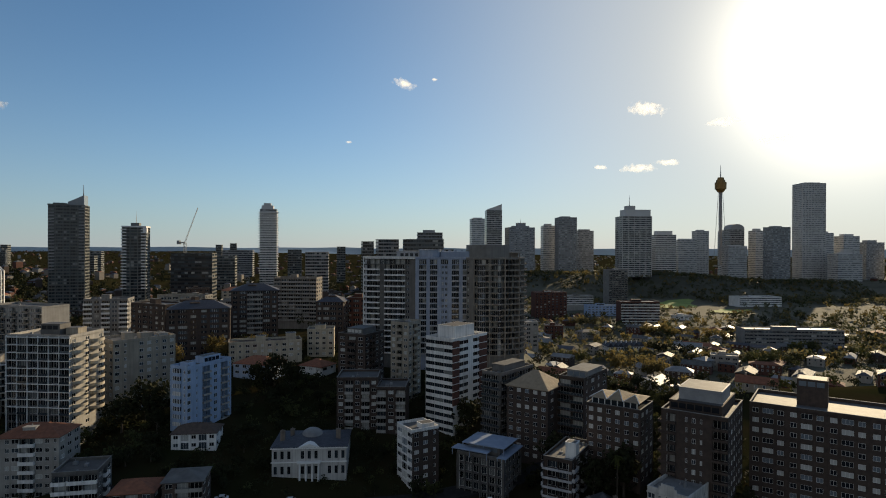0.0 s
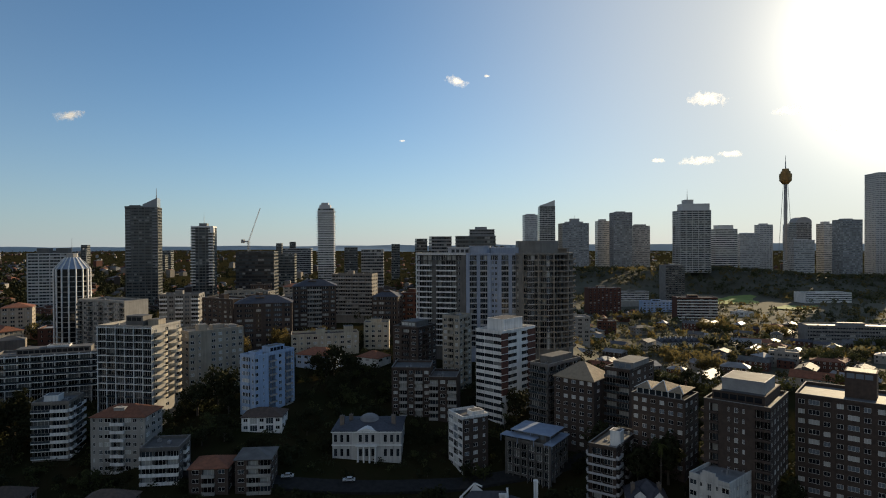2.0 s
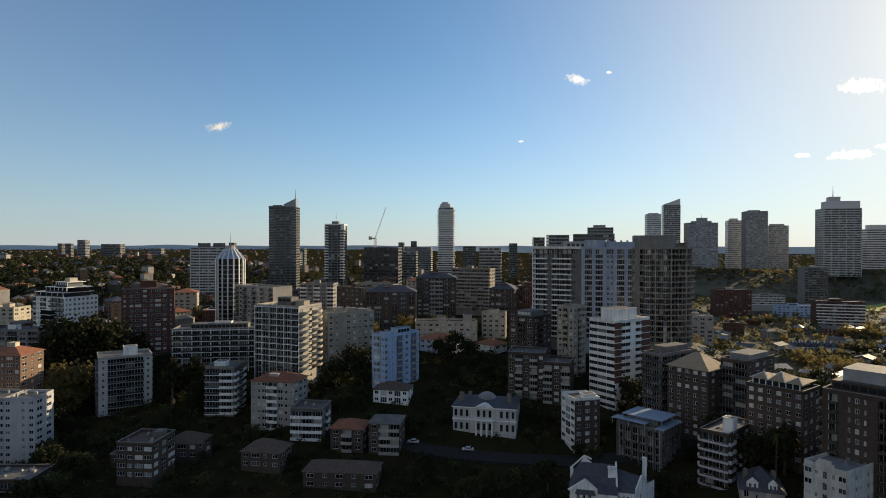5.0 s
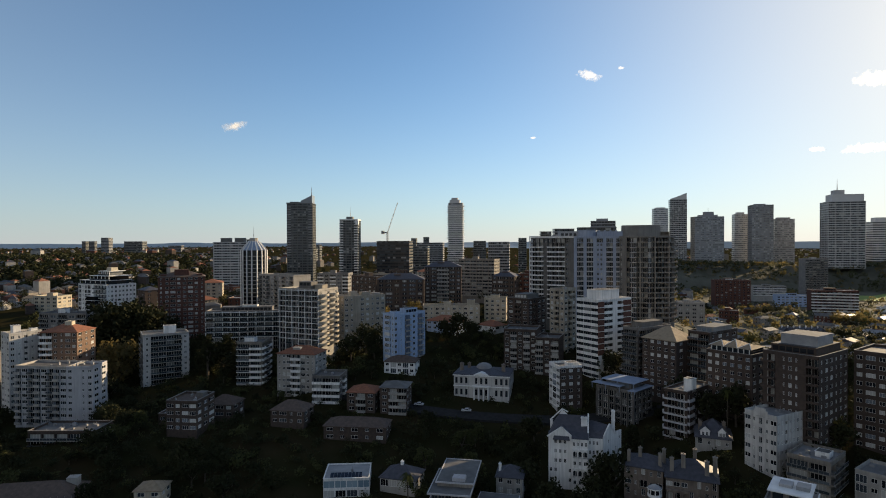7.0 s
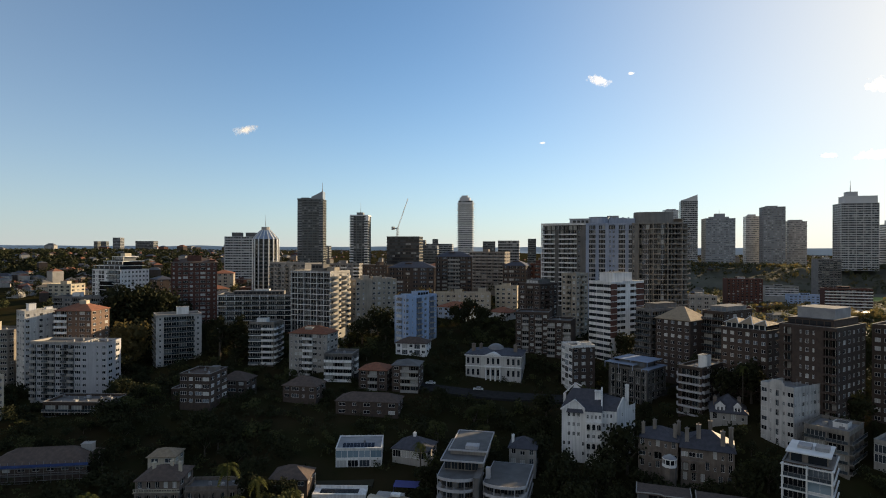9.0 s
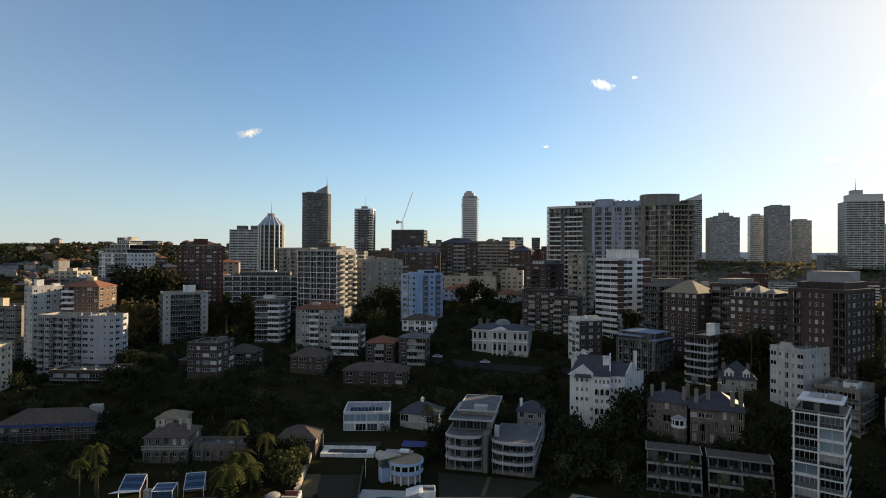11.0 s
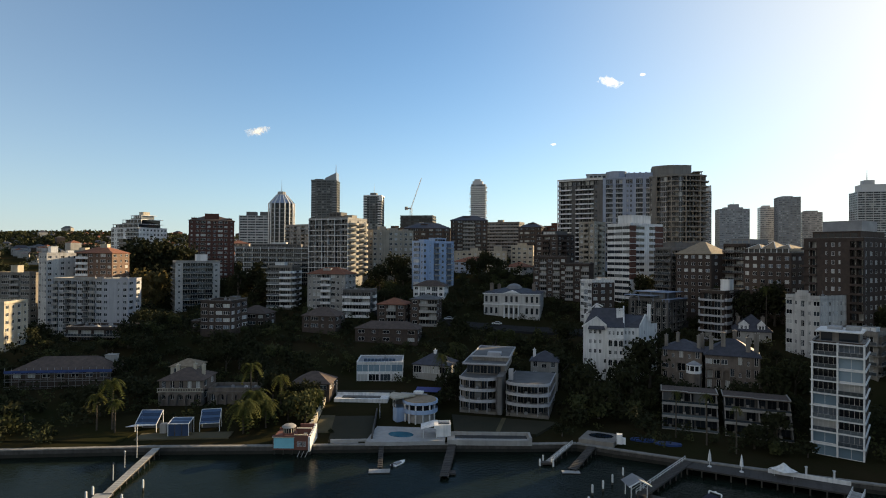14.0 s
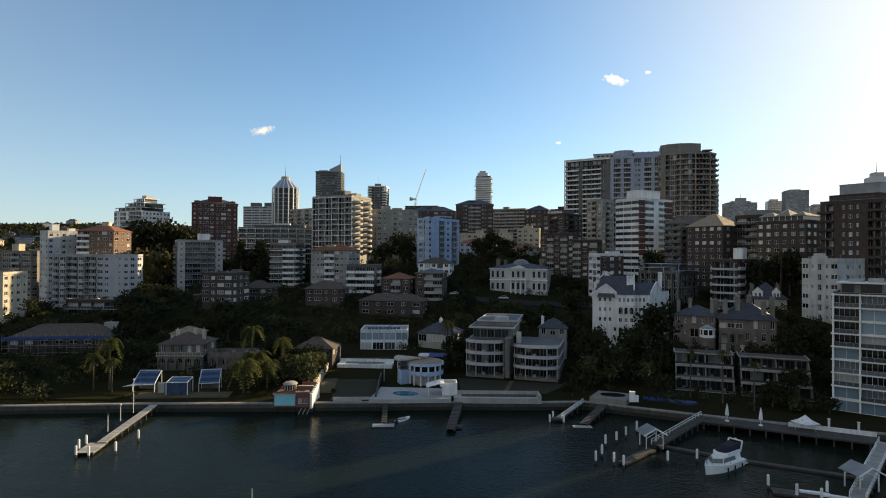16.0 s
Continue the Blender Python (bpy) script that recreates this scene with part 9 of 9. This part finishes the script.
# the great fig and the plane tree behind the hillside flats
for kind, x, y, sc, sink in (("broad", -271, 250, 2.55, 0), ("broad", -262, 246, 2.0, 1), ("broad", -281, 255, 1.9, 1), ("autumn_a", -237, 213, 2.75, 0), ("autumn_a", -230, 205, 2.0, 0), ("leafy_a", -230, 188, 1.8, 0), ("leafy_a", -222, 192, 1.6, 0), ("leafy_a", -240, 204, 1.9, 0)):
    tree(kind, x, y, sc, sink)
for kind, x, y, sc in (("autumn_a", -104, 338, 1.5), ("autumn_b", -96, 343, 1.5), ("autumn_a", -84, 352, 1.5), ("autumn_b", -66, 366, 1.5), ("leafy_a", -103, 246, 1.9), ("leafy_a", -111, 243, 1.7), ("leafy_b", -97, 243, 1.6), ("leafy_c", -130, 250, 1.6), ("leafy_c", -158, 232, 1.5), ("leafy_c", -148, 231, 1.2), ("leafy_a", -62, 290, 1.6), ("leafy_a", -54, 286, 1.5)):
    tree(kind, x, y, sc)

# far woods, past counting
v, f, mats = [], [], []
for k in range(18200):
    y = 480 + 3600 * rng.random() ** 2.0
    x = rng.uniform(-1.5, 0.92) * y
    if k > 13000:
        x, y = rng.uniform(-1000, -420), rng.uniform(430, 900)
    elif k > 10500:
        x, y = rng.uniform(130, 900), rng.uniform(960, 1230)
    if not clear(x, y, 1.5) or (340 < x < 525 and 915 < y < 1062) or (412 < x < 510 and 815 < y < 900) or abs(x) > 4300:
        continue
    g, sz = ground_height(x, y), rng.uniform(2.2, 5.0)
    # crowns on the right get the paler leaves that imitate haze
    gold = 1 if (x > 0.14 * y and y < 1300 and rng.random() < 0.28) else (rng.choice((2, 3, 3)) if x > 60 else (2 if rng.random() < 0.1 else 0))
    for q in range(16):
        d = Vector((rng.gauss(0, 1), rng.gauss(0, 1), rng.gauss(0, 0.7))).normalized() * sz * rng.uniform(0.5, 1.0)
        leaf(v, f, Vector((x, y, g + sz * 1.3)) + d, sz, rng, sz * 0.8)
        mats.append(gold)
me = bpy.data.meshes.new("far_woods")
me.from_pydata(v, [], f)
for m in (LEAF, AUTUMN, OLIVE, HAZE_LEAF):
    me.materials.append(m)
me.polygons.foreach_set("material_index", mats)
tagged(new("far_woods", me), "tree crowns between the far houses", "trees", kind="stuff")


# ---- small clouds ----
def cloud_material():
    m = bpy.data.materials.new("thin_cloud")
    m.use_nodes = True
    n, l = m.node_tree.nodes, m.node_tree.links
    p = n["Principled BSDF"]
    p.inputs["Base Color"].default_value = (0.9, 0.9, 0.9, 1)
    p.inputs["Roughness"].default_value = 1
    co = n.new("ShaderNodeTexCoord")
    no = n.new("ShaderNodeTexNoise")
    no.inputs["Scale"].default_value, no.inputs["Detail"].default_value = 0.03, 9
    geo = n.new("ShaderNodeNewGeometry")
    l.new(geo.outputs["Position"], no.inputs["Vector"])
    ln = n.new("ShaderNodeVectorMath")
    ln.operation = 'LENGTH'
    l.new(co.outputs["Object"], ln.inputs[0])
    mr = n.new("ShaderNodeMapRange")
    mr.inputs[1].default_value, mr.inputs[2].default_value, mr.inputs[3].default_value, mr.inputs[4].default_value = 0.0, 1.0, 0.55, -0.45
    l.new(ln.outputs["Value"], mr.inputs[0])
    ad = n.new("ShaderNodeMath")
    ad.operation = 'ADD'
    l.new(mr.outputs[0], ad.inputs[0])
    l.new(no.outputs[0], ad.inputs[1])
    r2 = n.new("ShaderNodeMapRange")
    r2.inputs[1].default_value, r2.inputs[2].default_value = 0.58, 1.05
    l.new(ad.outputs[0], r2.inputs[0])
    tr, cl, ms, both = n.new("ShaderNodeBsdfTranslucent"), n.new("ShaderNodeBsdfTransparent"), n.new("ShaderNodeMixShader"), n.new("ShaderNodeMixShader")
    tr.inputs["Color"].default_value = (0.95, 0.95, 0.95, 1)
    both.inputs[0].default_value = 0.8
    l.new(p.outputs[0], both.inputs[1])
    l.new(tr.outputs[0], both.inputs[2])
    l.new(r2.outputs[0], ms.inputs[0])
    l.new(cl.outputs[0], ms.inputs[1])
    l.new(both.outputs[0], ms.inputs[2])
    l.new(ms.outputs[0], n["Material Output"].inputs["Surface"])
    return m


CLOUD = cloud_material()


def cloud(bearing, height, wide, tall, tilt=0):
    b, e = radians(bearing), radians(height)
    p = Vector((math.sin(b) * math.cos(e), math.cos(b) * math.cos(e), math.sin(e))) * 4300
    s = Shell()
    s.poly([(-1, -1, 0), (1, -1, 0), (1, 1, 0), (-1, 1, 0)])
    ob = solid("cloud", s, CLOUD, "small thin white cloud in a clear sky", "cloud", at=look(p, (0, 0, 70), tilt) @ Matrix.Diagonal((wide, tall, 1, 1)), kind="structure")
    ob.visible_shadow = False


for c in ((-0.2, 16.6, 165, 70, 14), (22.4, 13.8, 260, 95, 8), (21.7, 8.6, 260, 60, 0), (24.4, 9.0, 170, 46, 0), (18.4, 8.8, 110, 32, 0), (28.8, 12.2, 230, 60, 0), (33.0, 10.5, 280, 70, 0), (-33.6, 11.9, 200, 70, -12), (-5.5, 11.2, 50, 20, 0), (2.8, 17.0, 45, 22, 0)):
    cloud(*c)
